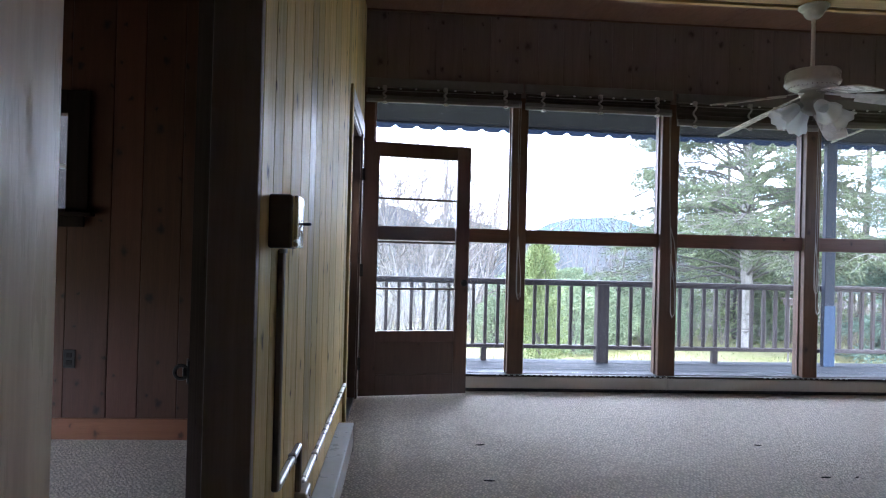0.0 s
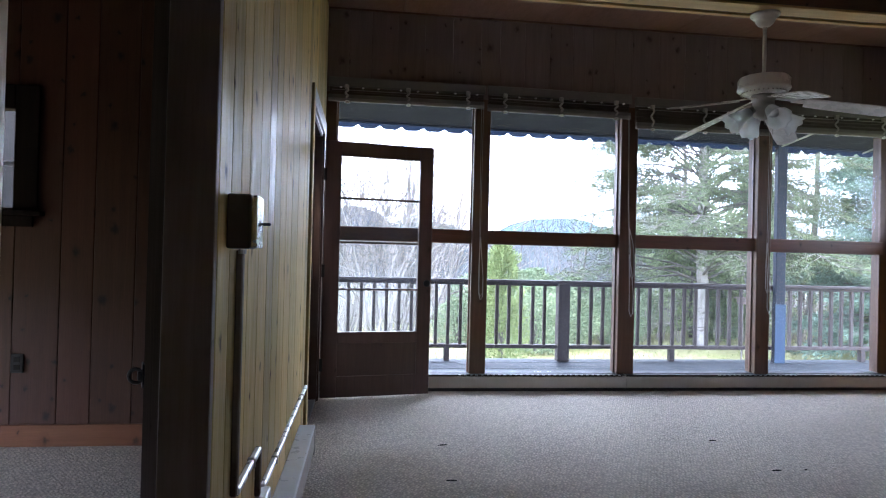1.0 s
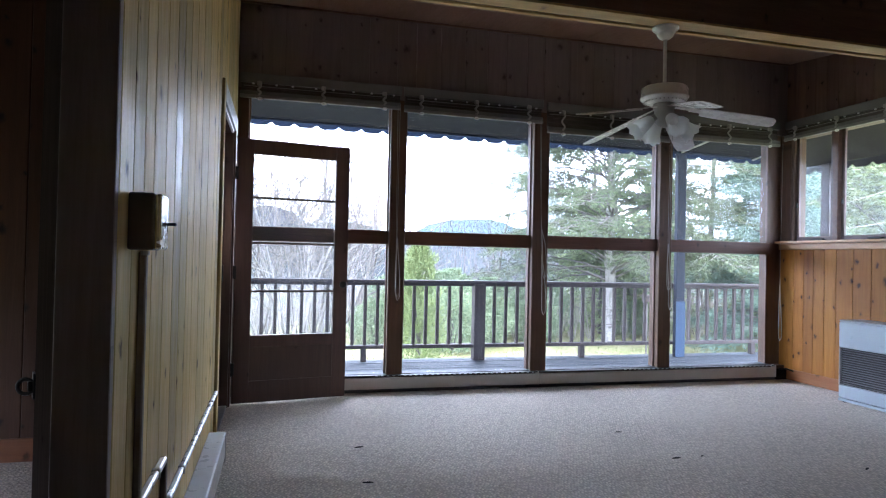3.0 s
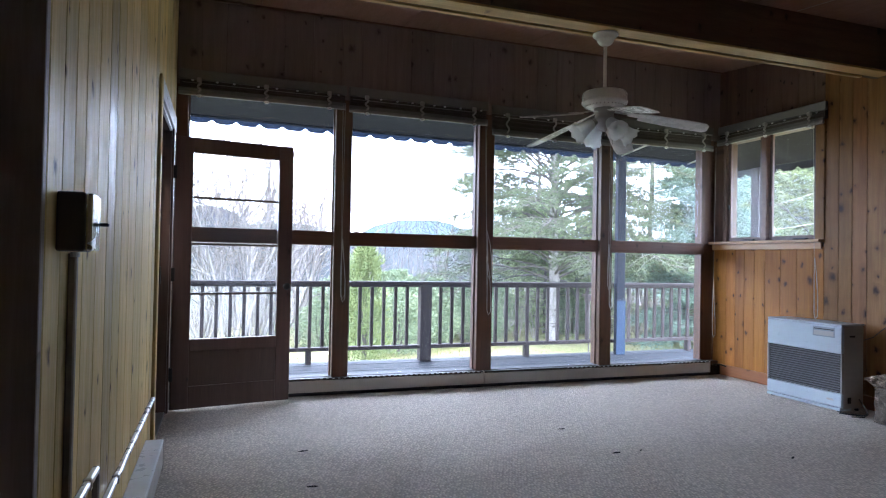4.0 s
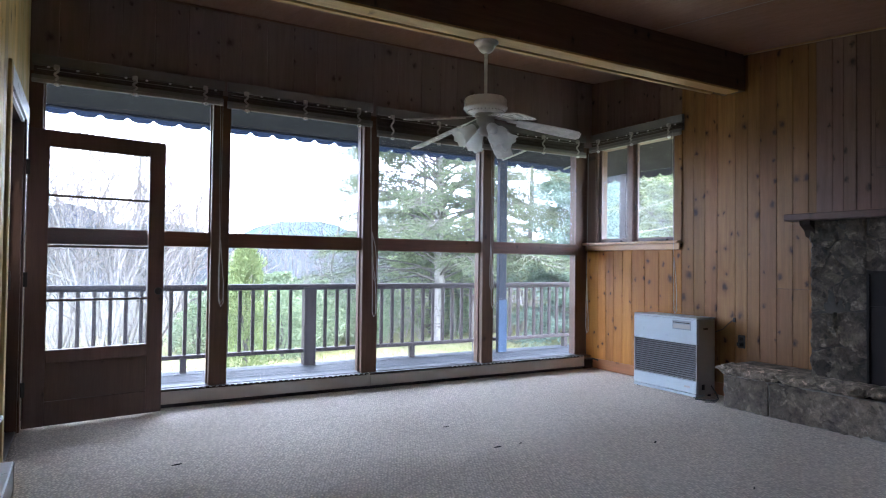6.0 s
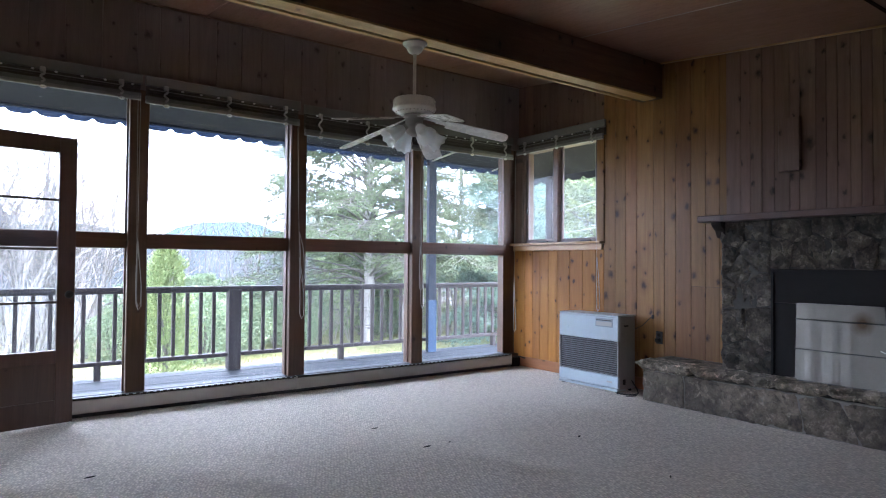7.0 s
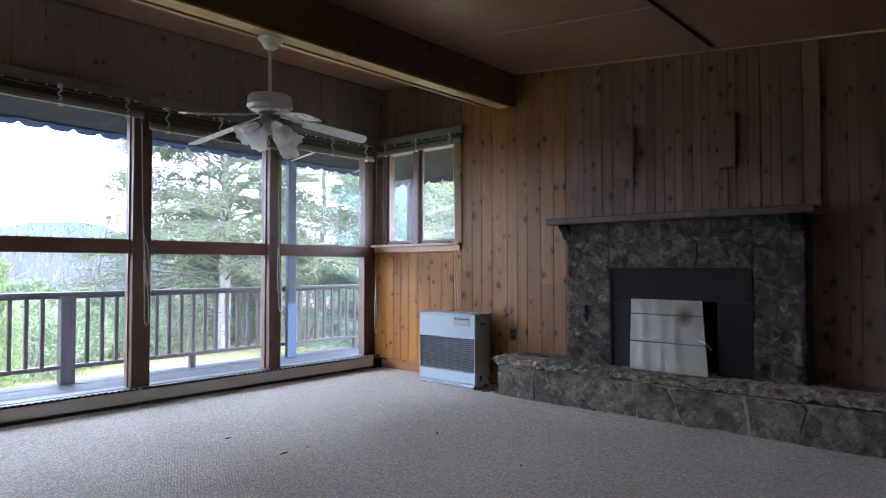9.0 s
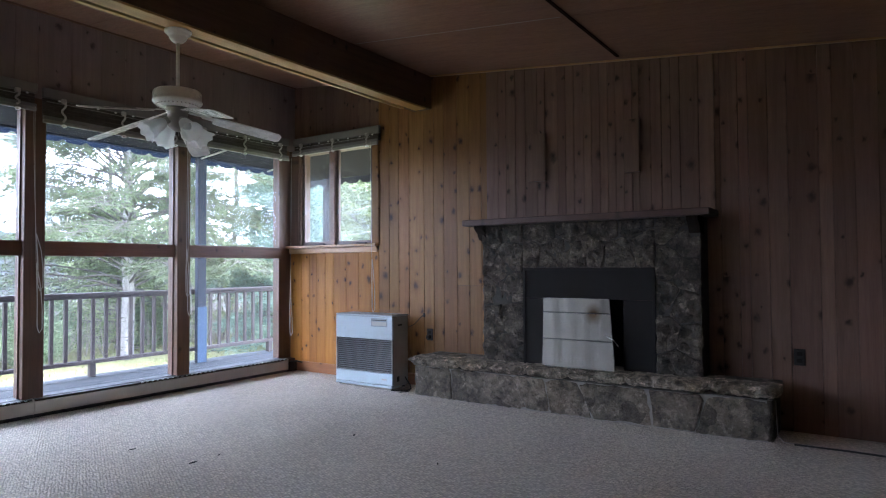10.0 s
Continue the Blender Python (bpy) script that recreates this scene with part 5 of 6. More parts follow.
def wall_outlet(y, z):
    o = single("wall_outlet", boxed(EAST - 0.009, EAST - 0.001, y - 0.035, y + 0.035, z - 0.057, z + 0.057, 0.003), DARK, (EAST, y, z), "dark double outlet plate on pine boards", "outlet")
    for dz in (-0.024, 0.024):
        part("socket", boxed(EAST - 0.0125, EAST - 0.0095, y - 0.017, y + 0.017, z + dz - 0.014, z + dz + 0.014, 0.002), IRON, o)
    return o


wall_outlet(3.55, 0.505)
wall_outlet(0.394, 0.520)
part("plug", boxed(EAST - 0.05, EAST - 0.013, 3.53, 3.57, 0.465, 0.50, 0.005), DARK, bpy.data.objects["wall_outlet.001"])

# baseboard heaters
for x0, x1 in ((0.50, 2.318), (2.322, 4.91)):
    h = thing("baseboard_heater", ((x0 + x1) / 2, 5.42, 0), "long cream baseboard heater under the windows", "baseboard heater", "baseboard heaters")
    part("cover", boxed(x0, x1, 5.398, 5.412, 0.030, 0.128, 0.003), CREAM, h)
    part("back", boxed(x0, x1, 5.414, 5.4535, 0.0, 0.120), VALANCE, h)
    part("hood", boxed(x0, x1, 5.404, 5.4535, 0.138, 0.146, 0.002), VALANCE, h, "dark slotted hood")
    n = int((x1 - x0) / 0.05)
    for i in range(n):
        x = x0 + 0.02 + i * (x1 - x0 - 0.04) / n
        if noise.noise((x * 0.9, 2.0, 0)) > -0.12:
            part("fin_tip", boxed(x, x + 0.022, 5.4015, 5.4035, 0.1385, 0.1445), WHITE, h)
    part("end_cap", boxed(x1 - 0.012, x1 + 0.001, 5.3965, 5.4535, 0.028, 0.1465, 0.002), CREAM, h)
single("corner_block", boxed(4.915, EAST - 0.018, 5.40, 5.4535, 0.0, 0.10, 0.004), SLAB, (4.98, 5.43, 0), "dark block closing the corner beside the heater", "block")
single("heater_pipe", tube(bmesh.new(), [(4.93, 5.39, 0.112), (4.99, 5.35, 0.118), (5.03, 5.30, 0.10)], 0.008, 8), DARK, (4.98, 5.35, 0.1), "short dark pipe end in the corner", "pipe")

h = thing("baseboard_heater", (-0.31, 2.9, 0), "grey-white baseboard heater along the pine wall", "baseboard heater", "baseboard heaters")
y0, y1 = 1.95, 3.74
part("cover", boxed(-0.285, -0.270, y0, y1, 0.03, 0.150, 0.003), CREAM, h)
part("back", boxed(WEST + 0.001, -0.287, y0 + 0.004, y1 - 0.004, 0.0, 0.140), STEEL_BOX, h)
part("hood", boxed(WEST + 0.001, -0.268, y0, y1, 0.152, 0.172, 0.005), WHITE, h)
part("end_cap", boxed(WEST + 0.001, -0.266, y1, y1 + 0.012, 0.0, 0.170, 0.002), CREAM, h)

# thermostat and its steel wiring channel on the west wall
th = thing("thermostat", (WEST, 1.71, 1.17), "square thermostat box with a black lever on the pine wall", "thermostat")
part("body", boxed(WEST + 0.001, -0.300, 1.662, 1.765, 1.170, 1.308, 0.006, 2), BROWN_METAL, th)
# bright steel here imitates the window's reflection on the cover
part("cover", boxed(-0.2995, -0.284, 1.664, 1.763, 1.172, 1.306, 0.005, 2), CHROME, th, "cover made bright steel for the window light on it")
part("lever", boxed(-0.2835, -0.262, 1.735, 1.750, 1.232, 1.240, 0.002), DARK, th)
part("nipple", lathe(bmesh.new(), [(0.010, 0), (0.010, 0.012)], 10, Matrix.Translation((-0.325, 1.70, 1.157))), STEEL_BOX, th)

race = thing("wiring_channel", (WEST, 2.9, 0.3), "steel surface wiring channel stepping down the pine wall", "wiring channel")
part("upright", boxed(WEST + 0.001, WEST + 0.020, 1.795, 1.822, 0.500, 1.168, 0.004), UPRIGHT, race, "brown upright run")
part("channel", boxed(WEST + 0.001, WEST + 0.022, 1.823, 2.205, 0.492, 0.516, 0.005), CHANNEL, race)
part("upright", boxed(WEST + 0.001, WEST + 0.020, 2.206, 2.232, 0.345, 0.505, 0.004), UPRIGHT, race, "short brown drop")
part("junction_box", boxed(WEST + 0.001, WEST + 0.042, 2.20, 2.31, 0.285, 0.344, 0.005), STEEL_BOX, race)
part("channel", boxed(WEST + 0.001, WEST + 0.022, 2.311, 4.0, 0.325, 0.349, 0.005), CHANNEL, race)
for y in (2.07, 2.62, 3.72):
    zz = 0.504 if y < 2.3 else 0.337
    part("strap", boxed(WEST + 0.0005, WEST + 0.0245, y - 0.008, y + 0.008, zz - 0.016, zz + 0.016, 0.002), STEEL_BOX, race)

# cable along the hearth's end
bm = tube(bmesh.new(), [(4.69, 0.505, 0.27), (4.685, 0.50, 0.15), (4.68, 0.495, 0.05), (4.68, 0.46, 0.010), (4.68, 0.30, 0.008), (4.685, 0.05, 0.008), (4.67, -0.3, 0.008), (4.69, -1.2, 0.008)], 0.004, 6)
single("floor_cable", bm, TRIM_GREY, (4.68, 0.4, 0), "pale cable running down the hearth's end and along the floor", "cable")
bm = tube(bmesh.new(), [(4.66, 0.40, 0.009), (4.675, 0.1, 0.009), (4.655, -0.3, 0.009), (4.675, -1.2, 0.009)], 0.007, 6)
single("floor_cable", bm, CABLE, (4.66, 0.0, 0), "black cable lying along the carpet edge", "cable")

# tears and lint in the carpet
for x, y, a, s in ((0.492, 3.888, 8, 0.030), (2.319, 3.336, 3, 0.032), (0.464, 3.278, -5, 0.030), (2.268, 3.912, -8, 0.026), (2.50, 3.34, 20, 0.014), (3.31, 2.95, 25, 0.026), (3.10, 2.10, 30, 0.018)):
    bm = bmesh.new()
    pts = [(-1, 0.0), (-0.5, 0.22), (0.1, 0.3), (0.6, 0.2), (1.0, 0.05), (0.5, -0.16), (-0.3, -0.2)]
    m = pose(x, y, 0, 0, 0, a)
    lo = [bm.verts.new(m @ Vector((s * u, s * w, 0.0005))) for u, w in pts]
    hi = [bm.verts.new(m @ Vector((s * 0.9 * u, s * 0.9 * w, 0.005))) for u, w in pts]
    bm.faces.new(list(reversed(lo)))
    bm.faces.new(hi)
    for k in range(len(pts)):
        bm.faces.new((lo[k], lo[(k + 1) % len(pts)], hi[(k + 1) % len(pts)], hi[k]))
    single("carpet_tear", bm, MATT_BLACK, (x, y, 0), "small dark tear with frayed edge in the carpet", "carpet tear", "carpet tears")

# ---------------------------------------------------------------- ceiling fan
FC = Vector((2.40, 3.645, 0))
fan = thing("ceiling_fan", (FC.x, FC.y, 2.70), "white five-blade ceiling fan with four frosted glass shades, at rest", "ceiling fan")
T0 = Matrix.Translation((FC.x, FC.y, 0))
smooth(part("canopy", lathe(bmesh.new(), [(0.084, 2.699), (0.085, 2.689), (0.080, 2.684), (0.069, 2.682), (0.067, 2.670), (0.062, 2.666), (0.055, 2.664), (0.054, 2.650), (0.046, 2.636), (0.030, 2.624), (0.016, 2.618)], 28, T0), FAN_WHITE, fan))
smooth(part("rod", tube(bmesh.new(), [(FC.x, FC.y, 2.62), (FC.x, FC.y, 2.315)], 0.012, 12), FAN_WHITE, fan))
smooth(part("motor", lathe(bmesh.new(), [(0.03, 2.318), (0.11, 2.312), (0.140, 2.304), (0.148, 2.290), (0.148, 2.245), (0.152, 2.240), (0.152, 2.232), (0.140, 2.220), (0.118, 2.208), (0.09, 2.200), (0.05, 2.196)], 36, T0), FAN_WHITE, fan))
smooth(part("hub", lathe(bmesh.new(), [(0.07, 2.197), (0.075, 2.180), (0.062, 2.165), (0.062, 2.140), (0.072, 2.128), (0.072, 2.112), (0.05, 2.098), (0.052, 2.070), (0.03, 2.055), (0.012, 2.045)], 28, T0), HEATER_SIDE, fan, "greyer metal light kit"))
bm = bmesh.new()
for i in range(32):
    a = 2 * math.pi * i / 32
    box(bm, -0.012, 0.012, -0.003, 0.003, -0.002, 0.002, m=T0 @ pose(0, 0, 2.211, 0, 0, math.degrees(a)) @ pose(0.124, 0, 0.002, 0, 42, 0))
part("vent_ribs", bm, TRIM_GREY, fan)
for az, drop in ((42, -0.165), (112, -0.14), (-30, -0.11), (-100, -0.12), (-172, -0.10)):
    tilt = math.degrees(math.atan2(-drop, 0.56))
    m = T0 @ pose(0, 0, 2.175, 0, 0, az) @ pose(0.10, 0, -0.015, 0, tilt, 0) @ pose(0, 0, 0, -12, 0, 0)
    bm = bmesh.new()
    out = [(0.12, -0.052), (0.20, -0.060), (0.47, -0.068), (0.545, -0.062), (0.565, -0.035), (0.565, 0.035), (0.545, 0.062), (0.47, 0.068), (0.20, 0.060), (0.12, 0.052)]
    lo = [bm.verts.new(m @ Vector((x, y, -0.003))) for x, y in out]
    hi = [bm.verts.new(m @ Vector((x, y, 0.003))) for x, y in out]
    bm.faces.new(list(reversed(lo)))
    bm.faces.new(hi)
    for k in range(len(out)):
        bm.faces.new((lo[k], lo[(k + 1) % len(out)], hi[(k + 1) % len(out)], hi[k]))
    blade = part("blade", bm, FAN_WHITE, fan)
    bm = bmesh.new()
    box(bm, -0.05, 0.06, -0.012, 0.012, 0.004, 0.010, 0.002, m=m)
    box(bm, 0.05, 0.19, -0.028, 0.028, 0.0035, 0.008, 0.003, m=m)
    part("blade_iron", bm, FAN_WHITE, blade)
for k in range(4):
    az = -8 + 90 * k
    m = T0 @ pose(0, 0, 2.120, 0, 0, az) @ pose(0.050, 0, 0, 0, 126, 0)
    smooth(part("socket", lathe(bmesh.new(), [(0.016, -0.01), (0.022, 0.01), (0.027, 0.045), (0.020, 0.055)], 16, m), HEATER_SIDE, fan))
    bm = bmesh.new()
    n = 32
    prof = [(0.024, 0.038), (0.033, 0.050), (0.040, 0.080), (0.047, 0.120), (0.056, 0.155), (0.070, 0.182)]
    loops = []
    for inner in (0, 1):
        for r0, h in (prof if not inner else list(reversed(prof))):
            ring = []
            for i in range(n):
                a = 2 * math.pi * i / n
                flute = 1 + 0.045 * ((h - 0.038) / 0.15) * math.cos(8 * a)
                rr = r0 * flute - (0.003 if inner else 0)
                ring.append(bm.verts.new(m @ Vector((rr * math.cos(a), rr * math.sin(a), h + (0.006 * math.cos(8 * a) if h > 0.18 else 0)))))
            loops.append(ring)
    for a, b in zip(loops, loops[1:]):
        for i in range(n):
            bm.faces.new((a[i], a[(i + 1) % n], b[(i + 1) % n], b[i]))
    bmesh.ops.recalc_face_normals(bm, faces=bm.faces)
    smooth(part("shade", bm, SHADE, fan, "fluted frosted glass shade"))
    smooth(part("bulb", lathe(bmesh.new(), [(0.012, 0.05), (0.026, 0.075), (0.030, 0.095), (0.022, 0.118), (0.006, 0.126)], 14, m), SHADE, fan))
for dx in (0.03, -0.025):
    part("pull_chain", tube(bmesh.new(), [(FC.x + dx, FC.y - 0.05, 2.10), (FC.x + dx, FC.y - 0.052, 1.98 - dx)], 0.0018, 5), TRIM_GREY, fan)

# ---------------------------------------------------------------- rolled blinds
HEAD = 0.078


def rolled_blind(length, drop, label, cord_bottoms):
    """Built along +x from the origin, its face towards -y, z from the head rail's top."""
    b = thing("rolled_blind", (0, 0, 0), label, "blind", "rolled-up blinds")
    part("head_rail", boxed(0, length, -0.012, 0.020, -HEAD, 0.0, 0.004), BLIND_RAIL, b)
    part("backing", boxed(0.01, length - 0.01, 0.0205, 0.030, -drop - 0.01, -0.005), BLIND, b)
    low = -HEAD - 0.012
    for k in range(4):
        z = low - k * (drop - HEAD - 0.014) / 3.2
        part("reed", tube(bmesh.new(), [(0.015, 0.010, z), (length * 0.35, 0.008, z - 0.004), (length * 0.7, 0.009, z - 0.003), (length - 0.015, 0.010, z + 0.001)], 0.0085, 8), BLIND, b)
    part("lath", boxed(0.03, length * 0.9, -0.004, 0.0005, low - 0.018, low - 0.013), BLIND_PALE, b, "thin pale lath among the reeds")
    part("bottom_rail", boxed(0.0, length - 0.01, -0.026, -0.004, -drop - 0.030, -drop, 0.004), BLIND_RAIL, b)
    part("rail_lip", boxed(0.0, length - 0.01, -0.032, -0.002, -drop - 0.058, -drop - 0.0305, 0.005), BLIND_PALE, b, "paler lower rail")
    # added white beads imitate specks of daylight leaking above the reeds
    for i in range(8):
        x = length * (0.09 + 0.84 * i / 7) + rng.uniform(-0.035, 0.035)
        part("slat_clip", lathe(bmesh.new(), [(0.002, 0), (0.0075, 0.002), (0.0075, 0.008), (0.002, 0.011)], 10, Matrix.Translation((x, -0.006, -HEAD - 0.009)) @ pose(0, 0, 0, 90, 0, 0) @ Matrix.Diagonal((1.5, 1.0, 1.0, 1.0))), PURE_WHITE, b, "white bead in place of a speck of daylight")
    for f in (0.115, 0.50, 0.885):
        x = length * f
        lock = part("cord_lock", boxed(x - 0.019, x + 0.019, -0.046, -0.0125, -HEAD - 0.026, -HEAD + 0.010, 0.009, 2), TRIM_GREY, b, "worn white cord lock")
        bm = bmesh.new()
        n = 12
        pts = [(x + 0.012 * math.sin(3.2 * i / n * math.pi), -0.034 - 0.006 * math.cos(2.4 * i / n * math.pi), -HEAD - 0.020 - (drop - HEAD + 0.012) * i / n) for i in range(n + 1)]
        tube(bm, pts, 0.0085, 8)
        smooth(part("cord_hook", bm, TRIM_GREY, lock))
        ring = [(x + 0.004 + 0.017 * math.cos(q), -0.030 - 0.006 * math.sin(q), -drop - 0.062 + 0.007 * math.sin(q)) for q in [2 * math.pi * i / 16 for i in range(17)]]
        smooth(part("cord_ring", tube(bmesh.new(), ring, 0.0055, 7), PURE_WHITE, b, "white plastic ring"))
    for x, bottom, sway in cord_bottoms:
        bm = bmesh.new()
        top = -drop - 0.02
        n = 10
        pts = [(x + sway * (i / n) ** 1.5, -0.035 + 0.01 * (i / n), top + (bottom - top) * i / n) for i in range(n + 1)]
        e = pts[-1]
        tube(bm, pts, 0.0014, 5)
        loop = [(pts[7][0] + 0.002, e[1] - 0.002, pts[7][2]), (e[0] - 0.008, e[1] - 0.003, (pts[7][2] + e[2]) / 2), (e[0] - 0.006, e[1] - 0.004, e[2] + 0.03), (e[0] + 0.010, e[1] - 0.005, e[2] - 0.02),
                (e[0] + 0.030, e[1] - 0.004, e[2] + 0.01), (e[0] + 0.030, e[1] - 0.002, e[2] + 0.16), (e[0] + 0.016, e[1], (pts[7][2] + e[2]) / 2 + 0.08), (pts[7][0] + 0.004, e[1] - 0.001, pts[7][2])]
        tube(bm, loop, 0.0034, 6)
        part("cord", bm, CORD, b, "looped pale pull cord")
    return b


LBL = "rolled-up dark reed blind between pale rails above a window"
made = rolled_blind(1.335, 0.150, LBL, [(1.300, -1.83, 0.02), (1.318, -1.80, 0.0)])
made.matrix_basis = pose(-0.345, 5.405, 2.640, 0, 0, 0)
made = rolled_blind(1.30, 0.165, LBL, [(1.265, -1.62, 0.06), (1.275, -1.95, 0.05)])
made.matrix_basis = pose(1.012, 5.405, 2.640, 0, 0.3, 0)
made = rolled_blind(1.29, 0.225, LBL, [(1.27, -1.70, 0.005), (1.285, -1.88, 0.01)])
made.matrix_basis = pose(2.352, 5.405, 2.615, 0, 0.2, 0)
made = rolled_blind(1.25, 0.195, LBL, [(1.262, -2.20, -0.01)])
made.matrix_basis = pose(3.665, 5.405, 2.620, 0, 0.0, 0)
made = rolled_blind(1.27, 0.140, "rolled-up dark reed blind between pale rails above the casements", [(1.175, -1.90, 0.02)])
made.matrix_basis = pose(4.985, 5.395, 2.625, 0, 0, -90)

# ---------------------------------------------------------------- deck
deck = thing("deck", (3.0, 6.6, -0.14), "weathered grey board deck outside the windows", "deck", kind="structure")
part("joists", boxed(-3.0, 7.5, 5.64, 7.72, -0.36, -0.142), RAILING, deck)
for i in range(15):
    y = 5.63 + i * 0.142
    ob = part("deck_board", boxed(-3.0, 7.5, y, y + 0.135, -0.140, -0.100 + rng.uniform(-0.002, 0.002), 0.004), DECK, deck)

RY = 7.60
rail = thing("deck_railing", (3.0, RY, -0.1), "dark brown wooden deck railing with square balusters", "railing")
part("top_rail", boxed(-3.0, 7.46, RY - 0.065, RY + 0.065, 0.848, 0.886, 0.005), RAILING, rail)
part("upper_rail", boxed(-3.0, 7.46, RY - 0.02, RY + 0.02, 0.815, 0.8475, 0.004), RAILING, rail)
part("lower_rail", boxed(-3.0, 7.46, RY - 0.045, RY + 0.045, 0.055, 0.098, 0.004), RAILING, rail)
# the balusters stand at a slightly different spacing in each section between posts
for first, pitch, count in ((-2.862, 0.149, 16), (-0.329, 0.149, 18), (2.645, 0.153, 17), (5.468, 0.1462, 14)):
    for i in range(count):
        x = first + pitch * i
        part("baluster", boxed(x - 0.019, x + 0.019, RY - 0.019, RY + 0.019, 0.0985, 0.8145, 0.003), RAILING, rail)
part("post", boxed(2.363, 2.508, RY - 0.075, RY + 0.055, -0.0995, 0.8475, 0.006), RAILING, rail)
part("post", boxed(-0.535, -0.385, RY - 0.075, RY + 0.055, -0.0995, 0.8475, 0.006), RAILING, rail)
for x in (1.0, 3.86, 6.50, -1.9):
    part("foot", boxed(x - 0.033, x + 0.033, RY - 0.035, RY + 0.035, -0.0995, 0.0545, 0.004), RAILING, rail)
awn_post = thing("awning_post", (5.24, RY - 0.02, -0.1), "slim blue-grey post carrying the awning", "post")
part("post", boxed(5.175, 5.305, RY - 0.14, RY - 0.068, -0.0995, 2.66, 0.006), POST_BLUE, awn_post)
part("sleeve", boxed(5.170, 5.312, RY - 0.146, RY - 0.1405, -0.098, 0.645, 0.002), POST_PALE, awn_post, "pale blue sleeve round its foot")
awn_post2 = thing("awning_post", (6.20, 6.06, -0.1), "slim purple-brown post carrying the awning's end", "post")
part("post", boxed(6.14, 6.24, 5.98, 6.10, -0.0995, 2.36, 0.006), RAILING, awn_post2)

# awning with a scalloped valance
awning = thing("awning", (2.5, 6.6, 2.6), "blue-grey canvas awning with a scalloped edge", "awning")


def rise(x):
    """The awning hangs a little higher at its west end."""
    return 0.078 - 0.0088 * x


def valance(bm, p0, p1, top_z, low_z, pitch=0.262, notch=0.038, lift=None):
    d = Vector(p1) - Vector(p0)
    n = max(1, round(d.length / pitch))
    low = []
    for i in range(n):
        for s, q in ((0.0, 1.0), (0.06, 0.80), (0.12, 0.42), (0.19, 0.08), (0.32, -0.04), (0.68, -0.04), (0.81, 0.08), (0.88, 0.42), (0.94, 0.80)):
            low.append(((i + s) / n, low_z + notch * q))
    low.append((1.0, low_z + notch))
    for (s0, z0), (s1, z1) in zip(low, low[1:]):
        a, b = Vector(p0) + d * s0, Vector(p0) + d * s1
        ra, rb = (lift(a.x), lift(b.x)) if lift else (0.0, 0.0)
        bm.faces.new([bm.verts.new(c) for c in ((a.x, a.y, z0 + ra), (b.x, b.y, z1 + rb), (b.x, b.y, top_z + rb), (a.x, a.y, top_z + ra))])


AX0, AX1, AY = -3.010, 7.208, 7.66
bm = bmesh.new()
nx = 42
rows = []
for j, (y, z) in enumerate(((5.66, 3.08), (6.3, 2.955), (7.0, 2.805), (AY, 2.665))):
    rows.append([bm.verts.new((AX0 + (AX1 - AX0) * i / nx, y, z + rise(AX0 + (AX1 - AX0) * i / nx) * j / 3 - 0.012 * math.sin(math.pi * j / 3) * abs(math.sin(math.pi * i / 6)))) for i in range(nx + 1)])
for a, b in zip(rows, rows[1:]):
    for i in range(nx):
        bm.faces.new((a[i], a[i + 1], b[i + 1], b[i]))
canopy = part("canopy", bm, AWNING, awning)
bm = bmesh.new()
valance(bm, (AX0, AY, 0), (AX1, AY, 0), 2.663, 2.583, lift=rise)
part("valance", bm, VALANCE_CLOTH, awning)
bm = bmesh.new()
q = [bm.verts.new(c) for c in ((5.24, 3.2, 2.92), (6.2, 3.2, 2.365), (6.2, 6.75, 2.365), (5.24, 5.75, 2.92))]
bm.faces.new(q)
part("side_canopy", bm, SIDE_CANVAS, awning, "grey side canvas")
bm = bmesh.new()
valance(bm, (6.2, 6.75, 0), (6.2, 3.2, 0), 2.364, 2.275)
part("side_valance", bm, SIDE_CANVAS, awning)
for y0, z0, y1, z1 in ((16.0, 2.35, 11.0, 3.16), (16.0, 1.93, 11.0, 2.33)):
    single("service_wire", tube(bmesh.new(), [(14.0, y0, z0), (14.0, (y0 + y1) / 2, (z0 + z1) / 2 - 0.05), (14.0, y1, z1), (14.0, -6.0, z1 + 0.9)], 0.007, 6), CORD, (14.0, 12, 2.5), "pale overhead service wire outside the casements", "wire")
part("front_bar", tube(bmesh.new(), [(AX0, AY - 0.02, 2.655 + rise(AX0)), (AX1, AY - 0.02, 2.655 + rise(AX1))], 0.014, 8), POST_BLUE, awning, "dark metal front bar")
for x0, x1 in ((4.9, 5.25), (5.9, 6.5)):
    part("arm", tube(bmesh.new(), [(x0, 5.67, 2.70), (x1, AY - 0.03, 2.65)], 0.012, 8), TRIM_GREY, awning, "pale metal arm")

# ---------------------------------------------------------------- outdoors
def ground_z(x, y):
    d = max(0.0, y - 17.0)
    s = min(d / 70.0, 1.0)
    s = s * s * (3 - 2 * s)
    z = -0.95 - 0.012 * max(0.0, min(y, 17.0) - 8.0) - 13.0 * s
    if y > 120:
        z += 0.012 * (y - 120)
    bumpy = min(1.0, max(0.0, (y - 9.0) / 8.0))
    return z + bumpy * (0.10 * noise.noise((x * 0.35, y * 0.35, 0)) + 0.5 * min(1.0, d / 30) * noise.noise((x * 0.07, y * 0.07, 3)))


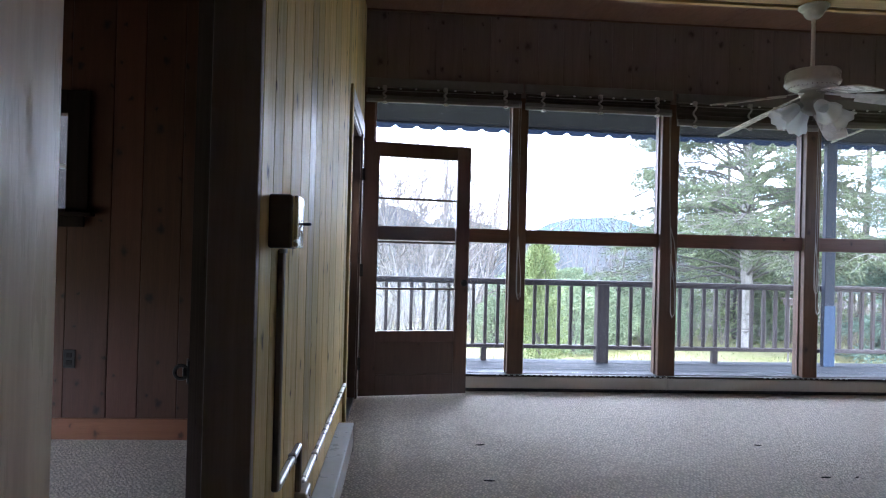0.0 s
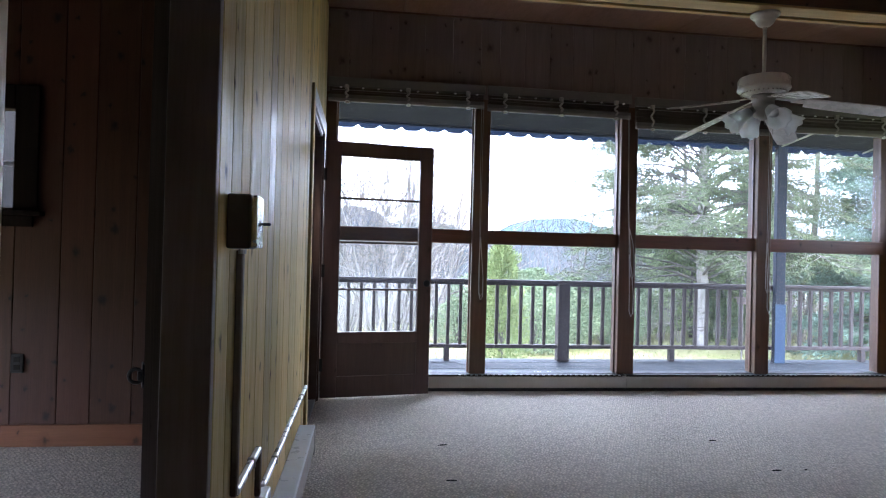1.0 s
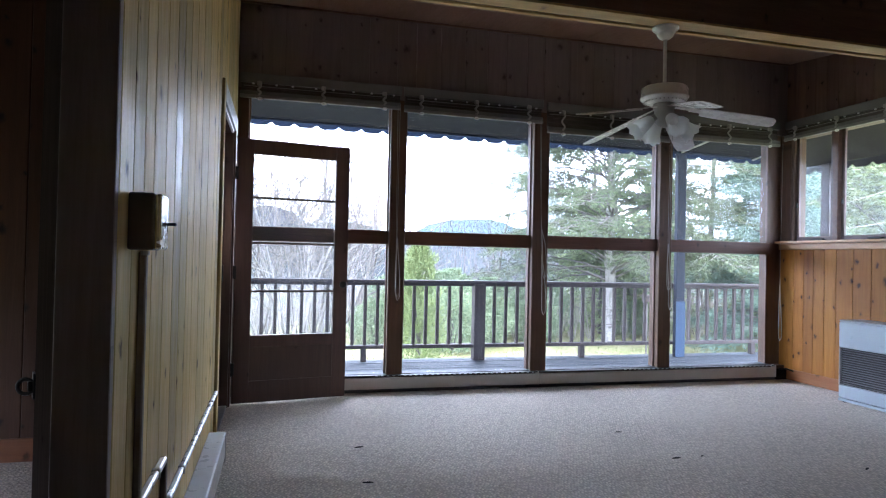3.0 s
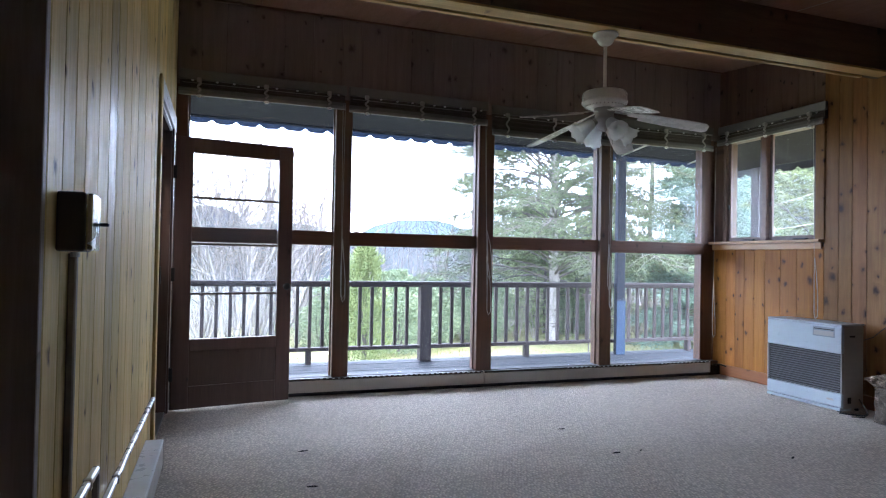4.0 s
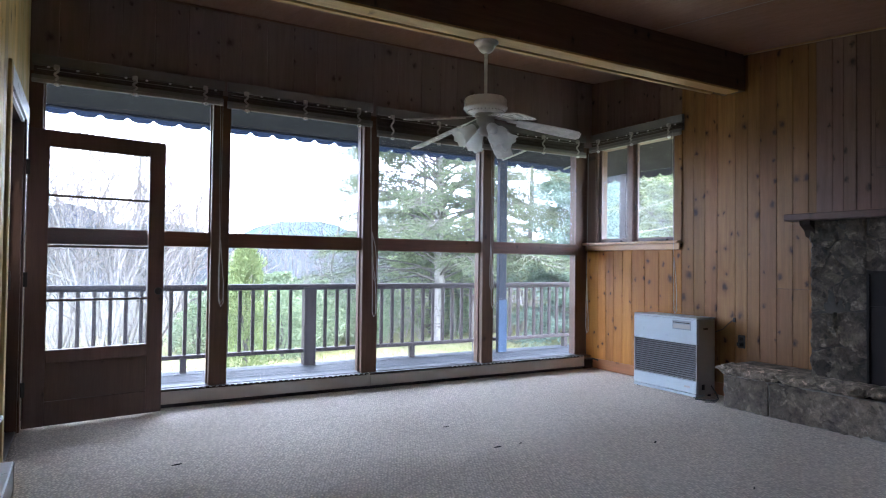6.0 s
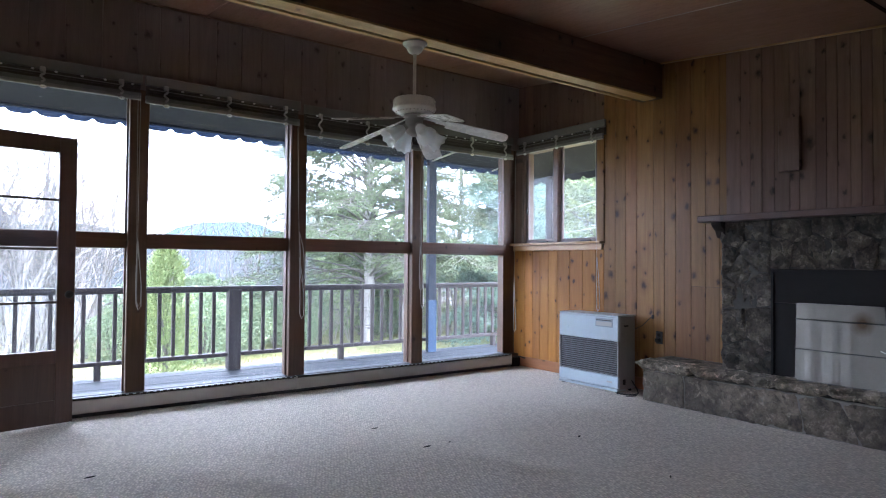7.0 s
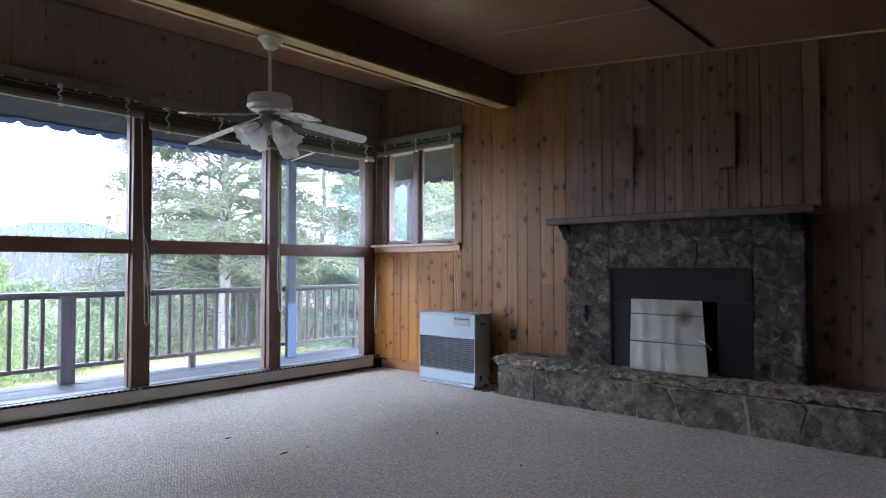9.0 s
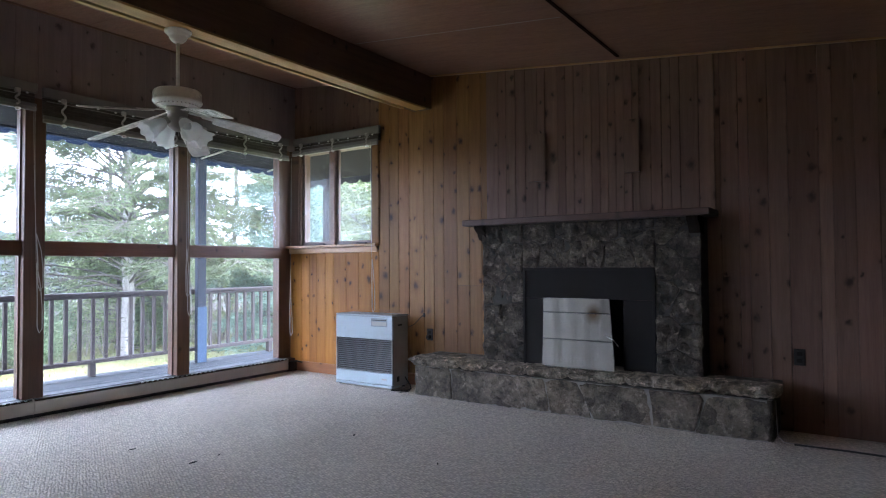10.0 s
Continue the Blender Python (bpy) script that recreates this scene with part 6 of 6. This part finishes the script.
def axis(lo, hi, near, fine, grow):
    """Grid lines, close together near the house and wider far off."""
    out = [near]
    step = fine
    while out[-1] < hi:
        out.append(out[-1] + step)
        step *= grow
    back = []
    p, step = near, fine
    while p > lo:
        p -= step
        step *= grow
        back.append(p)
    return list(reversed(back)) + out


gx = axis(-1800, 1800, 4.0, 0.7, 1.09)
gy = axis(-300, 2600, 10.0, 0.7, 1.09)
gv = [(x, y, ground_z(x, y)) for y in gy for x in gx]
gf = []
for j in range(len(gy) - 1):
    for i in range(len(gx) - 1):
        k = j * len(gx) + i
        gf.append((k, k + 1, k + 1 + len(gx), k + len(gx)))
ground = mesh_object("ground", gv, gf, GROUND)
smooth(ground)
tagged(ground, "thin spring lawn giving way to leaf litter and brush", "ground", kind="structure")


def ridge(name, y, rows, material, label):
    """A line of hills across the view: rows of (x over y, height over y)."""
    vs, fs = [], []
    n = 150
    lo, hi = rows[0][0], rows[-1][0]
    for i in range(n + 1):
        q = lo + (hi - lo) * i / n
        h = 0.0
        for (a, ha), (b, hb) in zip(rows, rows[1:]):
            if a <= q <= b:
                f = (q - a) / (b - a)
                f = f * f * (3 - 2 * f)
                h = ha + (hb - ha) * f
        h += 0.0022 * noise.noise((q * 60, y * 0.01, 0)) + 0.001 * noise.noise((q * 260, y, 2))
        for k, (f, dy) in enumerate(((0.0, -0.10), (0.55, -0.05), (1.0, 0.0), (0.2, 0.10))):
            top = 1.17 + h * y
            vs.append((q * y, y * (1 + dy), -30 + (top + 30) * f))
    for i in range(n):
        for k in range(3):
            a = i * 4 + k
            fs.append((a, a + 4, a + 5, a + 1))
    ob = mesh_object(name, vs, fs, material)
    return tagged(smooth(ob), label, "hills", kind="structure")


ridge("backdrop", 1700, [(-1.6, 0.03), (-0.9, 0.045), (-0.3, 0.03), (0.05, 0.048), (0.10, 0.052), (0.134, 0.050), (0.175, 0.036), (0.205, 0.036), (0.222, 0.046), (0.245, 0.0575), (0.28, 0.0632), (0.324, 0.0658), (0.352, 0.0635), (0.385, 0.053), (0.5, 0.042), (0.7, 0.03), (1.6, 0.04)], HILL_FAR, "distant mountain ridge under a pale sky, haze blue put into its colour")
ridge("backdrop", 900, [(-1.6, 0.02), (-0.5, 0.03), (-0.16, 0.05), (-0.046, 0.065), (-0.016, 0.0755), (0.011, 0.068), (0.05, 0.044), (0.10, 0.012), (0.2, 0.004), (0.5, 0.012), (1.6, 0.02)], HILL_NEAR, "wooded hill with the haze's blue-grey put into its colour")
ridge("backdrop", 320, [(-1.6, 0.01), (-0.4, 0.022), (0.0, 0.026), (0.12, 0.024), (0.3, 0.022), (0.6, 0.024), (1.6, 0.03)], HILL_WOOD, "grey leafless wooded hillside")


class Sprays:
    """Collects many small leaf blades into one mesh."""

    def __init__(self):
        self.v, self.f = [], []

    def blade(self, p, d, side, length, width):
        k = len(self.v)
        a = p + d * (length * 0.45) + side * width
        b = p + d * (length * 0.45) - side * width
        e = p + d * length
        self.v += [tuple(p), tuple(a), tuple(e), tuple(b)]
        self.f.append((k, k + 1, k + 2, k + 3))


class Sticks:
    """Collects tapered limbs into one mesh."""

    def __init__(self):
        self.v, self.f = [], []

    def limb(self, pts, r0, r1, n=5):
        base = len(self.v)
        m = len(pts)
        u = None
        for i, p in enumerate(pts):
            d = (pts[min(i + 1, m - 1)] - pts[max(i - 1, 0)]).normalized()
            u = d.orthogonal().normalized() if u is None else (u - d * u.dot(d)).normalized()
            w = d.cross(u)
            r = r0 + (r1 - r0) * i / (m - 1)
            for k in range(n):
                a = 2 * math.pi * k / n
                self.v.append(tuple(p + r * (math.cos(a) * u + math.sin(a) * w)))
        for i in range(m - 1):
            for k in range(n):
                a, b = base + i * n + k, base + i * n + (k + 1) % n
                self.f.append((a, b, b + n, a + n))


def rand_dir(r):
    return Vector((r.gauss(0, 1), r.gauss(0, 1), r.gauss(0, 1))).normalized()


def conifer(name, seed, height, radius, spread, first, limbs, twigs, blades, bark, leaf, label, droop=0.25, open_inside=0.3, size=1.0, blunt=0.75, lift=(-0.05, 0.25), slim=1.0):
    """A spruce or pine: trunk, whorled limbs, side twigs and needle sprays."""
    r = random.Random(seed)
    tree = thing(name, (0, 0, 0), label, "tree", "trees beyond the deck")
    st, sp, lm = Sticks(), Sprays(), Sticks()
    lean = Vector((r.uniform(-0.02, 0.02), r.uniform(-0.02, 0.02), 1))
    tp = [lean * (height * i / 12) + Vector((0.04 * math.sin(i * 1.3 + seed), 0.04 * math.cos(i * 1.7), 0)) for i in range(13)]
    tp[0].z -= 0.3
    st.limb(tp, radius, radius * 0.10, 10)
    for i in range(limbs):
        f = (i + r.random()) / limbs
        z = height * (first + (0.98 - first) * f)
        az = i * 2.399 + r.uniform(-0.5, 0.5)
        length = spread * (1 - f) ** blunt * r.uniform(0.7, 1.1) + 0.25
        p = lean * z
        out = Vector((math.cos(az), math.sin(az), 0))
        rise = r.uniform(*lift) + 0.5 * f
        pts = []
        for k in range(7):
            s = k / 6
            pts.append(p + out * (length * s) + Vector((0, 0, length * (rise * s - droop * s * s * (1.3 - f)))) + Vector((r.gauss(0, 1), r.gauss(0, 1), r.gauss(0, 1))) * 0.025 * length * s)
        lm.limb(pts, radius * 0.15 * (1 - 0.7 * f) + 0.008, 0.004, 5)
        across = Vector((-out.y, out.x, 0))
        for t in range(twigs):
            s = open_inside + (1 - open_inside) * (t + r.random()) / twigs
            k = min(int(s * 6), 5)
            q = pts[k].lerp(pts[k + 1], s * 6 - k)
            side = across * (1 if t % 2 else -1)
            tl = length * (0.16 + 0.30 * (1 - s)) * r.uniform(0.6, 1.25) + 0.10
            d = (out * r.uniform(0.5, 1.0) + side * r.uniform(0.4, 1.0) + Vector((0, 0, r.uniform(-0.35, 0.15)))).normalized()
            e = q + d * tl + Vector((0, 0, -0.12 * tl))
            lm.limb([q, q.lerp(e, 0.5) + Vector((0, 0, 0.04 * tl)), e], 0.007, 0.003, 3)
            for b in range(blades):
                h = r.uniform(0.12, 1.05)
                c = q.lerp(e, h) + rand_dir(r) * 0.05
                dd = (d * 0.8 + rand_dir(r) * 0.75).normalized()
                sd = dd.cross(rand_dir(r)).normalized()
                sp.blade(c, dd, sd, r.uniform(0.10, 0.22) * size, r.uniform(0.012, 0.026) * size * slim)
    mesh_object("trunk", st.v, st.f, bark, tree)
    mesh_object("limbs", lm.v, lm.f, BARK_GREY, tree)
    mesh_object("crown", sp.v, sp.f, leaf, tree)
    return tree


def bare_tree(name, seed, height, radius, bark, label, spread=0.55, levels=4, stems=1):
    """A leafless tree: forking limbs down to fine twigs."""
    r = random.Random(seed)
    tree = thing(name, (0, 0, 0), label, "tree", "trees beyond the deck")
    st = Sticks()
    tw = Sticks()

    def grow(p, d, length, rad, level):
        n = 5
        pts = [p]
        q, dd = p.copy(), d.copy()
        for i in range(n):
            dd = (dd + rand_dir(r) * 0.16 + Vector((0, 0, 0.07))).normalized()
            q = q + dd * (length / n)
            pts.append(q.copy())
        (st if level < 2 else tw).limb(pts, rad, rad * 0.45, 7 if level == 0 else (4 if level < 2 else 3))
        if level >= levels:
            return
        for i in range(r.randint(4, 6) if level == 0 else r.randint(3, 5)):
            f = r.uniform(0.30, 1.0)
            k = min(int(f * n), n - 1)
            s = pts[k].lerp(pts[k + 1], f * n - k)
            nd_ = (dd * 0.75 + rand_dir(r) * spread * 1.35).normalized()
            nd_.z = abs(nd_.z) * 0.8 + 0.1
            grow(s, nd_.normalized(), length * r.uniform(0.42, 0.68), max(rad * 0.42, 0.005), level + 1)

    for i in range(stems):
        a = 2 * math.pi * i / max(stems, 1) + r.random()
        off = Vector((math.cos(a), math.sin(a), 0)) * (0.25 if stems > 1 else 0)
        grow(off + Vector((0, 0, -0.3)), (Vector((0, 0, 1)) + off * r.uniform(0.5, 1.6)).normalized(), height * r.uniform(0.5, 0.65), radius * r.uniform(0.7, 1.1), 0)
    mesh_object("trunk", st.v, st.f, bark, tree)
    mesh_object("crown", tw.v, tw.f, BARK_TWIG if bark is BARK_GREY else BARK_BIRCH_TWIG, tree)
    return tree


def bush(name, seed, height, width, count, leaf, label, cone=False, size=1.0):
    """A leafy bush or a cone-shaped cedar: stems and many upright sprays with gaps."""
    r = random.Random(seed)
    tree = thing(name, (0, 0, 0), label, "shrub", "shrubs beyond the deck")
    st, sp = Sticks(), Sprays()
    for i in range(9):
        a = r.uniform(0, 6.28)
        top = Vector((math.cos(a) * width * 0.3 * r.random(), math.sin(a) * width * 0.3 * r.random(), height * r.uniform(0.6, 0.95)))
        st.limb([Vector((0, 0, -0.2)), top * 0.5 + rand_dir(r) * 0.05, top], 0.025, 0.006, 4)
    for i in range(count):
        f = r.random() ** 0.8
        a = r.uniform(0, 2 * math.pi)
        w = width * ((1 - f) ** 0.5 * 0.95 + 0.05 if cone else math.sqrt(max(0.05, 1 - (2 * f - 0.9) ** 2)))
        w *= 1 + (0.60 if cone else 0.30) * noise.noise((math.cos(a) * 1.7, math.sin(a) * 1.7, f * 4 + seed))
        if cone:
            w *= 1 + 0.75 * noise.noise((math.cos(a) * 3.2, math.sin(a) * 3.2, f * 11 + seed))
        q = w * (r.random() ** 0.45)
        p = Vector((q * math.cos(a), q * math.sin(a), height * f))
        if noise.noise(p * 4.5 + Vector((seed, 0, 0))) < -0.28:
            continue
        out = Vector((math.cos(a), math.sin(a), 0))
        d = (out * 0.6 + Vector((0, 0, 0.9 if cone else 0.4)) + rand_dir(r) * 0.6).normalized()
        sp.blade(p, d, d.cross(rand_dir(r)).normalized(), r.uniform(0.07, 0.16) * size, r.uniform(0.012, 0.026) * size)
    mesh_object("stem", st.v, st.f, BARK_GREY, tree)
    mesh_object("crown", sp.v, sp.f, leaf, tree)
    return tree


def stand(tree, x, y, turn=0.0, scale=1.0):
    tree.matrix_basis = Matrix.LocRotScale((x, y, ground_z(x, y)), Euler((0, 0, radians(turn))), (scale, scale, scale))
    return tree


def again(tree, x, y, turn, scale=1.0):
    """Another tree of the same growth."""
    old = tree.scale[0]
    c = copy_thing(tree, Matrix.LocRotScale((x, y, ground_z(x, y)), Euler((0, 0, radians(turn))), None))
    c.scale = (scale * old, scale * old, scale * old)
    return c


big = stand(conifer("spruce_tree", 3, 9.4, 0.17, 3.75, 0.17, 190, 28, 44, BARK_PALE, SPRUCE_LEAF, "tall spruce with a pale trunk and layered spreading limbs", 0.40, 0.24, 0.80, 0.42, (0.15, 0.65), 0.45), 8.43, 15.0, 40)
blue = stand(conifer("blue_spruce_tree", 8, 6.6, 0.10, 2.0, 0.02, 130, 18, 38, BARK_GREY, BLUE_LEAF, "dense bluish young spruce", 0.10, 0.15, 0.85, 0.9, (-0.05, 0.25), 0.55), 11.9, 13.2, 0)
pine = stand(conifer("pine_tree", 15, 13.0, 0.16, 3.0, 0.22, 52, 12, 15, BARK_GREY, SPRUCE_LEAF, "tall thin pine with ragged upswept limbs", 0.05, 0.5, 1.3), 17.5, 23.0, 0)
young = stand(conifer("young_fir_tree", 21, 4.2, 0.06, 1.5, 0.02, 60, 11, 15, BARK_GREY, FIR_LEAF, "young green fir at the lawn's edge", 0.12, 0.12, 1.0, 0.9), 9.6, 17.6, 10)
for x, y, a, s in ((21.0, 19.0, 80, 0.9), (14.5, 27.0, 200, 0.9), (27.0, 22.0, 140, 1.1), (29.0, 18.0, 20, 1.0), (24.5, 19.5, 200, 0.8), (16.4, 13.6, 50, 0.5), (20.6, 16.4, 260, 0.6), (27.5, 24.5, 310, 1.0), (31.0, 24.0, 70, 1.0), (-6.5, 46.0, 60, 0.9)):
    again(pine, x, y, a, s)
for x, y, a, s in ((12.2, 18.6, 120, 1.15), (19.5, 14.0, 190, 0.8), (16.8, 14.2, 250, 0.55), (10.9, 20.6, 20, 1.1), (18.2, 17.2, 330, 0.75), (13.4, 15.9, 150, 0.55), (-9.0, 30.0, 10, 1.0), (-6.4, 12.5, 40, 1.1), (-7.6, 13.4, 80, 1.15), (15.6, 15.5, 70, 1.5), (17.2, 17.9, 200, 1.7), (18.4, 16.6, 300, 1.5)):
    again(young, x, y, a, s)
for x, y, a, s in ((22.0, 15.0, 70, 0.8),):
    again(blue, x, y, a, s)

birch = stand(bare_tree("birch_tree", 5, 6.2, 0.036, BARK_BIRCH, "leafless white-barked birch clump", 0.5, 3, 7), 0.1, 13.2, 0)
birch2 = stand(bare_tree("birch_tree", 9, 8.0, 0.05, BARK_BIRCH, "leafless white-barked birch with fine twigs", 0.5, 3, 3), 1.75, 16.5, 40)
grey = stand(bare_tree("bare_tree", 12, 9.0, 0.10, BARK_GREY, "leafless grey hardwood at the woods' edge", 0.5, 4, 1), -2.2, 24.0, 0)
for x, y, a, s in ((-1.2, 15.4, 100, 1.0), (0.9, 18.8, 220, 1.0), (2.2, 20.5, 10, 0.9), (0.55, 15.0, 160, 0.9), (1.30, 17.4, 250, 0.95), (-0.5, 17.0, 20, 1.0)):
    again(birch, x, y, a, s)
for x, y, a, s in ((-0.6, 19.5, 130, 1.0), (0.5, 26.0, 200, 1.15), (-3.4, 21.0, 320, 1.1), (2.6, 30.0, 80, 1.0)):
    again(birch2, x, y, a, s)
for x, y, a, s in ((11.5, 24.0, 90, 0.9), (15.8, 22.0, 200, 0.9), (19.6, 21.5, 30, 1.0), (9.2, 27.0, 310, 1.0), (22.0, 25.0, 250, 1.1), (17.0, 29.0, 150, 1.1), (6.6, 30.0, 50, 0.9), (16.5, 14.6, 70, 0.6), (19.0, 16.0, 140, 0.7), (15.0, 12.4, 260, 0.6), (20.5, 17.0, 10, 0.75), (14.0, 11.4, 30, 0.55), (17.6, 14.4, 200, 0.7), (22.5, 18.4, 120, 0.8), (8.6, 19.6, 75, 0.5), (10.4, 18.4, 215, 0.5), (12.9, 17.4, 300, 0.5), (14.3, 18.8, 40, 0.55), (1.6, 36.0, 20, 1.1), (-6.0, 30.0, 170, 1.0), (12.4, 21.8, 350, 0.7)):
    again(grey, x, y, a, s)

cedar = stand(bush("cedar_shrub", 31, 2.45, 0.52, 20000, CEDAR_LEAF, "bright yellow-green cone-shaped cedar", True, 0.55), 2.68, 12.2, 0)
shrub = stand(bush("evergreen_shrub", 33, 1.5, 0.85, 8000, SHRUB_LEAF, "rounded light green evergreen shrub", False, 0.75), 3.9, 14.2, 0)
for x, y, a, s in ((4.9, 15.0, 60, 0.95), (5.7, 16.8, 130, 1.1), (4.4, 17.0, 200, 1.2), (6.6, 15.6, 280, 0.8), (3.1, 16.2, 20, 1.0), (7.4, 17.4, 100, 1.1), (2.3, 15.4, 330, 0.75), (10.2, 17.2, 170, 0.9), (5.2, 18.8, 45, 1.25), (3.6, 19.6, 250, 1.2)):
    again(shrub, x, y, a, s)

# leafless woods down the slope, too many to count
r = random.Random(77)
woods = Sticks()
for i in range(900):
    y = r.uniform(27, 75)
    x = y * r.uniform(-0.55, 1.45)
    if -2 < x < 5 and y < 24:
        continue
    z = ground_z(x, y)
    h = r.uniform(5.0, 9.5)
    p = Vector((x, y, z - 0.3))
    top = p + Vector((r.uniform(-0.6, 0.6), r.uniform(-0.6, 0.6), h))
    woods.limb([p, p.lerp(top, 0.5) + Vector((r.uniform(-0.2, 0.2), 0, 0)), top], r.uniform(0.022, 0.058), 0.006, 4)
    for k in range(11):
        f = r.uniform(0.25, 0.98)
        q = p.lerp(top, f)
        d = Vector((r.uniform(-1, 1), r.uniform(-1, 1), r.uniform(0.4, 1.3))).normalized()
        e = q + d * h * r.uniform(0.10, 0.28)
        woods.limb([q, e], 0.013, 0.004, 3)
        for m in range(2):
            s = q.lerp(e, r.uniform(0.4, 0.9))
            woods.limb([s, s + (d + rand_dir(r) * 0.7).normalized() * h * r.uniform(0.05, 0.12)], 0.008, 0.003, 3)
far_woods = mesh_object("far_woods", woods.v, woods.f, WOODS_BARK)
tagged(far_woods, "leafless grey woods falling away down the slope", "woods", kind="stuff")

# brush and saplings under the trees
brush = Sticks()
for i in range(1300):
    y = r.uniform(16.0, 27)
    x = y * r.uniform(-0.35, 1.35)
    p = Vector((x, y, ground_z(x, y) - 0.05))
    for k in range(4):
        e = p + Vector((r.uniform(-0.5, 0.5), r.uniform(-0.4, 0.4), r.uniform(0.4, 1.7)))
        brush.limb([p, p.lerp(e, 0.6) + rand_dir(r) * 0.08, e], 0.010, 0.003, 3)
tagged(mesh_object("brush", brush.v, brush.f, BRUSH_BARK), "tangle of bare brush at the lawn's edge", "brush", kind="stuff")

# grass blades on the strip of lawn behind the railing
lawn = Sprays()
for i in range(15000):
    y = r.uniform(8.0, 18.5)
    x = y * r.uniform(-0.25, 1.25)
    p = Vector((x, y, ground_z(x, y) - 0.005))
    d = Vector((r.uniform(-0.5, 0.5), r.uniform(-0.5, 0.5), 1)).normalized()
    lawn.blade(p, d, d.cross(rand_dir(r)).normalized(), r.uniform(0.04, 0.10), r.uniform(0.004, 0.009))
tagged(mesh_object("grass", lawn.v, lawn.f, GRASS_LEAF), "sparse yellow-green spring grass", "grass", kind="stuff")
feeder = single("bird_feeder", boxed(7.72, 7.88, 12.2, 12.36, 0.30, 0.42, 0.01), RAILING, (7.8, 12.28, 0.30), "small brown wooden bird feeder on a pole", "bird feeder")
part("roof", boxed(7.68, 7.92, 12.16, 12.40, 0.4205, 0.445, 0.004), RAILING, feeder)
part("pole", tube(bmesh.new(), [(7.8, 12.28, -1.05), (7.8, 12.28, 0.299)], 0.018, 8), BARK_GREY, feeder)
